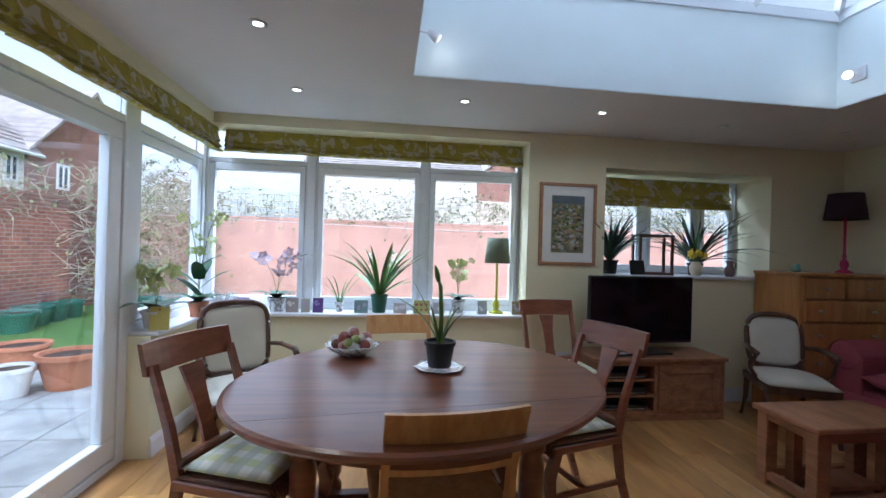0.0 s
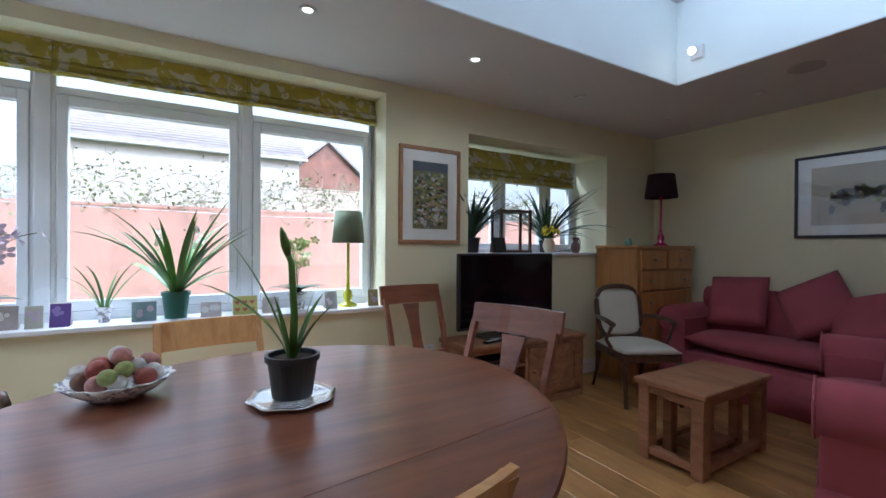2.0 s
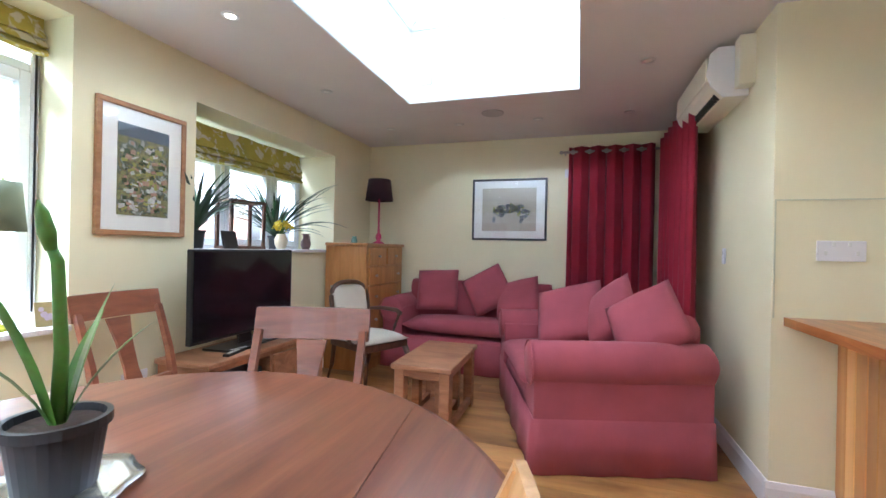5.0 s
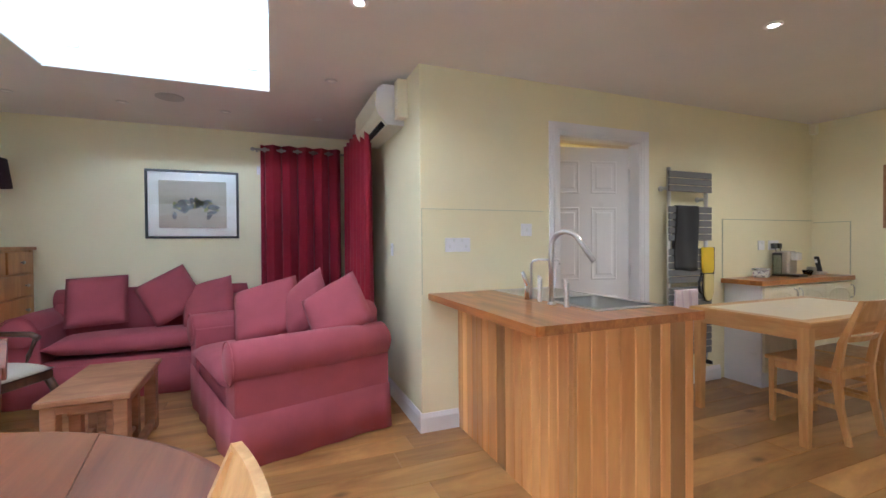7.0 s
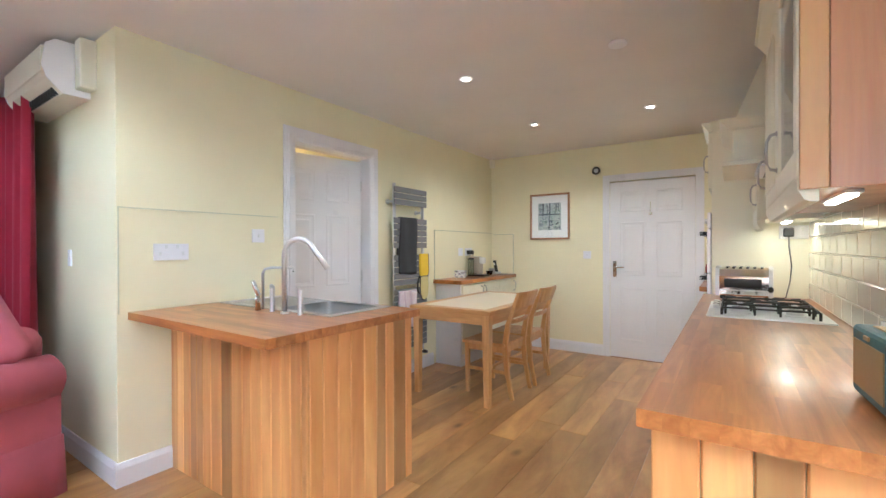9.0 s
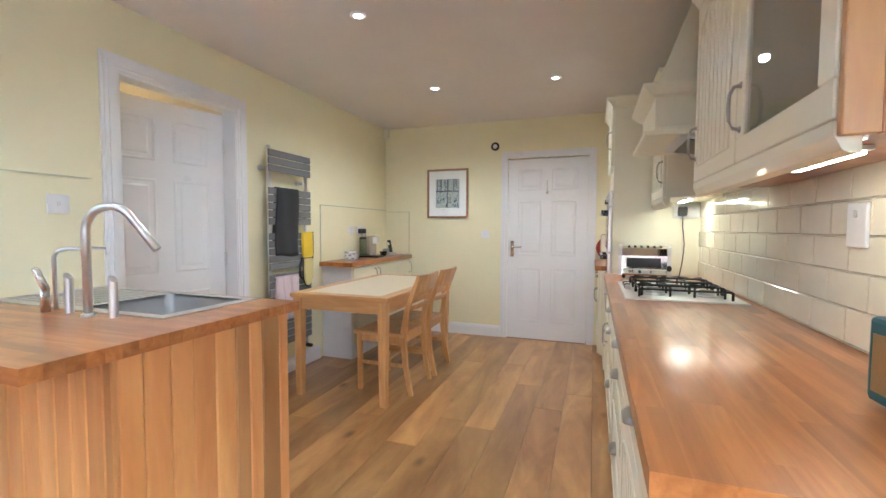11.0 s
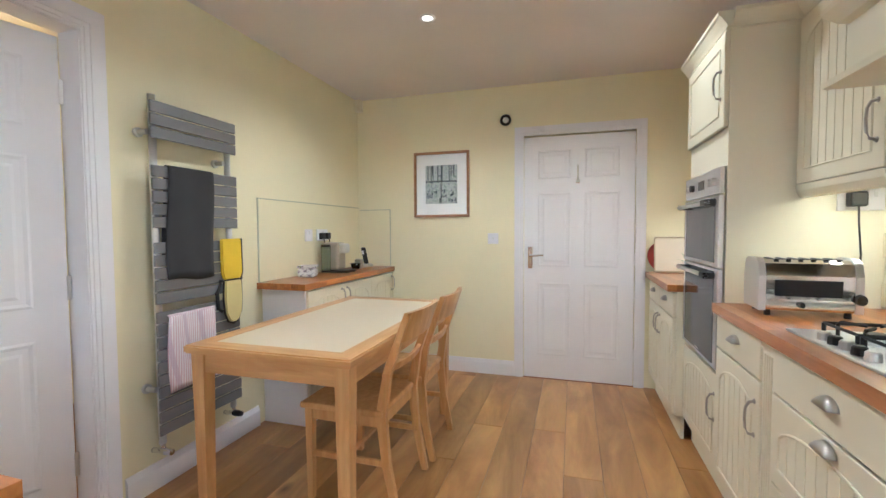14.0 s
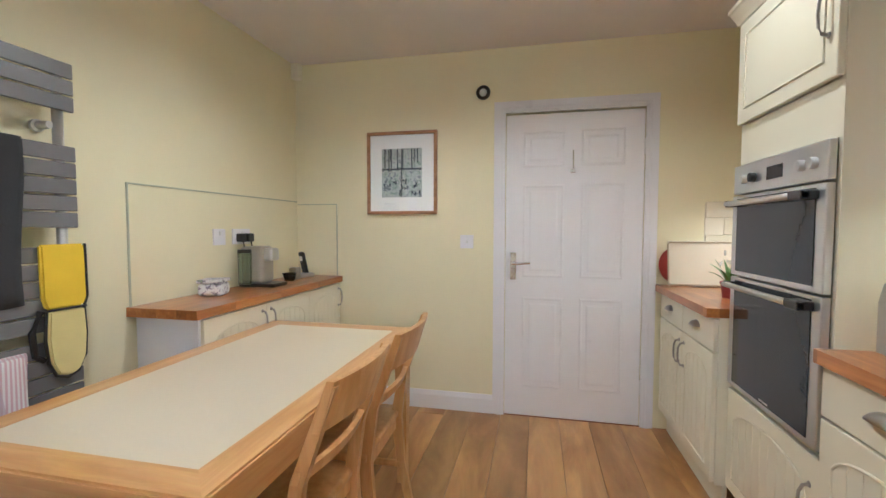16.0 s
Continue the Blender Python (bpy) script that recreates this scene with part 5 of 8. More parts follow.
# end-wall sofa faces -x; side sofa is set at an angle
sofa(pose(4.22, 1.40, 0, 0, 0, 90), 1.77, 0.66, "burgundy loose-covered sofa against the end wall",
     cushions=((lean(1.30, -0.36, 0.77, -68, 4, 3), 0.44), (lean(0.76, -0.38, 0.79, -66, -6, 32), 0.44), (lean(0.44, -0.28, 0.73, -52, -24, 22), 0.44)))
sofa(pose(2.585, 1.490, 0, 0, 0, 17), 1.42, 0.98, "burgundy loose-covered sofa set at an angle beside the wall",
     cushions=((lean(0.95, -0.46, 0.74, -52, 48, 20), 0.50), (lean(0.68, -0.66, 0.79, -66, 12, 42), 0.43), (lean(0.27, -0.72, 0.79, -60, 34, 36), 0.43)))


# ---- nest of pine tables ----
ct = thing("coffee_table", "chunky rustic pine nest of tables", "side table", pose(3.14, 2.21, 0, 0, 0, 1) @ Matrix.Diagonal((1.16, 0.95, 1, 1)))
part("tabletop", boxes((-0.33, 0.33, -0.215, 0.215, 0.43, 0.462), r=0.006), M_rustic, ct)
part("apron", boxes((-0.27, 0.27, -0.19, -0.165, 0.385, 0.43), (-0.27, 0.27, 0.165, 0.19, 0.385, 0.43), (-0.305, -0.275, -0.13, 0.13, 0.385, 0.43), (0.275, 0.305, -0.13, 0.13, 0.385, 0.43)), M_rustic, ct)
for sx in (-1, 1):
    for sy in (-1, 1):
        part("leg", boxes((sx * 0.275 - 0.035, sx * 0.275 + 0.035, sy * 0.16 - 0.035, sy * 0.16 + 0.035, 0, 0.43), r=0.004), M_rustic, ct)
part("base_rail", boxes((-0.24, 0.24, -0.19, -0.15, 0.03, 0.075), (-0.24, 0.24, 0.15, 0.19, 0.03, 0.075), (-0.305, -0.265, -0.125, 0.125, 0.03, 0.075), r=0.003), M_rustic, ct)
inner = thing("nested_table", "smaller rustic pine table tucked under the coffee table", "side table", pose(3.14, 2.21, 0, 0, 0, 1) @ Matrix.Diagonal((1.16, 0.95, 1, 1)))
part("tabletop", boxes((-0.22, 0.23, -0.115, 0.115, 0.335, 0.36), r=0.004), M_rustic, inner)
for sx in (-1, 1):
    for sy in (-1, 1):
        part("leg", boxes((sx * 0.18 - 0.028, sx * 0.18 + 0.028, sy * 0.085 - 0.028, sy * 0.085 + 0.028, 0, 0.335), r=0.003), M_rustic, inner)
part("base_rail", boxes((-0.15, 0.15, -0.10, 0.10, 0.06, 0.085), r=0.003), M_rustic, inner)


# ---- French armchairs ----
def armchair(m, label, W=0.26, back=0.50, rounded=False):
    """Faces local -y; origin under the seat's centre."""
    e = thing("armchair", label, "armchair", m, "French armchairs")
    D = 0.24
    s0 = bmesh.new()
    pillow(s0, 2 * W, 0.50, 0.11, 12, 0.4, pose(0, -0.02, 0.415))
    part("seat", s0, M_linen, e, "domed cream upholstered seat", smooth=True)
    part("seat_frame", boxes((-W, W, -D - 0.02, -D + 0.02, 0.34, 0.40), (-W, -W + 0.035, -D + 0.02, D, 0.34, 0.40), (W - 0.035, W, -D + 0.02, D, 0.34, 0.40), (-W + 0.035, W - 0.035, D - 0.035, D, 0.34, 0.40), r=0.008, seg=2), M_walnut, e)
    for s in (-1, 1):
        part("leg", tube(bmesh.new(), [(s * (W - 0.02), -D + 0.01, 0.36), (s * (W - 0.0), -D - 0.03, 0.26), (s * (W - 0.02), -D - 0.01, 0.10), (s * (W - 0.012), -D - 0.035, 0.0)], [0.026, 0.027, 0.016, 0.018], 10), M_walnut, e, smooth=True)
        part("leg", tube(bmesh.new(), [(s * (W - 0.03), D - 0.02, 0.36), (s * (W - 0.03), D + 0.01, 0.16), (s * (W - 0.02), D + 0.07, 0.0)], [0.022, 0.018, 0.015], 10), M_walnut, e, smooth=True)
        part("armrest", tube(bmesh.new(), [(s * (W - 0.03), D + 0.02, 0.62), (s * (W + 0.015), D - 0.10, 0.635), (s * (W + 0.035), -0.06, 0.63), (s * (W + 0.02), -0.13, 0.61)], [0.014, 0.018, 0.020, 0.022], 10), M_walnut, e, smooth=True)
        part("arm_support", tube(bmesh.new(), [(s * (W - 0.01), -0.06, 0.39), (s * (W + 0.035), -0.04, 0.48), (s * (W + 0.022), -0.11, 0.60)], [0.018, 0.015, 0.016], 10), M_walnut, e, smooth=True)
    mb = pose(0, D - 0.01, 0.44, -12)
    pts = []
    hw = W - 0.03
    for i in range(36):
        t = 2 * math.pi * i / 36
        p = 0.55 if rounded else 0.42
        x = hw * math.copysign(abs(math.cos(t)) ** p, math.cos(t))
        z = back / 2 + back / 2 * math.copysign(abs(math.sin(t)) ** p, math.sin(t))
        if z > back * 0.5:
            z += 0.03 * (1 - (x / hw) ** 2)
        pts.append((x * (1 - 0.08 * (1 - z / back)), 0, z))
    part("back_frame", tube(bmesh.new(), pts + pts[:2], 0.021, 8), M_walnut, e, "carved walnut frame", smooth=True, m=mb)
    pb = bmesh.new()
    pillow(pb, 2 * hw - 0.02, back - 0.01, 0.07, 12, 0.5, pose(0, 0, back / 2 + 0.008, 90))
    part("backrest", pb, M_linen, e, "padded cream back", smooth=True, m=mb)
    for s in (-1, 1):
        part("back_post", tube(bmesh.new(), [(s * (hw - 0.03), D - 0.02, 0.38), (s * (hw - 0.025), D + 0.0, 0.48)], 0.018, 8), M_walnut, e, smooth=True)
    return e


armchair(facing(-0.60, 3.26, 0.55, -0.83, 0.34), "walnut framed armchair with a square cream padded back by the window", 0.26, 0.47)
armchair(facing(3.80, 3.34, -0.42, -0.90, 0.34), "walnut framed armchair with a rounded cream padded back beside the chest", 0.235, 0.42, True)

# ---- television and its cabinet ----
SVX0, SVX1, SVY0, SVY1 = 2.17, 3.31, 3.27, 3.66
tv = thing("tv_cabinet", "low rustic pine television cabinet with open shelves and a panelled door", "cabinet", pose(SVX0, SVY0, 0))
w, d = SVX1 - SVX0, SVY1 - SVY0
part("top", boxes((-0.02, w + 0.02, -0.02, d + 0.01, 0.485, 0.515), r=0.005), M_rustic, tv)
pieces("carcass_panel", [(0, 0.03, 0, d, 0, 0.485), (w - 0.03, w, 0, d, 0, 0.485), (0.03, w - 0.03, d - 0.02, d, 0.06, 0.485), (0.03, w - 0.03, 0.01, d - 0.02, 0.05, 0.075), (0.03, w - 0.03, 0.0, 0.03, 0.0, 0.05),
                   (0.52, 0.545, 0.01, d - 0.02, 0.075, 0.485), (0.03, w - 0.03, 0.0, 0.02, 0.45, 0.485)], M_rustic, tv)
part("shelf", boxes((0.03, 0.52, 0.01, d - 0.02, 0.19, 0.205)), M_rustic, tv)
part("shelf", boxes((0.03, 0.52, 0.01, d - 0.02, 0.32, 0.335)), M_rustic, tv)
dr = part("door", boxes((0.55, w - 0.035, -0.004, 0.016, 0.08, 0.15), (0.55, w - 0.035, -0.004, 0.016, 0.385, 0.445), (0.55, 0.62, -0.004, 0.016, 0.15, 0.385), (w - 0.105, w - 0.035, -0.004, 0.016, 0.15, 0.385), (0.62, w - 0.105, 0.004, 0.012, 0.15, 0.385), r=0.002), M_rustic, tv)
part("knob", lathe(bmesh.new(), [(0.008, 0), (0.008, 0.012), (0.018, 0.02), (0.012, 0.03)], 14, pose(0.585, -0.004, 0.27, 90)), M_rustic, dr, "turned wooden knob", smooth=True)
for z, h in ((0.075, 0.045), (0.205, 0.06), (0.335, 0.05)):
    bx = thing("media_box", "flat dark disc player on the cabinet shelf", "player", pose(SVX0 + 0.07, SVY0 + 0.03, z), "media boxes")
    part("case", boxes((0, 0.40, 0, 0.27, 0.004, h), r=0.004), M_black, bx)
    part("front_strip", boxes((0.02, 0.38, -0.003, 0, 0.012, 0.02)), M_steel, bx)
te = thing("television", "black flat-screen television, switched off, on the pine cabinet", "television", pose(2.66, 3.46, 0.515, 0, 0, 3))
part("screen", boxes((-0.49, 0.49, -0.02, 0.02, 0.085, 0.655), r=0.006), M_black, te)
part("panel", boxes((-0.475, 0.475, -0.0225, -0.0195, 0.105, 0.64)), M_gloss, te)
part("stand", boxes((-0.06, 0.06, 0.0, 0.03, 0.014, 0.10), (-0.25, 0.25, -0.10, 0.13, 0.0, 0.014), r=0.004), M_black, te)
for x, y, r in ((2.42, 3.33, 12), (2.50, 3.36, -8)):
    rc = thing("remote_control", "slim black remote control on the pine cabinet", "remote control", pose(x, y, 0.515, 0, 0, r), "remote controls")
    part("body", boxes((-0.09, 0.09, -0.022, 0.022, 0, 0.018), r=0.005, seg=2), M_black, rc)
    part("buttons", boxes(*[(-0.07 + i * 0.018, -0.06 + i * 0.018, -0.012 + j * 0.012, -0.005 + j * 0.012, 0.018, 0.020) for i in range(7) for j in range(2)]), M_mount, rc)

# ---- chest of drawers ----
CX0, CX1, CY0, CY1 = 3.935, 4.80, 3.215, 3.665
cd = thing("chest_of_drawers", "honey pine chest of drawers with brass knobs in the corner", "chest of drawers", pose(CX0, CY0, 0))
w, d = CX1 - CX0, CY1 - CY0
part("top", boxes((-0.02, w + 0.02, -0.02, d, 1.215, 1.245), r=0.008, seg=2), M_pine, cd)
pieces("carcass_panel", [(0, 0.025, 0, d, 0.0, 1.215), (w - 0.025, w, 0, d, 0.0, 1.215), (0.025, w - 0.025, 0.012, d, 0.06, 1.215), (0.025, w - 0.025, 0, 0.02, 0.0, 0.10), (0.025, 0.042, -0.001, 0.012, 0.10, 1.215), (w - 0.042, w - 0.025, -0.001, 0.012, 0.10, 1.215)], M_pine, cd)
pieces("rail", [(0.042, w - 0.042, -0.001, 0.012, z, z + 0.009) for z in (0.363, 0.603, 0.823, 1.013)], M_pine, cd)
rows = [(0.125, 0.36), (0.375, 0.60), (0.615, 0.82), (0.835, 1.01)]
for z0, z1 in rows:
    dw = part("drawer", boxes((0.045, w - 0.045, -0.016, 0.014, z0, z1), r=0.006, seg=2), M_pine, cd)
    for kx in (0.17, w - 0.17):
        part("knob", lathe(bmesh.new(), [(0.007, 0), (0.007, 0.012), (0.016, 0.018), (0.010, 0.028)], 12, pose(kx, -0.016, (z0 + z1) / 2, 90)), M_pewter, dw, "small metal knob", smooth=True)
for a, b in ((0.045, w / 2 - 0.014), (w / 2 + 0.014, w - 0.045)):
    dw = part("drawer", boxes((a, b, -0.016, 0.014, 1.025, 1.20), r=0.006, seg=2), M_pine, cd)
    part("knob", lathe(bmesh.new(), [(0.007, 0), (0.007, 0.012), (0.016, 0.018), (0.010, 0.028)], 12, pose((a + b) / 2, -0.016, 1.115, 90)), M_pewter, dw, "small metal knob", smooth=True)


def table_lamp(m, h, shade, stem, rb, rt, hs, label):
    e = thing("table_lamp", label, "lamp", m)
    part("base", lathe(bmesh.new(), [(0.001, 0), (0.065, 0), (0.065, 0.012), (0.05, 0.02), (0.022, 0.035), (0.034, 0.07), (0.030, 0.10), (0.012, 0.13), (0.018, 0.15), (0.011, 0.17), (0.010, h - hs + 0.02)], 20), stem, e, smooth=True)
    sh = bmesh.new()
    lathe(sh, [(rb, h - hs), (rt, h)], 32)
    bmesh.ops.delete(sh, geom=[f for f in sh.faces if len(f.verts) > 4], context="FACES_ONLY")
    s = part("shade", sh, shade, e, smooth=True)
    s.modifiers.new("card", "SOLIDIFY").thickness = 0.003
    return e


table_lamp(pose(4.60, 3.42, 1.245), 0.72, M_purple, M_pink, 0.155, 0.125, 0.235, "plum-shaded table lamp with pink stem on the chest")
table_lamp(pose(1.47, 3.80, 0.788), 0.68, M_shade, M_limestem, 0.115, 0.095, 0.225, "sage-shaded lime-stemmed table lamp on the window board")
gj = thing("glass_jar", "small pale green glass jar on the chest", "jar", pose(4.20, 3.50, 1.245))
part("jar", lathe(bmesh.new(), [(0.001, 0), (0.03, 0.0), (0.033, 0.03), (0.022, 0.055), (0.024, 0.07), (0.001, 0.07)], 16), plain("green glass", (0.20, 0.36, 0.28), 0.1, coat=0.5), gj, smooth=True)


# ---- plants ----
def potted(name, label, m, rt, rb, h, mat, category="potted plant"):
    e = thing(name, label, category, m)
    part("pot", lathe(bmesh.new(), [(0.001, 0), (rb, 0), (rt * 0.97, h * 0.86), (rt * 1.06, h * 0.86), (rt * 1.06, h), (rt * 0.93, h), (rt * 0.90, h * 0.85), (0.001, h * 0.85)], 28), mat, e, smooth=False)
    part("soil", lathe(bmesh.new(), [(0.001, h * 0.84), (rt * 0.92, h * 0.84), (rt * 0.9, h * 0.89), (0.001, h * 0.91)], 18), M_soil, e)
    return e


def leaves(e, n, z, length, width, lean, droop, seed, mat=M_leaf, r=0.02):
    rng = random.Random(seed)
    for i in range(n):
        a = 2 * math.pi * i / n + rng.uniform(-0.4, 0.4)
        k = rng.uniform(0.55, 1.1)
        bm = blade(bmesh.new(), (r * math.cos(a), r * math.sin(a), z), a, length * k, width * rng.uniform(0.8, 1.1), lean * rng.uniform(0.3, 1.2), droop * rng.uniform(0.4, 1.3))
        part("leaf", bm, mat, e, smooth=True)


def petals(bm, c, r, n=5, rng=random):
    """A small open flower of separate petals, turned at random."""
    q = Euler((rng.uniform(0.6, 2.2), 0, rng.uniform(0, 6.3))).to_matrix()
    c = Vector(c)
    for i in range(n):
        a = 2 * math.pi * i / n
        u, v = Vector((math.cos(a), math.sin(a), 0)), Vector((-math.sin(a), math.cos(a), 0))
        pts = [0.12 * u, 0.5 * u + 0.34 * v, 0.95 * u + 0.22 * v, 1.05 * u, 0.95 * u - 0.22 * v, 0.5 * u - 0.34 * v]
        bm.faces.new([bm.verts.new(c + q @ (p * r + Vector((0, 0, 0.15 * r * p.length)))) for p in pts])


def orchid(m, label, pot, petal, h, stems, seed, spread=0.12, big=1.0):
    e = potted("orchid", label, m, 0.058 * big, 0.045 * big, 0.115, pot)
    rng = random.Random(seed)
    for i in range(6):
        a = i * 1.1 + rng.uniform(-0.2, 0.2)
        part("leaf", blade(bmesh.new(), (0, 0, 0.11), a, rng.uniform(0.17, 0.23) * big, 0.066 * big, 58, 50, 8, 0.12), M_leafd, e, smooth=True)
    for s in range(stems):
        a = rng.uniform(0, 6.3)
        dx, dy = math.cos(a), math.sin(a) * 0.4
        pts = [(dx * spread * (f ** 2) * 1.4, dy * spread * (f ** 2), 0.11 + h * (f if f < 0.8 else 0.8 + (f - 0.8) * 0.3)) for f in [i / 8 for i in range(9)]]
        part("stem", tube(bmesh.new(), pts, 0.0028, 5), M_stem, e)
        for i in range(4, 9):
            for k in (-1, 1):
                p = (pts[i][0] + k * 0.035, pts[i][1] - 0.01, pts[i][2] + rng.uniform(-0.01, 0.02))
                if rng.random() < 0.75:
                    bm = bmesh.new()
                    petals(bm, p, 0.036 * big, 5, rng)
                    part("flower", bm, petal, e)
    return e


# on the dining table
p = potted("amaryllis", "amaryllis with strap leaves in a black pot on a silver plate", pose(0.765, 2.145, 0.766), 0.075, 0.058, 0.125, M_pot)
p.matrix_basis = pose(0.765, 2.145, 0.768)
part("stem", tube(bmesh.new(), [(0.0, 0, 0.11), (0.004, 0, 0.24), (-0.005, 0, 0.40), (-0.015, 0, 0.425)], [0.013, 0.011, 0.010, 0.008], 8), M_leaf, p, smooth=True)
part("bud", tube(bmesh.new(), [(-0.015, 0, 0.42), (-0.022, 0, 0.45), (-0.03, 0, 0.485), (-0.036, 0, 0.505)], [0.009, 0.014, 0.010, 0.002], 8), M_leaf, p, smooth=True)
for a, ln, le, dr_ in ((3.3, 0.40, 16, 22), (2.9, 0.36, 26, 50), (0.4, 0.22, 16, 30), (-0.3, 0.26, 10, 14), (-0.7, 0.22, 24, 30), (2.4, 0.2, 12, 10)):
    part("leaf", blade(bmesh.new(), (0.01 * math.cos(a), 0.01 * math.sin(a), 0.11), a, ln, 0.026, le, dr_), M_leaf, p, smooth=True)
pl = thing("silver_plate", "scalloped silver plate under the potted shoot", "plate", pose(0.765, 2.145, 0.755))
bm = bmesh.new()
rings = []
for r, z in ((0.001, 0.004), (0.085, 0.004), (0.10, 0.010), (0.125, 0.014), (0.126, 0.010), (0.10, 0.004), (0.085, 0.0), (0.001, 0.0)):
    rings.append([bm.verts.new((r * (1 + (0.045 * math.cos(8 * t) if r > 0.09 else 0)) * math.cos(t), r * (1 + (0.045 * math.cos(8 * t) if r > 0.09 else 0)) * math.sin(t), z)) for t in [2 * math.pi * i / 64 for i in range(64)]])
for a, b in zip(rings, rings[1:]):
    for i in range(64):
        bm.faces.new((a[i], a[(i + 1) % 64], b[(i + 1) % 64], b[i]))
part("plate", bm, M_silver, pl, smooth=True)

fb = thing("fruit_bowl", "scalloped silver bowl on the dining table", "bowl", pose(0.31, 2.42, 0.755))
bm = bmesh.new()
rings = []
for r, z in ((0.001, 0.006), (0.055, 0.006), (0.10, 0.035), (0.140, 0.062), (0.144, 0.060), (0.105, 0.028), (0.06, 0.0), (0.001, 0.0)):
    rings.append([bm.verts.new((r * (1 + (0.04 * math.cos(14 * t) if r > 0.09 else 0)) * math.cos(t), r * (1 + (0.04 * math.cos(14 * t) if r > 0.09 else 0)) * math.sin(t), z)) for t in [2 * math.pi * i / 84 for i in range(84)]])
for a, b in zip(rings, rings[1:]):
    for i in range(84):
        bm.faces.new((a[i], a[(i + 1) % 84], b[(i + 1) % 84], b[i]))
part("bowl", bm, M_cchina, fb, "pierced pale bowl", smooth=True)
rng = random.Random(11)
F_cols = [plain("pomander " + n, c, 0.55, var=0.25, scale=30, bump=0.3) for n, c in (("red", (0.30, 0.07, 0.05)), ("pink", (0.42, 0.20, 0.17)), ("lime", (0.34, 0.38, 0.12)), ("white", (0.62, 0.58, 0.54)), ("brown", (0.24, 0.13, 0.08)))]
for i in range(20):
    ringr, z = (0.085, 0.062) if i < 9 else (0.05, 0.092) if i < 15 else (0.095, 0.085) if i < 18 else (0.015, 0.125)
    a = i * 2.399
    f = thing("dried_fruit", "small painted fruit piled in the bowl", "fruit", pose(0.31 + ringr * math.cos(a), 2.42 + ringr * math.sin(a), 0.755 + z, rng.uniform(0, 90), rng.uniform(0, 90)), "fruit in the bowl")
    r = rng.uniform(0.024, 0.032)
    part("fruit", lathe(bmesh.new(), [(0.001, -r * 0.9), (r * 0.6, -r * 0.8), (r, -r * 0.1), (r * 0.92, r * 0.45), (r * 0.45, r * 0.88), (0.004, r * 0.78)], 14), F_cols[rng.randrange(5)], f, smooth=True)

SL = 0.788
e = potted("strap_leaf_plant", "large strap-leaved plant in a green pot on the window board", pose(0.42, 3.79, SL), 0.072, 0.056, 0.155, M_potg)
leaves(e, 30, 0.14, 0.62, 0.034, 44, 46, 21)
rng = random.Random(44)
for fx, fy, top in ((-0.07, -0.02, 0.52), (0.10, 0.0, 0.55)):
    part("stem", tube(bmesh.new(), [(0, 0, 0.13), (fx * 0.6, fy, 0.34), (fx, fy, top)], 0.005, 6), M_stem, e)
    for k in range(9):
        bm = bmesh.new()
        petals(bm, (fx + rng.uniform(-0.028, 0.028), fy + rng.uniform(-0.02, 0.02), top - 0.016 * k), 0.020, 5, rng)
        part("flower", bm, M_petalw, e)
e = potted("orchid", "small narrow-leaved orchid in a floral cup on the window board", pose(0.08, 3.80, SL), 0.036, 0.026, 0.085, M_cchina)
leaves(e, 9, 0.08, 0.34, 0.014, 30, 55, 8)
orchid(pose(-0.44, 3.78, SL), "mauve orchid with two arching stems in a floral china pot", M_cchina, M_petal, 0.44, 3, 4, 0.18, 1.2)
orchid(pose(1.12, 3.82, SL), "pale orchid in a china pot on the window board", M_cchina, M_petalg, 0.40, 3, 6, 0.06)
e = orchid(pose(-0.93, 3.46, SL), "tall lime orchid in a terracotta pot in the window corner", M_terra, M_petalg, 0.78, 2, 12, 0.14, 1.2)
for a, z, l in ((0.3, 0.20, 0.26), (3.4, 0.22, 0.28), (1.5, 0.30, 0.2), (5.0, 0.28, 0.24), (4.2, 0.16, 0.26), (0.1, 0.36, 0.18)):
    part("leaf", blade(bmesh.new(), (0, 0, z), a, l * 1.15, 0.095, 42, 34, 8, 0.1), M_leafd, e, smooth=True)
e = thing("air_roots", "tangle of pale grey orchid roots beside the terracotta pot", "roots", pose(-0.80, 3.62, SL), kind="stuff")
bm = bmesh.new()
rng = random.Random(2)
for i in range(46):
    a = rng.uniform(0, 6.3)
    p0 = Vector((rng.uniform(-0.03, 0.03), rng.uniform(-0.03, 0.03), rng.uniform(0.0, 0.05)))
    p1 = p0 + Vector((0.07 * math.cos(a), 0.06 * math.sin(a), rng.uniform(0.05, 0.16)))
    p2 = p1 + Vector((0.05 * math.cos(a + 1), 0.04 * math.sin(a + 1), rng.uniform(-0.12, 0.02)))
    tube(bm, [p0, p1, p2], 0.003, 4)
part("roots", bm, plain("grey root", (0.42, 0.42, 0.40), 0.8), e)
orchid(pose(-0.99, 2.99, SL), "lime orchid with broad leaves on the side window board", M_china, M_petalg, 0.30, 2, 15, 0.12, 1.4)
gc = thing("phone_cover", "yellow card with a dark spot on the side window board", "card", pose(-0.93, 2.91, SL, -8, 0, 18))
part("card", boxes((-0.055, 0.055, -0.004, 0.004, 0.0, 0.15), r=0.002), plain("yellow card", (0.58, 0.50, 0.12), 0.5), gc)
part("spot", lathe(bmesh.new(), [(0.001, 0), (0.006, 0), (0.006, 0.002), (0.001, 0.002)], 12, pose(0.0, -0.004, 0.13, 90)), M_black, gc)

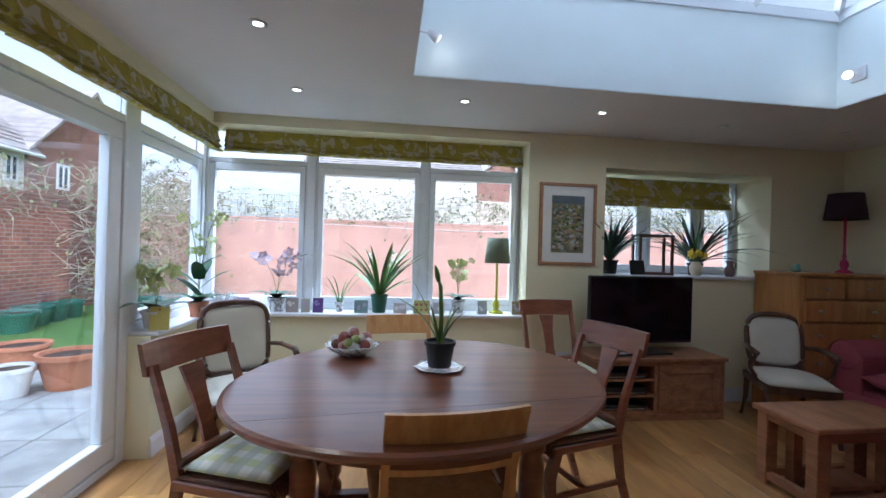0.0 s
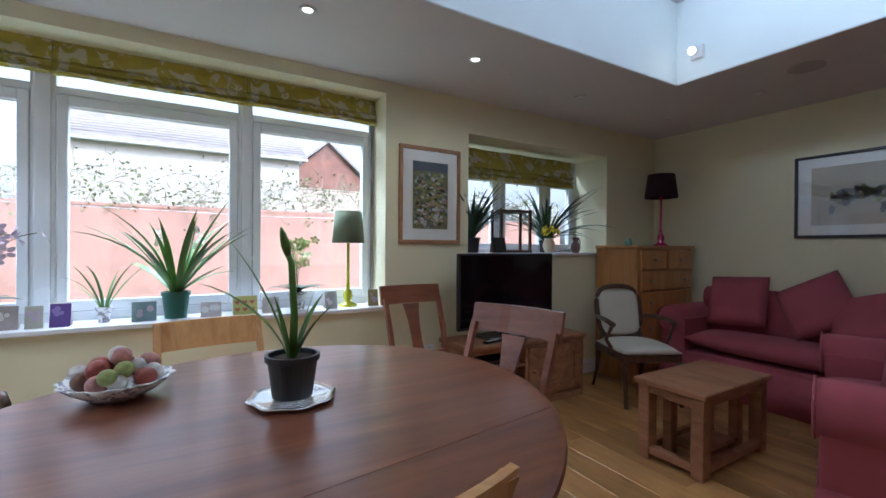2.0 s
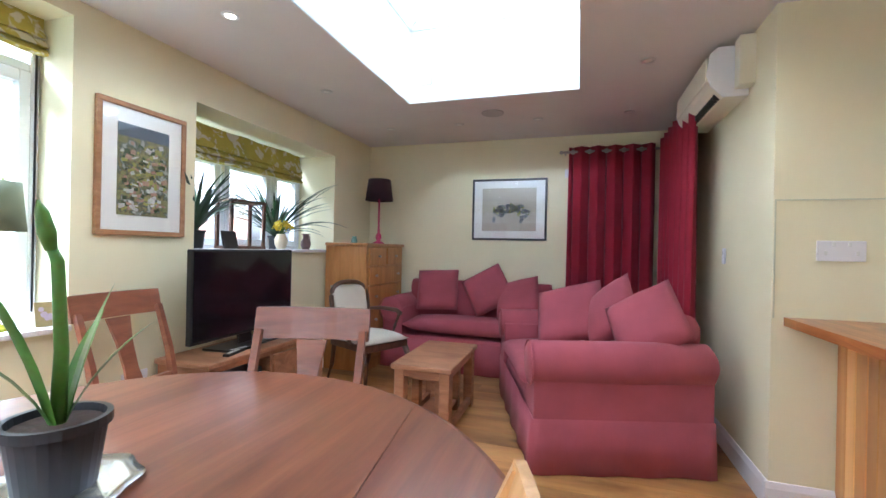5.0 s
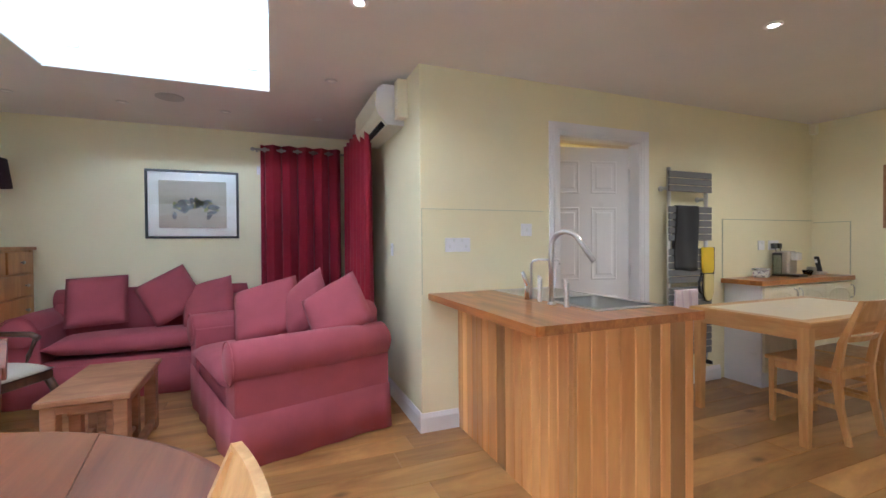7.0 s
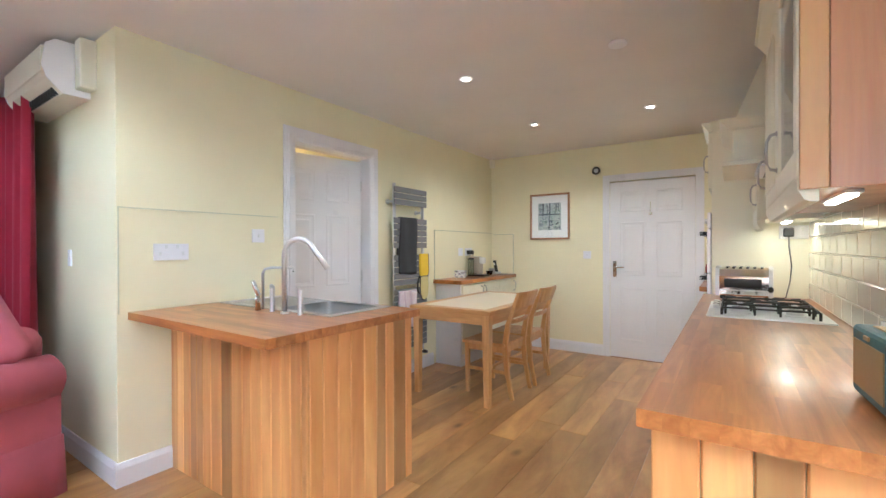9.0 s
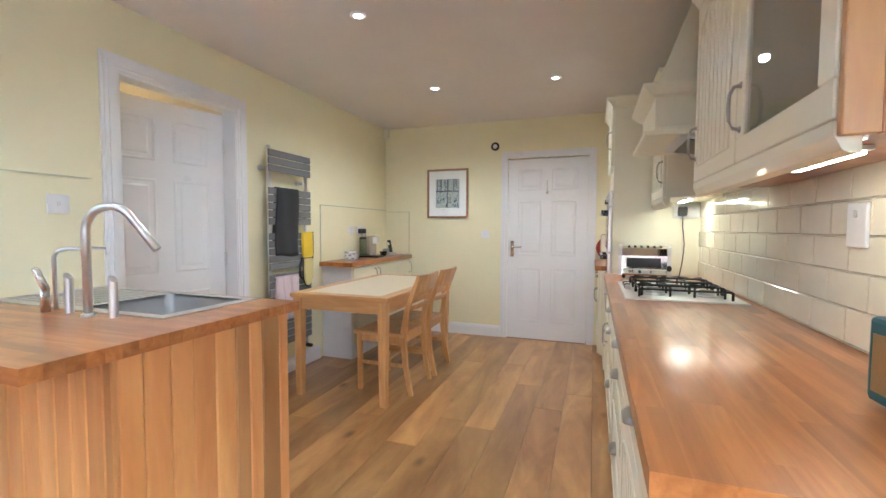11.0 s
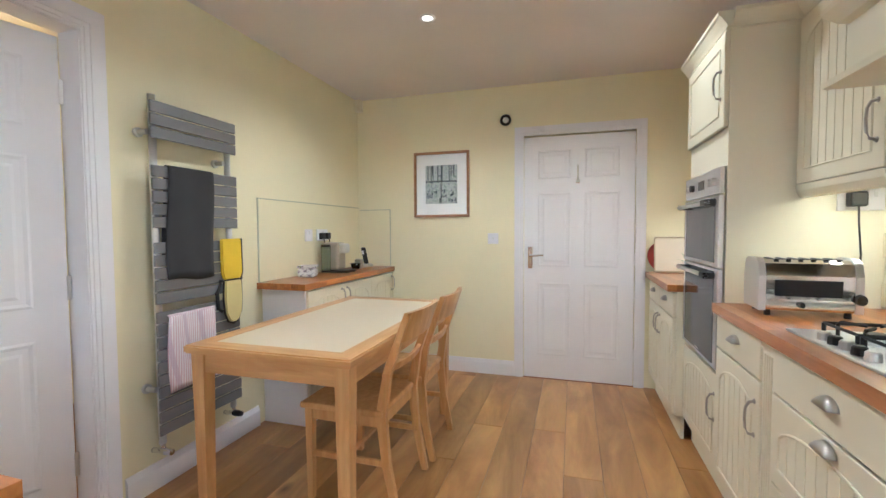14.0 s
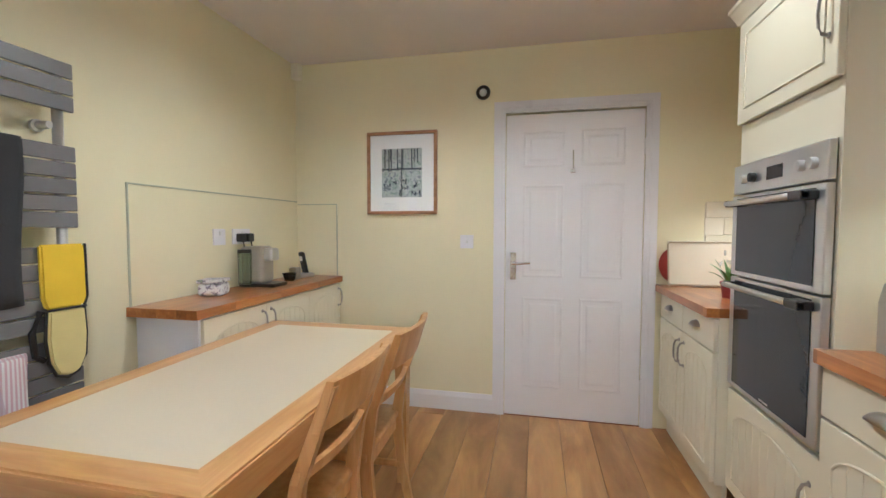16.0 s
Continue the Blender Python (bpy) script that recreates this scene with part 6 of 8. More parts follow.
# greetings cards along the sill
CARDS = ((-0.71, 0.13, 0.12, "mauve", (0.30, 0.18, 0.32)), (-0.30, 0.10, 0.12, "grey", (0.42, 0.36, 0.34)), (-0.19, 0.07, 0.115, "stone", (0.45, 0.44, 0.36)), (-0.09, 0.085, 0.13, "purple", (0.10, 0.05, 0.22)),
         (0.27, 0.115, 0.11, "sea", (0.22, 0.32, 0.34)), (0.60, 0.11, 0.09, "white", (0.55, 0.52, 0.52)), (0.79, 0.14, 0.115, "yellow", (0.48, 0.50, 0.16)), (1.33, 0.085, 0.12, "pale", (0.42, 0.44, 0.42)), (1.635, 0.075, 0.12, "bronze", (0.34, 0.28, 0.12)),
         (0.94, 0.10, 0.10, "white", (0.55, 0.52, 0.50)))
for i, (x, w, h, nm, c) in enumerate(CARDS):
    gc = thing("greeting_card", nm + " folded greetings card standing on the window board", "card", pose(x, 3.72, SL, 0, 0, (-6, 4, 8, -3, 2)[i % 5]), "greetings cards")
    cm = plain(nm + " card", c, 0.6, var=0.1, scale=20)
    bm = boxes((-w / 2, w / 2, 0.0, 0.0015, 0, h))
    part("front", bm, cm, gc, m=pose(0, 0, 0, -10))
    part("back", boxes((-w / 2, w / 2, 0.0, 0.0015, 0, h)), M_mount, gc, m=pose(0, 0.042, 0, 10))
    rng = random.Random(i)
    if nm == "yellow":
        bm = bmesh.new()
        for a in range(3):
            for b in range(2):
                cx, cz = -0.045 + a * 0.042, 0.032 + b * 0.045
                prism(bm, [(cx, cz - 0.014), (cx + 0.015, cz + 0.004), (cx + 0.010, cz + 0.013), (cx, cz + 0.007), (cx - 0.010, cz + 0.013), (cx - 0.015, cz + 0.004)], -0.0012, -0.0002, "y")
        part("hearts", bm, plain("card red", (0.40, 0.12, 0.10), 0.6), gc, m=pose(0, 0, 0, -10))
    else:
        bm = bmesh.new()
        for _ in range(4):
            cx, cz, r = rng.uniform(-w * 0.3, w * 0.3), rng.uniform(h * 0.3, h * 0.72), rng.uniform(0.010, 0.020)
            lathe(bm, [(0.001, 0), (r, 0), (r, 0.001), (0.001, 0.001)], 10, pose(cx, -0.0001, cz, 90))
        part("motif", bm, plain("card motif " + nm, [min(0.75, v * 1.7 + 0.12) for v in c], 0.6) if i % 2 else M_petal, gc, m=pose(0, 0, 0, -10))

# recess things
RS = RZ0 + 0.026
e = potted("strap_leaf_plant", "bushy narrow-leaved plant in a black pot in the recess", pose(2.58, 3.86, RS), 0.075, 0.06, 0.13, M_pot)
leaves(e, 64, 0.12, 0.56, 0.030, 34, 62, 31, M_leafd)
e = potted("strap_leaf_plant", "wide spreading narrow-leaved plant in a black pot behind the daffodils", pose(3.52, 3.93, RS), 0.07, 0.055, 0.12, M_pot)
leaves(e, 54, 0.11, 0.74, 0.030, 52, 52, 33, M_leafd)
ln = thing("glass_lantern", "dark wooden framed glass lantern on the recess board", "lantern", pose(3.00, 3.84, RS, 0, 0, -8))
bm = boxes(*[(sx * 0.15 - 0.011, sx * 0.15 + 0.011, sy * 0.08 - 0.011, sy * 0.08 + 0.011, 0.02, 0.36) for sx in (-1, 1) for sy in (-1, 1)],
           *[(-0.165, 0.165, sy * 0.08 - 0.012, sy * 0.08 + 0.012, z, z + 0.022) for sy in (-1, 1) for z in (0.0, 0.36)], *[(sx * 0.15 - 0.012, sx * 0.15 + 0.012, -0.068, 0.068, z, z + 0.022) for sx in (-1, 1) for z in (0.0, 0.36)])
part("frame", bm, M_walnut, ln)
for sy in (-1, 1):
    gl = part("pane", boxes((-0.139, 0.139, sy * 0.08 - 0.001, sy * 0.08 + 0.001, 0.022, 0.36)), M_glass, ln)
    gl.visible_shadow = False
fr = thing("photo_frame", "small black photograph frame seen from behind", "photo frame", pose(2.80, 3.74, RS, -12, 0, 6))
part("frame", boxes((-0.075, 0.075, -0.008, 0.008, 0, 0.135), r=0.002), M_black, fr)
va = thing("daffodil_vase", "bunch of yellow daffodils in a cream vase in the recess", "vase", pose(3.42, 3.79, RS))
part("vase", lathe(bmesh.new(), [(0.001, 0), (0.035, 0), (0.055, 0.05), (0.056, 0.09), (0.038, 0.125), (0.042, 0.135), (0.034, 0.13), (0.001, 0.12)], 24), M_cream_c, va, smooth=True)
rng = random.Random(7)
bm = bmesh.new()
for i in range(16):
    a, r = i * 2.4, rng.uniform(0.02, 0.11)
    p = (r * math.cos(a) * 1.2, r * math.sin(a) * 0.7, 0.20 + rng.uniform(-0.02, 0.03))
    tube(bm, [(0, 0, 0.11), (p[0] * 0.5, p[1] * 0.5, 0.17), p], 0.003, 5)
    fl = bmesh.new()
    petals(fl, p, 0.034, 6, rng)
    lathe(fl, [(0.006, 0.0), (0.010, 0.018), (0.014, 0.022)], 8, Matrix.Translation(p) @ Euler((rng.uniform(0.8, 2.0), 0, rng.uniform(-1.2, 1.2))).to_matrix().to_4x4())
    part("flower", fl, M_daff, va)
part("stems", bm, M_leaf, va)
jg = thing("jug", "brown glazed jug with a curved handle on the recess board", "jug", pose(3.78, 3.79, RS))
part("body", lathe(bmesh.new(), [(0.001, 0), (0.032, 0), (0.048, 0.04), (0.045, 0.075), (0.026, 0.105), (0.030, 0.135), (0.044, 0.15), (0.036, 0.15), (0.022, 0.11), (0.001, 0.10)], 22), M_jug, jg, smooth=True)
part("handle", tube(bmesh.new(), [(0.03, 0, 0.135), (0.06, 0, 0.13), (0.066, 0, 0.09), (0.045, 0, 0.05)], 0.006, 8), M_jug, jg, smooth=True)


# ---- timber-clad peninsula with the sink ----
def clad(parent, xa, ya, xb, yb, z0, z1, wd, seed):
    """Upright boards from (xa, ya) to (xb, yb), facing the right of that direction."""
    rng = random.Random(seed)
    L = math.hypot(xb - xa, yb - ya)
    a = math.degrees(math.atan2(yb - ya, xb - xa))
    s = 0.0
    while s < L - 0.01:
        w = min(wd * rng.uniform(0.75, 1.2), L - s)
        if L - s - w < 0.03:
            w = L - s
        bm = boxes((0.001, w - 0.001, -0.018, 0.0, z0, z1), r=0.004)
        part("board", bm, M_board, parent, m=pose(xa, ya, 0, 0, 0, a) @ pose(s, 0, 0))
        s += w


pn = thing("sink_unit", "peninsula clad in upright cedar boards under a wooden worktop", "kitchen unit")
part("carcass", boxes((1.497, XK, -0.555, 0.106, 0.0, 0.73), (1.497, XK, -0.575, -0.555, 0.0, 0.872), (1.497, 1.517, -0.555, 0.106, 0.73, 0.872), (1.517, XK, 0.086, 0.106, 0.73, 0.872)), M_board, pn)
clad(pn, 1.497, 0.110, 1.497, -0.58, 0.0, 0.872, 0.085, 3)
clad(pn, XK - 0.002, 0.108, 1.479, 0.108, 0.0, 0.872, 0.085, 4)
wt = thing("worktop", "oiled stave worktop on the peninsula with a sink let in", "worktop", pose(0, 0, 0.008))
SKX0, SKX1, SKY0, SKY1 = 1.645, 2.64, -0.575, -0.150


def staves(parent, x0, x1, y0, y1, z0, z1, along, wd, seed, ln=0.5):
    """A worktop of staves glued side by side."""
    rng = random.Random(seed)
    bm = bmesh.new()
    if along == "y":
        n = max(1, round((x1 - x0) / wd))
        for i in range(n):
            box(bm, x0 + (x1 - x0) * i / n, x0 + (x1 - x0) * (i + 1) / n, y0, y1, z0, z1)
    else:
        n = max(1, round((y1 - y0) / wd))
        for i in range(n):
            box(bm, x0, x1, y0 + (y1 - y0) * i / n, y0 + (y1 - y0) * (i + 1) / n, z0, z1)
    bm.free()
    for i in range(n):
        f0, f1 = i / n, (i + 1) / n
        a, b = (x0, x1) if along == "x" else (y0, y1)
        s = a - rng.random() * ln
        while s < b:
            e = s + ln * rng.uniform(0.7, 1.4)
            u, v = max(s, a), min(e, b)
            if v - u > 0.004:
                if along == "x":
                    q = boxes((u, v, y0 + (y1 - y0) * f0, y0 + (y1 - y0) * f1, z0, z1))
                else:
                    q = boxes((x0 + (x1 - x0) * f0, x0 + (x1 - x0) * f1, u, v, z0, z1))
                part("stave", q, M_work if along == "x" else M_worky, parent)
            s = e


M_worky = wooden("worktop timber lengthwise", (0.31, 0.105, 0.020), (0.52, 0.215, 0.055), (26, 2.2, 26), 0.28, 0.4, True, 0, 0.30)
staves(wt, 1.447, XK, SKY1, 0.335, 0.865, 0.905, "x", 0.045, 1, 0.55)
staves(wt, 1.447, XK, -0.612, SKY0, 0.865, 0.905, "x", 0.042, 2, 0.55)
staves(wt, 1.447, SKX0, SKY0, SKY1, 0.865, 0.905, "x", 0.045, 3, 0.4)
staves(wt, SKX1, XK, SKY0, SKY1, 0.865, 0.905, "x", 0.045, 4, 0.4)
sk = thing("sink", "stainless steel inset sink with a ribbed drainer", "sink", pose(0, 0, 0.008))
BX0, BX1, BY0, BY1 = 1.685, 2.12, -0.545, -0.180
part("rim", boxes((SKX0 - 0.01, BX0, SKY0 - 0.01, SKY1 + 0.01, 0.901, 0.909), (BX0, BX1, SKY0 - 0.01, BY0, 0.901, 0.909), (BX0, BX1, BY1, SKY1 + 0.01, 0.901, 0.909), (BX1, SKX1 + 0.01, SKY0 - 0.01, SKY1 + 0.01, 0.897, 0.904),
                  (BX1, SKX1 + 0.01, SKY0 - 0.01, SKY0 + 0.01, 0.904, 0.910), (BX1, SKX1 + 0.01, SKY1 - 0.01, SKY1 + 0.01, 0.904, 0.910), (SKX1 - 0.01, SKX1 + 0.01, SKY0 + 0.01, SKY1 - 0.01, 0.904, 0.910)), M_steel, sk)
bm = bmesh.new()
box(bm, BX0, BX1, BY0, BY1, 0.74, 0.9085)
bmesh.ops.delete(bm, geom=[f for f in bm.faces if f.calc_center_median().z > 0.9], context="FACES_ONLY")
bmesh.ops.bevel(bm, geom=[ed for ed in bm.edges if not ed.is_boundary], offset=0.035, segments=4, profile=0.5, affect="EDGES")
bmesh.ops.reverse_faces(bm, faces=bm.faces)
part("bowl", bm, M_steel, sk, smooth=True)
part("drain", lathe(bmesh.new(), [(0.001, 0.742), (0.035, 0.742), (0.038, 0.746), (0.03, 0.744), (0.001, 0.743)], 20, pose(1.90, -0.36, 0.001)), M_chrome, sk, smooth=True)
part("drainer_ribs", boxes(*[(BX1 + 0.05, SKX1 - 0.04, y, y + 0.008, 0.904, 0.908) for y in [SKY0 + 0.05 + i * 0.034 for i in range(10)]], r=0.002), M_steel, sk)
part("overflow", lathe(bmesh.new(), [(0.001, 0), (0.016, 0), (0.018, 0.002), (0.001, 0.003)], 14, pose(BX1 - 0.004, -0.36, 0.84, 0, -90)), M_chrome, sk)

TAPY = -0.100
mt = thing("mixer_tap", "tall brushed steel swan-neck mixer tap", "tap", pose(1.93, TAPY + 0.008, 0.913))
pts = [(0, 0, 0.0), (0, 0, 0.30)]
for a in [math.pi * i / 9 * 0.85 for i in range(1, 10)]:
    r = 0.085 * (1 - math.cos(a))
    pts.append((-0.926 * r, -0.378 * r, 0.30 + 0.085 * math.sin(a)))
pts += [(-0.183, -0.075, 0.29), (-0.223, -0.091, 0.235)]
part("spout", tube(bmesh.new(), pts, [0.014] * (len(pts) - 2) + [0.014, 0.015], 14), M_steel, mt, smooth=True)
part("collar", lathe(bmesh.new(), [(0.022, 0), (0.022, 0.008), (0.016, 0.012)], 18), M_steel, mt)
for x, nm in ((1.82, "tap_handle"), (2.055, "tap_handle")):
    th = thing(nm, "short brushed steel tap lever with a slanting top", "tap handle", pose(x, TAPY - 0.005, 0.913), "tap handles")
    bm = lathe(bmesh.new(), [(0.014, 0), (0.014, 0.02), (0.0135, 0.135)], 16)
    for v in bm.verts:
        if v.co.z > 0.1:
            v.co.z += 0.8 * v.co.x
    part("lever", bm, M_steel, th, smooth=False)
fl = thing("filter_tap", "slim square-necked steel filter tap", "tap", pose(2.17, -0.125, 0.913))
part("spout", tube(bmesh.new(), [(0, 0, 0), (0, 0, 0.20), (-0.008, -0.008, 0.222), (-0.03, -0.03, 0.23), (-0.13, -0.10, 0.23), (-0.133, -0.102, 0.205)], 0.0075, 10), M_steel, fl, smooth=True)
sd = thing("soap_dispenser", "chrome pump dispenser with a tilted head", "dispenser", pose(2.155, -0.085, 0.913))
part("body", tube(bmesh.new(), [(0, 0, 0), (0, 0, 0.09), (0.01, 0, 0.10)], [0.015, 0.013, 0.012], 12), M_chrome, sd, smooth=True)
part("head", tube(bmesh.new(), [(-0.01, 0.0, 0.08), (0.025, 0.01, 0.15), (0.032, 0.012, 0.16)], [0.013, 0.013, 0.010], 10), M_chrome, sd, smooth=True)


# ---- cabinet fronts (local x out of the front, y along the run, z up) ----
def cup_pull(parent, y, z, x=0.0):
    bm = bmesh.new()
    n = 12
    rows = []
    for j in range(4):
        t = math.pi / 2 * j / 3
        rows.append([bm.verts.new((x + 0.026 * math.sin(t), y + 0.042 * math.cos(math.pi * i / n) * (0.35 + 0.65 * math.cos(t * 0.6)), z + 0.028 * math.sin(math.pi * i / n) * math.cos(t) + 0.002)) for i in range(n + 1)])
    for a, b in zip(rows, rows[1:]):
        for i in range(n):
            bm.faces.new((a[i], a[i + 1], b[i + 1], b[i]))
    o = part("handle", bm, M_pewter, parent, "pewter cup handle", smooth=True)
    o.modifiers.new("rim", "SOLIDIFY").thickness = 0.003


def bow_handle(parent, y, z, x=0.0, h=0.06):
    bm = tube(bmesh.new(), [(x, y, z - h), (x + 0.018, y, z - h + 0.004), (x + 0.028, y, z - h * 0.6), (x + 0.030, y, z), (x + 0.028, y, z + h * 0.6), (x + 0.018, y, z + h - 0.004), (x, y, z + h)], [0.006, 0.005, 0.0045, 0.005, 0.0045, 0.005, 0.006], 8)
    lathe(bm, [(0.001, 0), (0.010, 0.001), (0.008, 0.004), (0.001, 0.005)], 10, pose(x, y, z - h, 0, 90))
    lathe(bm, [(0.001, 0), (0.010, 0.001), (0.008, 0.004), (0.001, 0.005)], 10, pose(x, y, z + h, 0, 90))
    part("handle", bm, M_pewter, parent, "pewter bow handle", smooth=True)


def drawer_front(parent, y0, y1, z0, z1, cup=True):
    dw = part("drawer_front", boxes((0, 0.020, y0, y1, z0, z1), r=0.004, seg=2), M_cream, parent)
    if cup:
        cup_pull(dw, (y0 + y1) / 2, (z0 + z1) / 2, 0.020)
    return dw


def arched_door(parent, y0, y1, z0, z1, hy=None, hz=None, grooves=True, arch=True, nm="door"):
    """Painted door with an arched moulded line and tongue-and-groove panel."""
    d = part(nm, boxes((0, 0.020, y0, y1, z0, z1), r=0.004, seg=2), M_cream, parent)
    m = 0.058
    ya, yb, za, zb = y0 + m, y1 - m, z0 + m, z1 - m
    rise = min(0.075, (yb - ya) * 0.3) if arch else 0.0
    cy, hw = (ya + yb) / 2, (yb - ya) / 2
    pts = [(ya, za), (yb, za)] + [(cy + hw * math.cos(t), zb - rise + rise * math.sin(t)) for t in [math.pi * i / 14 for i in range(15)]]
    loop = [Vector((0.0205, a, b)) for a, b in pts]
    part("arch_moulding", tube(bmesh.new(), loop + loop[:1], 0.0048, 6), M_cream, d)
    if grooves:
        n = max(3, int((yb - ya) / 0.05))
        for i in range(1, n):
            y = ya + (yb - ya) * i / n
            top = zb - rise + rise * math.sqrt(max(0, 1 - ((y - cy) / hw) ** 2)) - 0.008
            part("bead", boxes((0.0195, 0.0222, y - 0.0022, y + 0.0022, za + 0.006, top)), M_cream, d)
    if hy is not None:
        bow_handle(d, hy, hz, 0.020)
    return d


def pilaster(parent, y0, y1, z0, z1):
    bm = boxes((-0.30, 0.012, y0, y1, z0, z1))
    n = 4
    for i in range(n):
        y = y0 + 0.012 + (y1 - y0 - 0.024) * (i + 0.5) / n
        tube(bm, [(0.012, y, z0 + 0.05), (0.012, y, z1 - 0.05)], 0.005, 6)
    box(bm, 0.012, 0.018, y0, y1, z0, z0 + 0.04)
    box(bm, 0.012, 0.018, y0, y1, z1 - 0.03, z1)
    return part("pilaster", bm, M_cream, parent)


# ---- long run of units on the right ----
FX, PL = 0.145, 0.13


def base_unit(y0, y1, kind, label):
    e = thing("base_unit", label, "kitchen unit", pose(FX, 0, 0), "base units")
    part("body", boxes((XR - FX + 0.002, -0.001, y0 + 0.001, y1 - 0.001, PL, 0.865)), M_cream, e)
    g = 0.002
    if kind == "door":
        drawer_front(e, y0 + g, y1 - g, 0.715, 0.858)
        arched_door(e, y0 + g, y1 - g, PL + 0.01, 0.708, y1 - 0.035, 0.57)
    elif kind == "drawers":
        drawer_front(e, y0 + g, y1 - g, 0.715, 0.858)
        d1 = arched_door(e, y0 + g, y1 - g, 0.43, 0.708, grooves=True, nm="deep_drawer_front")
        cup_pull(d1, (y0 + y1) / 2, 0.672, 0.022)
        d1 = arched_door(e, y0 + g, y1 - g, PL + 0.01, 0.423, grooves=True, nm="deep_drawer_front")
        cup_pull(d1, (y0 + y1) / 2, 0.385, 0.022)
    elif kind == "pilaster":
        pilaster(e, y0, y1, PL, 0.865)
    return e


base_unit(-2.395, -1.935, "door", "cream base unit with one drawer above an arched door")
base_unit(-1.935, -1.845, "pilaster", "cream fluted pilaster between the units")
base_unit(-1.845, -1.205, "drawers", "cream unit of wide drawers below the hob")
base_unit(-1.205, -1.115, "pilaster", "cream fluted pilaster between the units")
base_unit(-1.115, -0.515, "drawers", "cream unit of wide drawers with cup handles")
base_unit(-0.515, 0.185, "door", "cream base unit at the end of the run")
pl = thing("plinth", "cream plinth under the kitchen units", "plinth")
part("board", boxes((0.09, 0.108, -2.40, 0.185, 0, PL)), M_cream, pl)
en = thing("end_cladding", "upright cedar boards on the end of the units", "cladding")
clad(en, FX + 0.02, 0.187, XR, 0.187, 0.0, 0.864, 0.10, 9)
for c in en.children:
    c.matrix_basis = pose(0, 0.019, 0) @ c.matrix_basis
wt = thing("worktop", "long oiled stave worktop along the tiled wall", "worktop")
HX0, HX1, HY0, HY1 = -0.360, 0.108, -1.865, -1.235
staves(wt, XR, 0.185, -2.40, HY0, 0.865, 0.905, "y", 0.052, 5, 0.6)
staves(wt, XR, 0.185, HY1, 0.28, 0.865, 0.905, "y", 0.052, 6, 0.55)
staves(wt, XR, HX0, HY0, HY1, 0.865, 0.905, "y", 0.05, 7, 0.6)
staves(wt, HX1, 0.185, HY0, HY1, 0.865, 0.905, "y", 0.045, 8, 0.6)

# hob
hb = thing("gas_hob", "stainless steel five-ring gas hob with black cast iron stands", "hob")
part("plate", boxes((HX0 - 0.012, HX1 + 0.012, HY0 - 0.012, HY1 + 0.012, 0.902, 0.912), r=0.004, seg=2), M_steel, hb)
burn = [(-0.24, -1.70, 0.040), (-0.24, -1.38, 0.034), (-0.02, -1.70, 0.028), (-0.02, -1.38, 0.040), (-0.13, -1.54, 0.050)]
for x, y, r in burn:
    part("burner", lathe(bmesh.new(), [(r * 1.25, 0.912), (r * 1.2, 0.918), (r, 0.920), (r, 0.932), (r * 0.9, 0.936), (0.001, 0.937)], 20, pose(x, y, 0)), M_steel, hb, smooth=False)
    part("burner_cap", lathe(bmesh.new(), [(r * 0.86, 0.937), (r * 0.85, 0.943), (0.001, 0.944)], 20, pose(x, y, 0)), M_iron, hb)
    bm = bmesh.new()
    for k in range(4):
        a = math.pi / 2 * k + math.pi / 4
        c, s = math.cos(a), math.sin(a)
        tube(bm, [(x + 0.085 * c, y + 0.085 * s, 0.912), (x + 0.085 * c, y + 0.085 * s, 0.953), (x + 0.078 * c, y + 0.078 * s, 0.960), (x + 0.022 * c, y + 0.022 * s, 0.960)], 0.0052, 5)
    part("pan_stand", bm, M_iron, hb)
bm = bmesh.new()
for y0, y1 in ((-1.80, -1.64), (-1.62, -1.46), (-1.44, -1.28)):
    loop = [(-0.32, y0, 0.948), (-0.32, y1, 0.948), (0.055, y1, 0.948), (0.055, y0, 0.948), (-0.32, y0, 0.948)]
    tube(bm, loop, 0.005, 5)
    for px, py in ((-0.32, y0), (-0.32, y1), (0.055, y0), (0.055, y1)):
        tube(bm, [(px, py, 0.912), (px, py, 0.948)], 0.006, 5)
part("grid", bm, M_iron, hb)
for i in range(5):
    k = part("knob", lathe(bmesh.new(), [(0.017, 0.912), (0.016, 0.932), (0.012, 0.936), (0.001, 0.936)], 16, pose(0.085, -1.73 + i * 0.052, 0)), M_black if i % 2 else M_steel, hb, smooth=False)

# oven tower
TY0, TY1 = -3.01, -2.40
tw = thing("oven_tower", "tall cream cupboard housing a double oven", "cupboard", pose(0.135, 0, 0))
pieces("carcass_panel", [(XR - 0.135 + 0.002, 0, TY1 - 0.018, TY1, PL, 2.085), (XR - 0.135 + 0.002, 0, TY0, TY0 + 0.018, PL, 2.085), (XR - 0.135 + 0.002, -0.0, TY0 + 0.018, TY1 - 0.018, 2.065, 2.085),
                   (XR - 0.135 + 0.002, 0, TY0 + 0.018, TY1 - 0.018, 1.506, 1.671), (XR - 0.135 + 0.002, -0.001, TY0 + 0.018, TY1 - 0.018, PL, 0.575), (XR - 0.135 + 0.002, -0.3, TY0 + 0.018, TY1 - 0.018, 0.575, 2.065)], M_cream, tw)
arched_door(tw, TY0 + 0.002, TY1 - 0.004, 1.674, 2.08, TY1 - 0.045, 1.86, arch=False, grooves=False)
arched_door(tw, TY0 + 0.002, TY1 - 0.004, PL + 0.01, 0.572, TY1 - 0.045, 0.42)
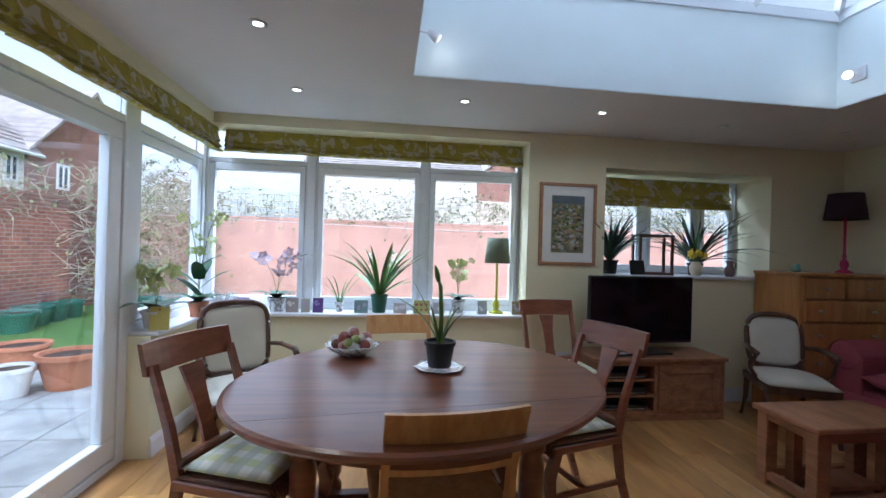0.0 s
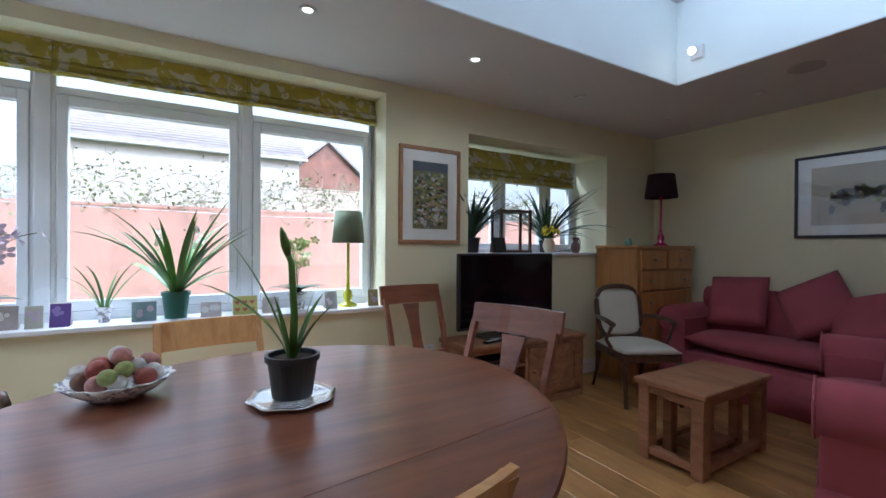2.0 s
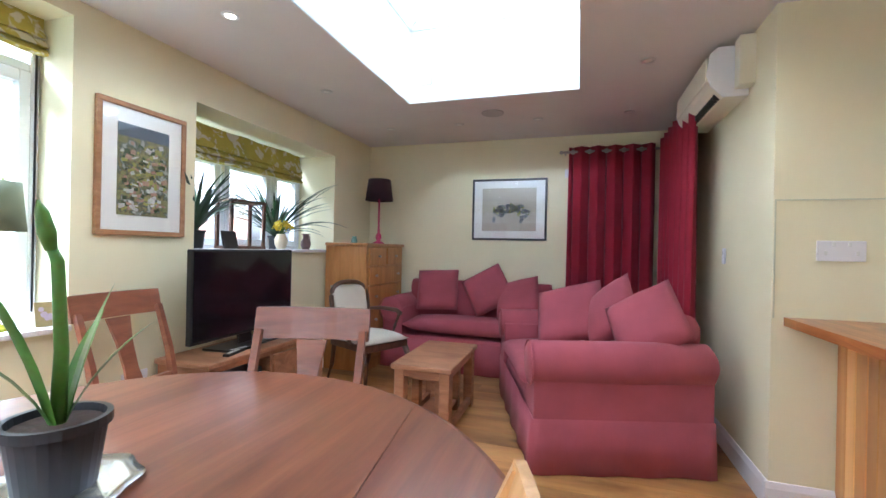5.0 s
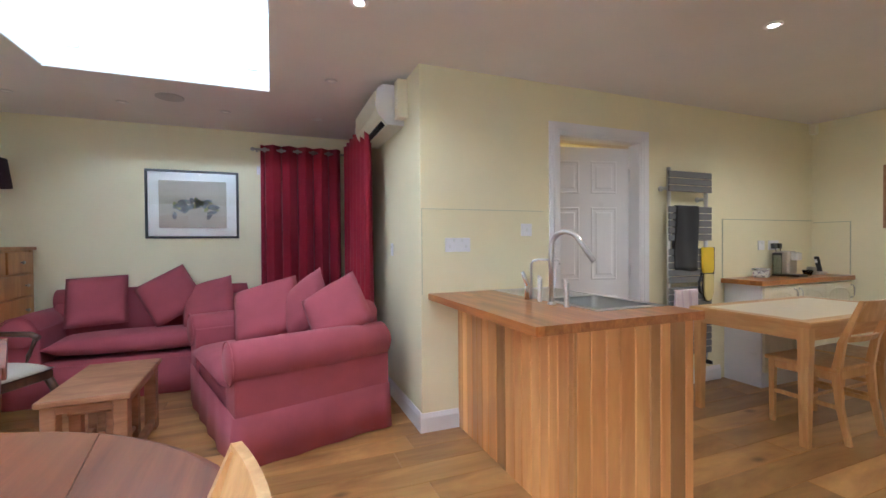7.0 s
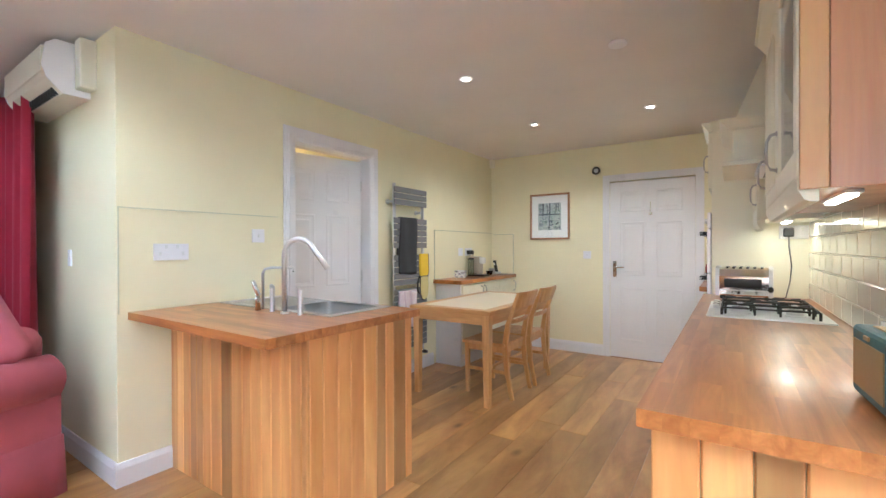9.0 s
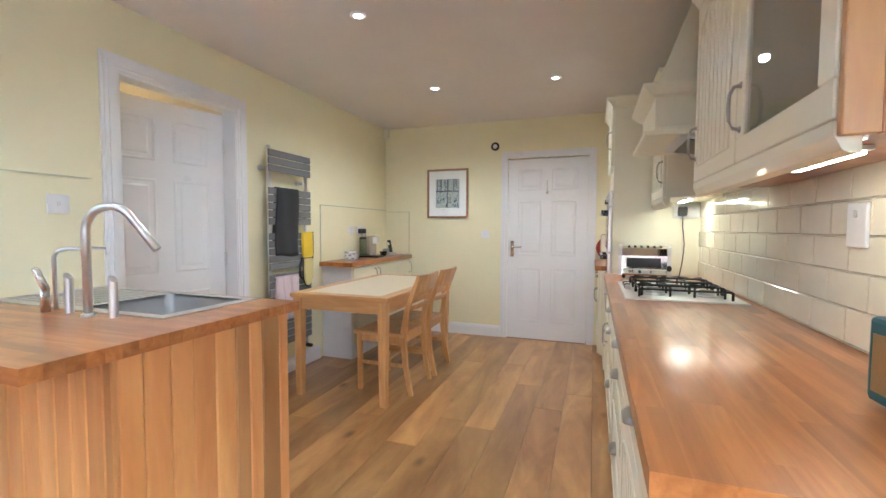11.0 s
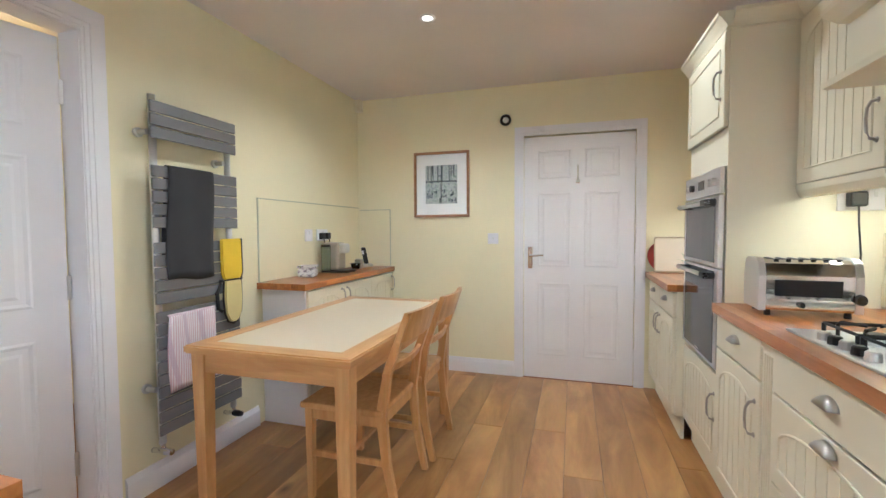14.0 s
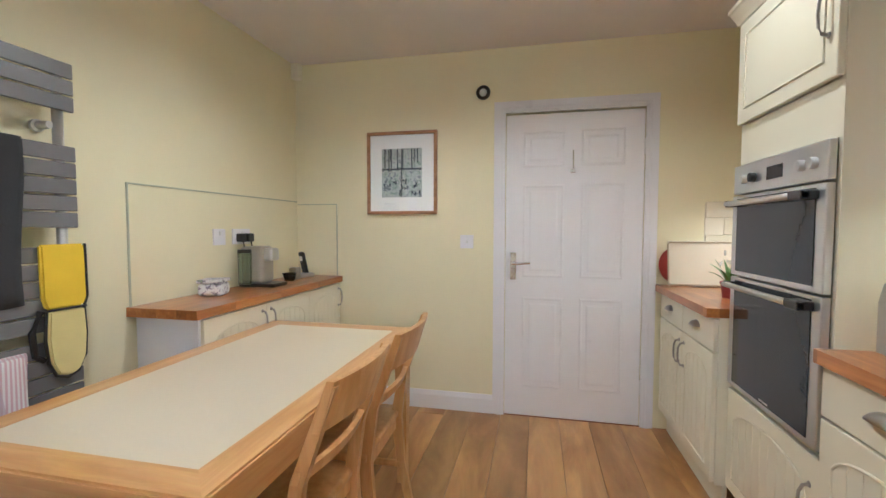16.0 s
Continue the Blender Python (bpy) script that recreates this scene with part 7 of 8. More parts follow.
part("plinth", boxes((-0.05, -0.03, TY0, TY1, 0, PL)), M_cream, tw)
bm = bmesh.new()
cprof = [(0, 2.085), (0.02, 2.085), (0.028, 2.10), (0.050, 2.13), (0.058, 2.135), (0.058, 2.15), (0, 2.15)]
prism(bm, [(x, z) for x, z in cprof], TY0 - 0.02, TY1 + 0.03, "y")
prism(bm, [(TY1 - TY1 + TY1 - 0.0 + a, z) for a, z in cprof], XR - 0.135, 0.0, "x")
part("cornice", bm, M_cream, tw, "moulded cornice")
ov = thing("double_oven", "built-in stainless steel double oven with dark glass doors", "oven", pose(0.140, 0, 0.012))
OY0, OY1 = TY0 + 0.012, TY1 - 0.010
part("fascia", boxes((0, 0.022, OY0, OY1, 1.375, 1.49), r=0.003), M_steel, ov)
for z0, z1 in ((1.045, 1.368), (0.585, 1.038)):
    dr = part("door", boxes((0, 0.024, OY0, OY1, z0, z1), r=0.003), M_steel, ov)
    part("glass", boxes((0.0235, 0.0265, OY0 + 0.045, OY1 - 0.045, z0 + 0.02, z1 - 0.012)), M_ovenglass, dr, "smoked glass")
    hbm = tube(bmesh.new(), [(0.06, OY0 + 0.03, z1 - 0.032), (0.06, OY1 - 0.03, z1 - 0.032)], 0.011, 10)
    part("handle", hbm, M_steel, dr, "steel bar handle", smooth=True)
    part("handle_end", boxes((0.024, 0.066, OY0 + 0.03, OY0 + 0.05, z1 - 0.045, z1 - 0.020), r=0.003), M_black, dr)
    part("handle_end", boxes((0.024, 0.072, OY1 - 0.10, OY1 - 0.03, z1 - 0.046, z1 - 0.018), r=0.003), M_black, dr)
part("display", boxes((0.022, 0.024, -2.74, -2.64, 1.41, 1.455)), M_gloss, ov)
for y in (-2.90, -2.83, -2.53, -2.47):
    part("knob", lathe(bmesh.new(), [(0.018, 0), (0.017, 0.018), (0.001, 0.020)], 16, pose(0.022, y, 1.43, 0, 90)), M_black if y == -2.83 else M_steel, ov, smooth=False)
part("makers_plate", boxes((0.0265, 0.0275, -2.73, -2.67, 0.612, 0.618)), M_steel, ov)

# low unit beyond the ovens
lu = thing("base_unit", "cream base unit with two drawers above arched doors", "kitchen unit", pose(0.195, 0, 0), "base units")
LY0, LY1 = YS + 0.02, TY0 - 0.002
part("body", boxes((XR - 0.195 + 0.002, -0.001, LY0, LY1, PL, 0.865)), M_cream, lu)
mid = (LY0 + LY1) / 2
drawer_front(lu, LY0 + 0.003, mid - 0.002, 0.715, 0.858)
drawer_front(lu, mid + 0.002, LY1 - 0.003, 0.715, 0.858)
arched_door(lu, LY0 + 0.003, mid - 0.002, PL + 0.01, 0.708, mid - 0.035, 0.60)
arched_door(lu, mid + 0.002, LY1 - 0.003, PL + 0.01, 0.708, mid + 0.035, 0.60)
part("plinth", boxes((-0.05, -0.032, LY0, LY1, 0, PL)), M_cream, lu)
wt = thing("worktop", "short stave worktop beside the end door", "worktop")
staves(wt, XR, 0.245, YS + 0.002, LY1 - 0.001, 0.865, 0.905, "y", 0.05, 12, 0.5)
# added fill light over the short worktop; no fitting or cupboard holds it
lamp("cabinet_lamp", "AREA", 1.0, pose(-0.2, -3.45, 1.36), WARM, size=0.25, size_y=0.3)

# ---- wall cupboards ----


def wall_unit(y0, y1, z0, z1, x1, doors, label, glass=False):
    e = thing("wall_cupboard", label, "cupboard", pose(x1, 0, 0), "wall cupboards")
    dep = x1 - XR - 0.002
    pieces("carcass_panel", [(-dep, 0, y0, y0 + 0.018, z0, z1), (-dep, 0, y1 - 0.018, y1, z0, z1), (-dep, 0, y0 + 0.018, y1 - 0.018, z0, z0 + 0.018), (-dep, 0, y0 + 0.018, y1 - 0.018, z1 - 0.018, z1),
                       (-dep, -dep + 0.01, y0 + 0.018, y1 - 0.018, z0 + 0.018, z1 - 0.018)], M_cream, e)
    n = len(doors)
    for i, (kind, hs) in enumerate(doors):
        a, b = y0 + (y1 - y0) * i / n + 0.002, y0 + (y1 - y0) * (i + 1) / n - 0.002
        hy = b - 0.035 if hs > 0 else a + 0.035
        if kind == "solid":
            arched_door(e, a, b, z0 + 0.002, z1 - 0.002, hy, z0 + 0.15, grooves=True)
        else:
            d = part("door", boxes((0, 0.02, a, b, z0 + 0.002, z0 + 0.07), (0, 0.02, a, b, z1 - 0.07, z1 - 0.002), (0, 0.02, a, a + 0.06, z0 + 0.07, z1 - 0.07), (0, 0.02, b - 0.06, b, z0 + 0.07, z1 - 0.07), r=0.003), M_cream, e)
            gl = part("glass", boxes((0.008, 0.012, a + 0.056, b - 0.056, z0 + 0.066, z1 - 0.066)), M_glass, d)
            bow_handle(d, hy, z0 + 0.15, 0.02)
    return e


UX = -0.130
wall_unit(-2.395, -1.865, 1.41, 2.085, UX, [("solid", 1)], "cream wall cupboard with an arched door beside the tower")
wall_unit(-1.06, -0.53, 1.41, 2.085, UX, [("solid", -1)], "cream wall cupboard with an arched door beside the hood")
wall_unit(-0.528, 0.0, 1.41, 2.085, UX, [("glass", -1)], "cream glazed wall cupboard at the end of the run")
vl = thing("light_pelmet", "cream moulded rail under the wall cupboards", "pelmet")
for y0, y1 in ((-2.395, -1.865), (-1.06, 0.0)):
    part("rail", prism(bmesh.new(), [(UX - 0.02, 1.409), (UX + 0.02, 1.409), (UX + 0.018, 1.385), (UX + 0.006, 1.36), (UX - 0.005, 1.355), (UX - 0.02, 1.355)], y0, y1, "y"), M_cream, vl)
    part("cornice", prism(bmesh.new(), [(UX + a, z) for a, z in cprof], y0 if y0 > -2 else y0 + 0.03, y1, "y"), M_cream, vl)
ep = tagged(thing("wall_cladding", "oak end cladding of the wall cupboards", "panel"), "", "", "", "structure")
part("board", boxes((UX - 0.035, UX + 0.016, 0.001, 0.020, 1.382, 2.40), r=0.002), wooden("pale edge board", (0.52, 0.28, 0.10), (0.68, 0.40, 0.17), (9, 9, 1.2), 0.4, 0.2, True, 0, 0.1), ep)
part("board", boxes((UX - 0.147, UX - 0.036, 0.001, 0.018, 1.382, 2.40), r=0.002), wooden("red oak board", (0.42, 0.19, 0.085), (0.54, 0.27, 0.13), (16, 16, 1.0), 0.4, 0.2, True, 0, 0.1), ep)
part("board", boxes((XR + 0.001, UX - 0.148, 0.001, 0.020, 1.382, 2.40), r=0.002), M_oakpanel, ep)
po = thing("paper_ornament", "small folded teal paper ornament hung on the oak cladding", "ornament", pose(UX - 0.185, 0.024, 1.635))
part("leaf", prism(bmesh.new(), [(0.045, 0.0), (-0.01, 0.022), (-0.075, 0.030), (-0.060, 0.006), (-0.02, -0.006)], 0.0, 0.003, "y"), plain("teal paper", (0.10, 0.42, 0.34), 0.7), po)
lo = tagged(thing("trim", "oak strip below the wall cupboards", "panel"), "", "", "", "structure")
part("board", boxes((XR + 0.014, UX - 0.022, -1.16, 0.0, 1.397, 1.409)), M_oakpanel, lo)
ul = thing("cupboard_light", "slim lit lamp under the glazed wall cupboard", "lamp", pose(-0.24, -0.35, 1.380))
part("case", boxes((-0.02, 0.02, -0.16, 0.16, 0.006, 0.016), r=0.002), M_white, ul)
part("tube_lamp", boxes((-0.012, 0.012, -0.145, 0.145, 0.0, 0.006)), M_strip, ul)
lamp("cupboard_beam", "AREA", 0.30, pose(-0.24, -0.35, 1.372), (1.0, 0.76, 0.5), size=0.28, size_y=0.05)
ul = thing("cupboard_light", "slim lit lamp under the wall cupboard by the tower", "lamp", pose(-0.27, -2.12, 1.396))
part("case", boxes((-0.02, 0.02, -0.16, 0.16, 0.006, 0.012)), M_white, ul)
part("tube_lamp", boxes((-0.012, 0.012, -0.145, 0.145, 0.0, 0.006)), M_strip, ul)
lamp("cupboard_beam", "AREA", 0.55, pose(-0.27, -2.12, 1.385), (1.0, 0.86, 0.55), size=0.28, size_y=0.05)

# cooker hood
hd = thing("cooker_hood", "cream chimney cooker hood with a moulded shelf", "cooker hood")
HYa, HYb = -1.86, -1.25
bm = bmesh.new()
secs = [((XR, 0.052, HYa, HYb), 1.650), ((XR, 0.055, HYa, HYb), 1.668), ((XR, 0.015, HYa + 0.03, HYb - 0.03), 1.676), ((XR, 0.008, HYa + 0.035, HYb - 0.035), 1.69), ((XR, 0.008, HYa + 0.035, HYb - 0.035), 1.825),
        ((XR, 0.028, HYa + 0.02, HYb - 0.02), 1.835), ((XR, 0.060, HYa + 0.0, HYb - 0.0), 1.868), ((XR, 0.064, HYa, HYb), 1.882), ((XR, 0.0, HYa + 0.06, HYb - 0.06), 1.886), ((XR, -0.20, HYa + 0.16, HYb - 0.16), 2.41)]
rings = []
for (x0, x1, y0, y1), z in secs:
    rings.append([bm.verts.new(p) for p in ((x0, y0, z), (x1, y0, z), (x1, y1, z), (x0, y1, z))])
for a, b in zip(rings, rings[1:]):
    for i in range(4):
        bm.faces.new((a[i], a[(i + 1) % 4], b[(i + 1) % 4], b[i]))
bm.faces.new(rings[-1])
bm.faces.new(rings[0][::-1])
part("canopy", bm, M_cream, hd)
part("filter", prism(bmesh.new(), [(-0.40, 1.648), (-0.09, 1.648), (-0.10, 1.640), (-0.38, 1.600)], HYa + 0.16, HYb - 0.03, "y"), M_steel, hd, "steel extractor with a sloping face")
part("filter_mesh", prism(bmesh.new(), [(-0.37, 1.6005), (-0.13, 1.635), (-0.13, 1.631), (-0.37, 1.5965)], HYa + 0.20, HYb - 0.06, "y"), M_ovenglass, hd)
part("back_panel", boxes((XR + 0.014, XR + 0.030, HYa + 0.001, -1.062, 1.425, 1.648)), M_cream, hd, "cream board on the wall below the canopy")

# worktop things
to = thing("toaster", "polished steel six-slot toaster with black knobs", "toaster", pose(-0.055, -2.21, 0.905, 0, 0, -4) @ Matrix.Diagonal((0.80, 0.85, 1.0, 1.0)))
bm = prism(bmesh.new(), [(-0.10, 0.022), (0.10, 0.022), (0.104, 0.03), (0.104, 0.15), (0.085, 0.195), (0.06, 0.208), (-0.06, 0.208), (-0.085, 0.195), (-0.104, 0.15), (-0.104, 0.03)], -0.165, 0.165, "x")
part("body", bm, M_chrome, to)
for s in (-1, 1):
    e_ = prism(bmesh.new(), [(-0.107, 0.020), (0.107, 0.020), (0.109, 0.15), (0.088, 0.20), (0.06, 0.214), (-0.06, 0.214), (-0.088, 0.20), (-0.109, 0.15)], 0.0, 0.028, "x")
    part("end_cap", e_, M_steel, to, m=pose(-0.193 if s < 0 else 0.165, 0, 0))
part("slots", boxes(*[(-0.13 + i * 0.047, -0.112 + i * 0.047, -0.07, 0.07, 0.207, 0.211) for i in range(6)]), M_black, to)
part("window", boxes((-0.12, 0.13, 0.1035, 0.1065, 0.075, 0.135)), M_ovenglass, to, "dark reflecting front panel")
part("rail", boxes((-0.16, 0.16, 0.1035, 0.110, 0.055, 0.063), r=0.002), M_steel, to)
part("knob", lathe(bmesh.new(), [(0.020, 0), (0.018, 0.022), (0.001, 0.024)], 16, pose(-0.178, 0.108, 0.072, -90)), M_black, to)
part("knob", lathe(bmesh.new(), [(0.012, 0), (0.010, 0.02), (0.001, 0.022)], 14, pose(0.03, 0.106, 0.045, -90)), M_black, to)
for sx in (-0.15, 0.15):
    for sy in (-0.08, 0.08):
        part("foot", lathe(bmesh.new(), [(0.014, 0), (0.012, 0.024), (0.001, 0.024)], 10, pose(sx, sy, 0)), M_black, to)
pk = thing("power_plug", "black plug and cable in the tiled corner socket", "plug", pose(-0.30, -2.382, 1.345))
bm = boxes((-0.028, 0.028, -0.0, 0.045, -0.03, 0.03), r=0.008, seg=2)
tube(bm, [(0, 0.035, -0.02), (0, 0.04, -0.10), (-0.015, 0.03, -0.22), (-0.005, 0.04, -0.33), (0.02, 0.09, -0.43), (0.06, 0.14, -0.434)], 0.0035, 6)
part("plug", bm, M_black, pk)
plate("double_socket", pose(-0.33, -2.40, 1.345, 0, 0, 90), 0.155, 0.09, "white double socket on the side of the tower", ((0.045, 0.02),))
plate("double_socket", pose(XR + 0.012, -0.55, 1.24), 0.09, 0.12, "white wall socket on the tiles", ((0, 0.03),))
rd = thing("radio", "teal leather table radio with a brass grille", "radio", pose(-0.285, 0.01, 0.905, 0, 0, 3))
part("case", boxes((-0.055, 0.055, -0.125, 0.115, 0.008, 0.165), r=0.010, seg=2), M_teal, rd)
part("grille", boxes((0.0545, 0.0575, -0.105, 0.085, 0.03, 0.135)), M_gold, rd, "brass mesh grille")
part("trim", boxes((0.0545, 0.059, -0.03, 0.0, 0.143, 0.152)), M_gold, rd, "small brass badge")
part("top_plate", boxes((-0.035, 0.03, -0.08, 0.08, 0.165, 0.168)), M_gold, rd)
for y in (-0.085, 0.06):
    part("knob", lathe(bmesh.new(), [(0.016, 0), (0.016, 0.012), (0.001, 0.013)], 16, pose(0.0, y, 0.165)), M_china, rd, "cream dial knob")
part("strap", tube(bmesh.new(), [(0.0, 0.118, 0.12), (0.0, 0.135, 0.15), (-0.01, 0.13, 0.20)], [0.010, 0.010, 0.008], 6), M_teal, rd)
part("strap_stud", lathe(bmesh.new(), [(0.018, 0), (0.016, 0.004), (0.001, 0.005)], 16, pose(0.004, 0.122, 0.115, -90)), plain("lime stud", (0.45, 0.52, 0.12), 0.4), rd)
part("stitching", boxes((0.0558, 0.0565, 0.100, 0.101, 0.02, 0.155)), M_mount, rd)
ss = thing("smart_speaker", "round white smart speaker on the worktop", "speaker", pose(-0.275, 0.222, 0.905))
part("body", lathe(bmesh.new(), [(0.03, 0), (0.047, 0.008), (0.052, 0.02), (0.047, 0.034), (0.03, 0.041), (0.001, 0.043)], 28), plain("pale fabric", (0.62, 0.66, 0.72), 0.9, bump=0.4, bscale=300), ss, smooth=True)
pg = thing("power_plug", "black adaptor and cable on the tiles behind the radio", "plug", pose(XR + 0.014, -0.06, 1.17))
bm = boxes((0, 0.045, -0.03, 0.03, -0.03, 0.035), r=0.006, seg=2)
tube(bm, [(0.03, 0, -0.03), (0.035, 0.0, -0.06), (0.02, -0.02, -0.11), (0.05, -0.03, -0.16)], 0.0035, 6)
part("plug", bm, M_black, pg)
ty = thing("tray", "cream tray with small flowers leaning on the wall", "tray", pose(0.04, YS + 0.075, 0.906, 8))
part("tray", boxes((-0.20, 0.15, -0.012, 0.0, 0.0, 0.27), r=0.005), plain("tray enamel", (0.74, 0.66, 0.52), 0.35, coat=0.3), ty)
part("rim", tube(bmesh.new(), [(-0.19, 0.004, 0.01), (0.14, 0.004, 0.01), (0.15, 0.004, 0.02), (0.15, 0.004, 0.25), (0.14, 0.004, 0.262), (-0.19, 0.004, 0.262)], 0.005, 6), plain("tray edge", (0.50, 0.40, 0.26), 0.4), ty)
rp = thing("red_dish", "round red plate leaning behind the tray", "plate", pose(0.115, YS + 0.03, 0.906, 6))
part("dish", lathe(bmesh.new(), [(0.001, 0), (0.10, 0.0), (0.12, 0.012), (0.001, 0.006)], 30, pose(0, 0, 0.12, -90)), plain("red enamel", (0.40, 0.06, 0.05), 0.3), rp, smooth=True)
e = potted("small_plant", "small leafy plant in a striped red pot on the worktop", pose(0.02, -3.35, 0.905), 0.045, 0.035, 0.08, plain("red striped pot", (0.30, 0.05, 0.05), 0.5))
leaves(e, 12, 0.07, 0.16, 0.018, 30, 60, 41)
for i in range(6):
    bm = bmesh.new()
    petals(bm, (0.05 * math.cos(i), 0.05 * math.sin(i), 0.17 + 0.01 * i), 0.016, 5, random.Random(i))
    part("flower", bm, M_petalw, e)

# ---- shelf unit with the coffee things ----
su = thing("shelf_unit", "narrow white base unit with arched doors and a stave top", "kitchen unit", pose(2.36, 0, 0, 0, 0, 180))
part("body", boxes((-(XK - 2.36) + 0.002, 0.0, 2.52, -YS - 0.002, 0.0, 0.865)), M_white, su)
for i, (a, b) in enumerate(((2.53, 2.96), (2.962, 3.39), (3.392, 3.82))):
    arched_door(su, a, b, 0.13, 0.855, (b - 0.035, a + 0.035, b - 0.035)[i], 0.76)
sw = thing("worktop", "narrow stave worktop on the shelf unit", "worktop")
staves(sw, 2.325, XK - 0.001, YS + 0.001, -2.475, 0.865, 0.905, "y", 0.05, 21, 0.35)
tn = thing("food_tin", "small white tin printed with flowers", "tin", pose(2.57, -2.86, 0.905, 0, 0, 20))
part("body", boxes((-0.06, 0.06, -0.06, 0.06, 0, 0.065), r=0.02, seg=4), M_cchina, tn)
part("lid", boxes((-0.063, 0.063, -0.063, 0.063, 0.065, 0.083), r=0.008, seg=2), M_cchina, tn)
cm = thing("coffee_machine", "slim champagne coloured capsule coffee machine with a water tank", "coffee machine", pose(2.56, -3.22, 0.905, 0, 0, 180))
part("body", boxes((-0.10, 0.05, -0.055, 0.075, 0.02, 0.235), r=0.025, seg=3), plain("champagne plastic", (0.42, 0.38, 0.32), 0.3, 0.4), cm)
part("head", boxes((0.02, 0.10, -0.03, 0.05, 0.15, 0.225), r=0.015, seg=2), M_steel, cm)
part("water_tank", lathe(bmesh.new(), [(0.035, 0.02), (0.037, 0.20), (0.033, 0.20), (0.031, 0.025)], 18, pose(-0.03, -0.095, 0)), M_smoke, cm)
part("tank_lid", lathe(bmesh.new(), [(0.038, 0.20), (0.036, 0.22), (0.001, 0.222)], 18, pose(-0.03, -0.095, 0)), M_black, cm)
part("drip_tray", boxes((-0.10, 0.13, -0.06, 0.08, 0.0, 0.02), r=0.004), M_black, cm)
gj = thing("small_dish", "small clear dish beside the coffee machine", "dish", pose(2.53, -3.48, 0.905))
part("dish", lathe(bmesh.new(), [(0.001, 0), (0.03, 0), (0.045, 0.05), (0.042, 0.05), (0.027, 0.006), (0.001, 0.005)], 18), M_smoke, gj, smooth=True)
bc_ = thing("battery_charger", "grey upright charger beside the telephone", "charger", pose(2.54, -3.56, 0.905))
part("body", boxes((-0.03, 0.03, -0.03, 0.03, 0, 0.08), r=0.010, seg=2), M_pewter, bc_)
tp = thing("telephone", "black cordless telephone in its silver cradle", "telephone", pose(2.55, -3.70, 0.905, 0, 0, 160))
part("cradle", boxes((-0.05, 0.05, -0.05, 0.05, 0, 0.03), r=0.012, seg=2), M_steel, tp)
part("handset", boxes((-0.022, 0.022, -0.012, 0.014, 0.0, 0.16), r=0.009, seg=2), M_black, tp, m=pose(0, 0.01, 0.02, 14))
part("screen", boxes((-0.014, 0.014, -0.0135, -0.0125, 0.10, 0.135)), M_mount, tp, m=pose(0, 0.01, 0.02, 14))

# ---- towel radiator ----
rt = thing("towel_radiator", "tall grey flat-bar towel radiator with chrome valves", "radiator", pose(2.592, -1.715, 0.02, 0, 0, -90))
# local x runs along -y of the room; local y points to the wall
RW = 0.50
part("upright", tube(bmesh.new(), [(0.03, 0.012, 0.22), (0.03, 0.012, 1.83)], 0.016, 14), M_steel, rt, smooth=True)
part("upright", tube(bmesh.new(), [(RW - 0.035, 0.012, 0.22), (RW - 0.035, 0.012, 1.80)], 0.016, 14), M_steel, rt, smooth=True)
z = 1.80
groups = (3, 5, 5, 4, 6)
for gi, n in enumerate(groups):
    for k in range(n):
        part("bar", boxes((0.0, RW, -0.018, -0.006, z - 0.052, z), r=0.003), M_grey, rt)
        z -= 0.058
    z -= (0.115, 0.06, 0.03, 0.0, 0.0)[gi]
    if z < 0.28:
        break
for x, zz in ((-0.012, 1.66), (-0.012, 0.48), (RW - 0.08, 1.58), (RW - 0.05, 0.5)):
    part("bracket", lathe(bmesh.new(), [(0.013, 0.0), (0.013, 0.05), (0.022, 0.052), (0.022, 0.066)], 14, pose(x + 0.02, 0.012, zz, -90)), M_steel, rt, smooth=False)
for x in (0.03, RW - 0.035):
    part("valve", tube(bmesh.new(), [(x, 0.012, 0.22), (x, 0.012, 0.185), (x, 0.05, 0.18), (x, 0.075, 0.18)], [0.012, 0.014, 0.012, 0.012], 12), M_chrome, rt, "chrome valve", smooth=True)
    part("valve_cap", lathe(bmesh.new(), [(0.016, 0), (0.018, 0.02), (0.014, 0.055), (0.001, 0.058)], 14, pose(x, 0.012, 0.185, 90)), M_chrome if x < 0.1 else M_black, rt, "valve cap")


def hung(name, label, cat, x0, x1, ztop, zfront, zback, mat, seed, fold=0.004, kind=""):
    """Cloth draped over a bar of the radiator."""
    e = thing(name, label, cat, pose(2.592, -1.715, 0.02, 0, 0, -90))
    bm = bmesh.new()
    rng = random.Random(seed)
    prof = [(-0.030, zfront + (ztop - zfront) * f) for f in [i / 12 for i in range(13)]] + [(-0.026, ztop + 0.010), (-0.012, ztop + 0.014), (0.002, ztop + 0.008)] + [(0.004, ztop - (ztop - zback) * f) for f in [i / 6 for i in range(1, 7)]]
    rows = []
    n = 14
    for i in range(n + 1):
        f = i / n
        x = x0 + (x1 - x0) * f
        rows.append([bm.verts.new((x + 0.010 * math.sin(z * 9 + seed), y + fold * math.sin(f * 9 + z * 6 + seed) * (1 if j < 13 else 0.2), z + (0.008 * math.sin(f * 5 + seed) if j == 0 else 0))) for j, (y, z) in enumerate(prof)])
    for a, b in zip(rows, rows[1:]):
        for k in range(len(prof) - 1):
            bm.faces.new((a[k], b[k], b[k + 1], a[k + 1]))
    o = part("cloth", bm, mat, e, smooth=True)
    o.modifiers.new("cloth", "SOLIDIFY").thickness = 0.005
    return e


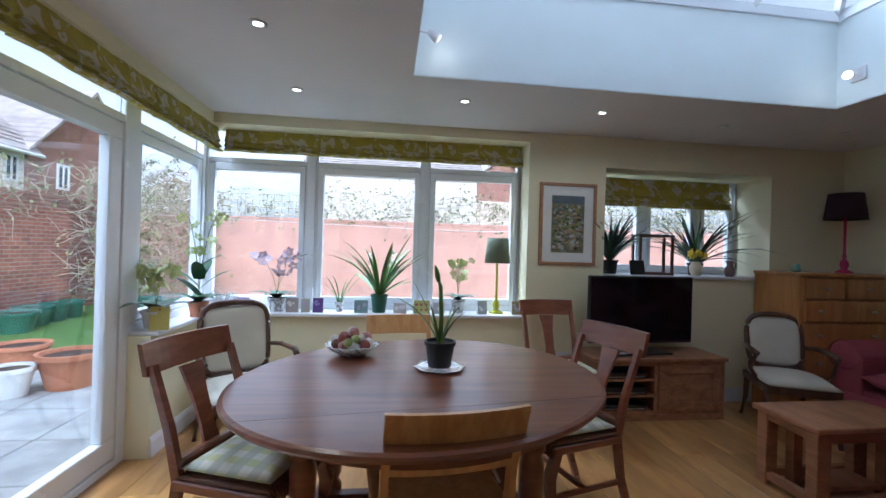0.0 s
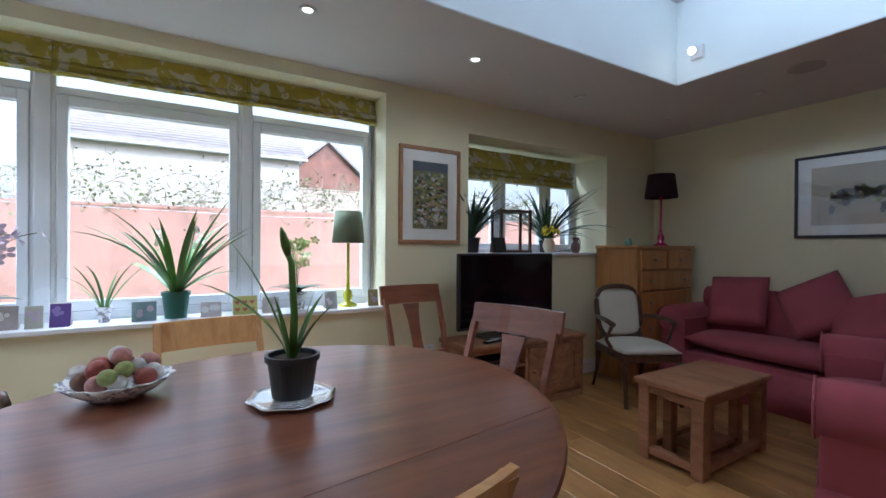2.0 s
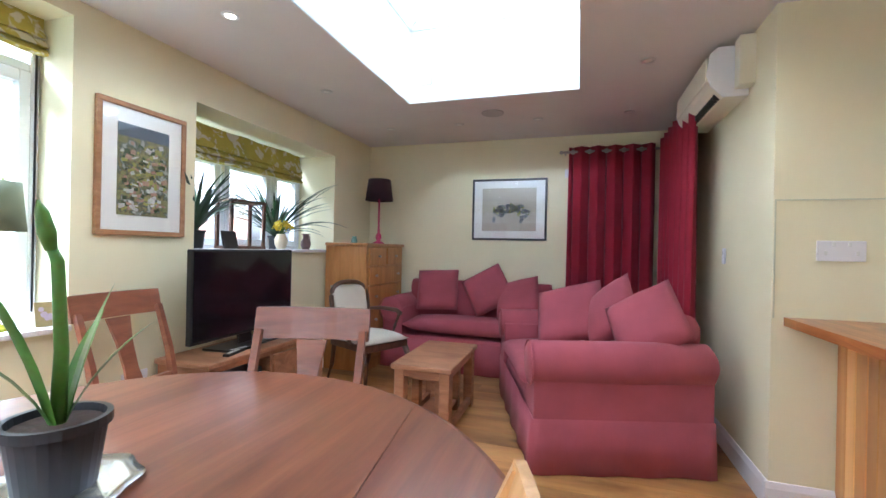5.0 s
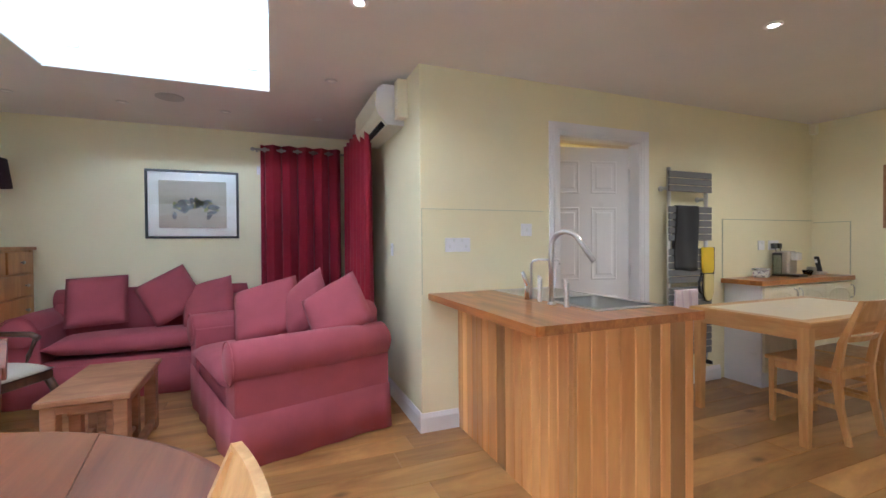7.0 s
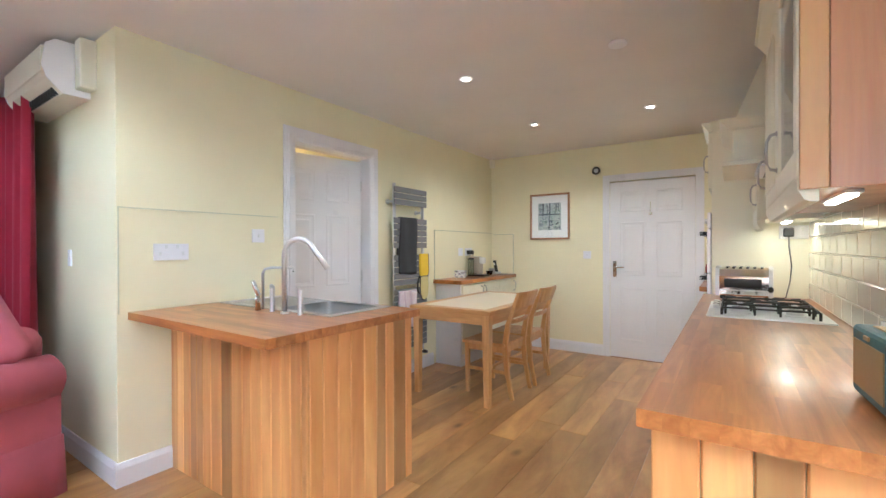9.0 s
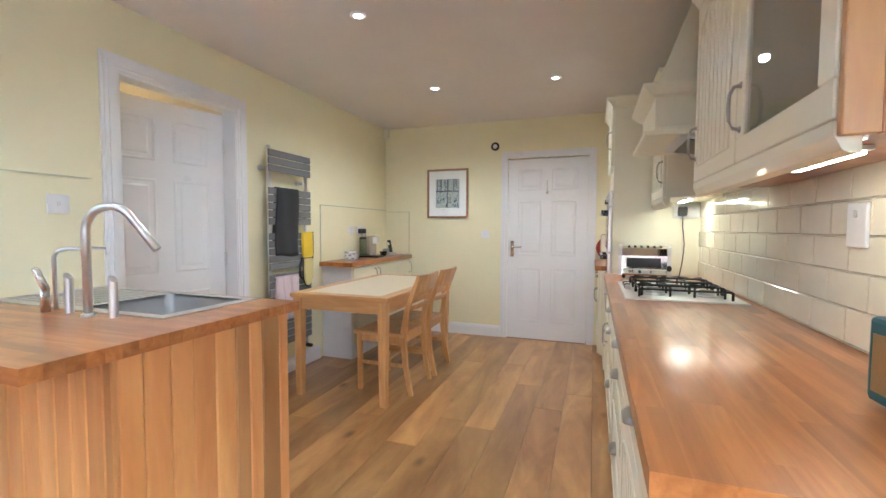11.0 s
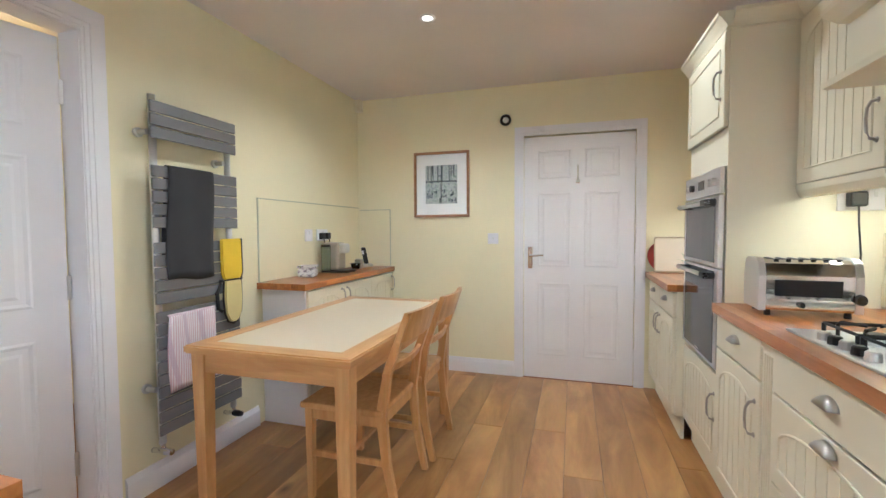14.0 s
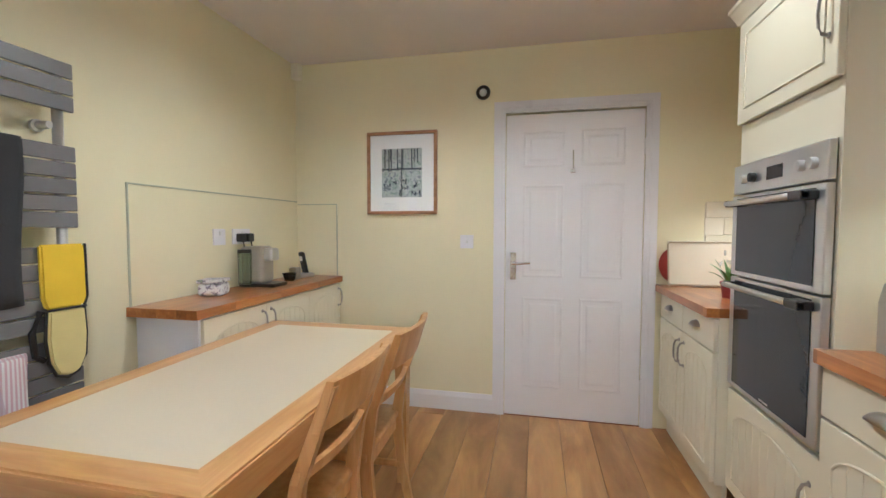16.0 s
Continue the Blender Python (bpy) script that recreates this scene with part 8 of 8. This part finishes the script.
hung("towel", "charcoal towel folded over the radiator", "towel", 0.06, 0.32, 1.505, 0.98, 1.05, M_towel, 1)
hung("tea_towel", "red and white checked tea towel hanging low on the radiator", "towel", 0.05, 0.32, 0.81, 0.46, 0.55, M_teatowel, 5, 0.008)
mg = thing("oven_glove", "yellow quilted double oven glove with a black edge", "oven glove", pose(2.592, -1.715, 0.02, 0, 0, -90))
bm = bmesh.new()
outline = [(0.36, 1.17), (0.50, 1.17), (0.505, 0.98), (0.49, 0.95), (0.375, 0.95), (0.362, 0.99)]
prism(bm, outline, -0.040, -0.020, "y")
bmesh.ops.bevel(bm, geom=bm.edges[:], offset=0.006, segments=2, affect="EDGES")
part("upper_glove", bm, M_mitt, mg)
bm = bmesh.new()
outline = [(0.378, 0.945), (0.492, 0.945), (0.498, 0.85), (0.492, 0.77), (0.47, 0.725), (0.435, 0.712), (0.40, 0.725), (0.38, 0.77), (0.372, 0.85)]
prism(bm, outline, -0.044, -0.022, "y")
bmesh.ops.bevel(bm, geom=bm.edges[:], offset=0.006, segments=2, affect="EDGES")
part("lower_glove", bm, M_mitt2, mg, "paler yellow glove end")
edge = [(x, -0.033, z) for x, z in [(0.505, 1.17), (0.508, 0.98), (0.496, 0.948), (0.50, 0.85), (0.495, 0.77), (0.472, 0.72), (0.435, 0.706), (0.398, 0.72), (0.376, 0.77), (0.368, 0.85), (0.374, 0.945)]]
bm = tube(bmesh.new(), edge, 0.005, 6)
tube(bm, [(0.372, -0.042, 0.948), (0.497, -0.042, 0.948)], 0.004, 6)
tube(bm, [(0.36, -0.03, 0.95), (0.335, -0.025, 0.88), (0.345, -0.02, 0.80), (0.37, -0.02, 0.78)], 0.010, 6)
part("binding", bm, M_black, mg, "black binding")

# ---- garden things ----
rng = random.Random(17)
pb = tagged(new("patio", None), "weathered stone slab patio", "", "", "structure")
shared = {}
for i in range(8):
    for j in range(10):
        w, d = 0.60, 0.60
        if "slab" not in shared:
            bm = boxes((0.006, w - 0.006, 0.006, d - 0.006, -0.12, -0.055), r=0.006)
            me = bpy.data.meshes.new("slab")
            bm.to_mesh(me)
            bm.free()
            me.materials.append(M_patio)
            shared["slab"] = me
        if i > 3:
            continue
        ob = new("slab", shared["slab"])
        ob.parent = pb
        ob.location = (-1.32 - (i + 1) * 0.6, -0.3 + j * 0.6, 0.0)
for x, y, r, h, mat, nm in ((-2.50, 4.50, 0.25, 0.33, M_terra, "terracotta"), (-2.80, 4.22, 0.17, 0.26, M_china, "white"), (-3.35, 5.05, 0.24, 0.28, M_terra, "terracotta"), (-5.20, 7.35, 0.27, 0.32, M_potg, "green"), (-5.42, 7.97, 0.27, 0.32, M_potg, "green"), (-4.3, 9.2, 0.27, 0.34, M_potg, "green"),
                           (-5.43, 8.42, 0.22, 0.32, M_potg, "green"), (-5.42, 8.82, 0.2, 0.32, M_potg, "green"), (-2.4, 8.5, 0.24, 0.30, M_potg, "green")):
    q = potted("garden_pot", nm + " garden pot on the ground outside", pose(x, y, -0.055 if y < 5.2 else -0.12), r, r * 0.72, h, mat, "plant pot")
    q["group"] = "garden pots"
for x0, x1, yy in ((-6.1, 12.0, 12.1),):
    tr = thing("trellis", "square wooden trellis on top of the rendered wall", "trellis")
    bm = bmesh.new()
    x = x0
    while x < x1:
        box(bm, x, x + 0.03, yy, yy + 0.02, 2.09, 2.70)
        x += 0.19
    for z in (2.16, 2.34, 2.52, 2.69):
        box(bm, x0, x1, yy - 0.02, yy, z, z + 0.03)
    part("lattice", bm, M_trellis, tr)


def climber(name, label, x0, x1, y0, y1, z0, z1, n, seed, leafy=0.5, leafmat=M_ivy):
    rng = random.Random(seed)
    e = thing(name, label, "climber", kind="stuff")
    bm, lf = bmesh.new(), bmesh.new()
    for i in range(n):
        p = Vector((rng.uniform(x0, x1), rng.uniform(y0, y1), rng.uniform(z0, z1)))
        d = Vector((rng.uniform(-1, 1), rng.uniform(-0.5, 0.5), rng.uniform(-0.8, 0.8))).normalized()
        pts = [p]
        for k in range(4):
            d = (d + Vector((rng.uniform(-0.6, 0.6), rng.uniform(-0.4, 0.4), rng.uniform(-0.7, 0.5)))).normalized()
            pts.append(pts[-1] + d * rng.uniform(0.10, 0.22))
        tube(bm, pts, [0.010, 0.008, 0.007, 0.005, 0.003], 3)
        if rng.random() < leafy:
            for k in range(5):
                c = pts[rng.randrange(1, 5)] + Vector((rng.uniform(-0.06, 0.06), rng.uniform(-0.06, 0.06), rng.uniform(-0.06, 0.06)))
                u = Vector((rng.uniform(-1, 1), rng.uniform(-1, 1), rng.uniform(-1, 1))).normalized() * rng.uniform(0.03, 0.06)
                v = u.cross(Vector((rng.uniform(-1, 1), rng.uniform(-1, 1), 1))).normalized() * 0.03
                lf.faces.new([lf.verts.new(c + q) for q in (-u, v, u, -v)])
    part("twigs", bm, M_bark, e)
    part("leaves", lf, leafmat, e)


climber("climbing_plant", "bare twiggy climber along the top of the back wall", -5.8, 11.5, 11.85, 12.4, 2.05, 2.85, 900, 1, 0.6)
climber("garden_shrub", "dense bare twiggy shrub against the brick wall corner", -6.0, -4.0, 9.4, 11.7, 0.2, 2.9, 1500, 2, 0.35)
climber("climbing_plant", "twiggy plant on the side garden wall", -6.3, -6.0, 4.5, 9.5, 1.6, 2.6, 200, 3, 0.4)
wl = thing("washing_line", "thin white washing line across the garden", "washing line")
part("line", tube(bmesh.new(), [(-6.0, 10.0, 1.95), (2.0, 9.6, 1.78), (12.0, 9.2, 1.95)], 0.006, 4), M_white, wl)


# ---- floor boards ----
def plank_floor():
    rng = random.Random(5)
    base = tagged(new("floor", None), "wide honey oak floor boards with knots", "", "", "structure")
    shared = {}
    w = 0.187
    areas = ((XW - 0.17, XR - 0.01, 0.42, YN), (XR - 0.01, XK, YS, YN), (XK, XE, YC, YN))
    i0 = int(math.floor((XW - 0.17 - XK) / w))
    for i in range(i0, int((XE - XK) / w) + 1):
        xa, xb = XK + i * w, XK + (i + 1) * w
        xm = (xa + xb) / 2
        y0, y1 = (0.42, YN) if xm < XR - 0.02 else (YS, YN) if xm < XK else (YC, YN)
        xa2, xb2 = max(xa, XW - 0.17), min(xb, XE)
        if xa < XK < xb and xm >= XK:
            xa2 = XK
        if xb2 - xa2 < 0.02:
            continue
        y = y0 - rng.random() * 1.4
        while y < y1:
            ln = rng.choice((1.3, 1.6, 1.9, 2.2))
            ya, yb = max(y, y0), min(y + ln, y1)
            if yb - ya > 0.03:
                key = (round(xb2 - xa2, 3), round(yb - ya, 3))
                if key not in shared:
                    bm = boxes((0.0007, key[0] - 0.0007, 0.0007, key[1] - 0.0007, -0.02, 0.0), r=0.0015)
                    me = bpy.data.meshes.new("board")
                    bm.to_mesh(me)
                    bm.free()
                    me.materials.append(M_oakfloor)
                    shared[key] = me
                ob = new("board", shared[key])
                ob.parent = base
                ob.location = (xa2, ya, 0)
            y += ln


plank_floor()


# ---- splashback tiles behind the worktop ----
def wall_tiles():
    base = tagged(new("tiled_splashback", None), "cream bevelled wall tiles behind the worktop", "", "", "structure")
    part("grout", boxes((XR, XR + 0.004, -2.40, 0.30, 0.905, 1.50)), M_grout, base)
    part("grout", boxes((XR, -0.02, YS, YS + 0.004, 0.905, 1.40)), M_grout, base)
    tw, th = 0.20, 0.10
    bm = boxes((0.004, 0.012, 0.0015, tw - 0.0015, 0.0015, th - 0.0015), r=0.003)
    me = bpy.data.meshes.new("tile")
    bm.to_mesh(me)
    bm.free()
    me.materials.append(M_tile)
    for r in range(6):
        z = 0.91 + r * th
        n = 0
        y = -2.40 + (0.1 if r % 2 else 0.0)
        while y + tw <= 0.31:
            ob = new("tile", me)
            ob.parent = base
            ob.location = (XR, y, z)
            y += tw
        if r < 5:
            for k in range(2):
                ob = new("tile", me)
                ob.parent = base
                ob.matrix_basis = pose(XR + 0.2 * k + 0.2 - (0.1 if r % 2 and k else 0), YS, z, 0, 0, 90)


wall_tiles()
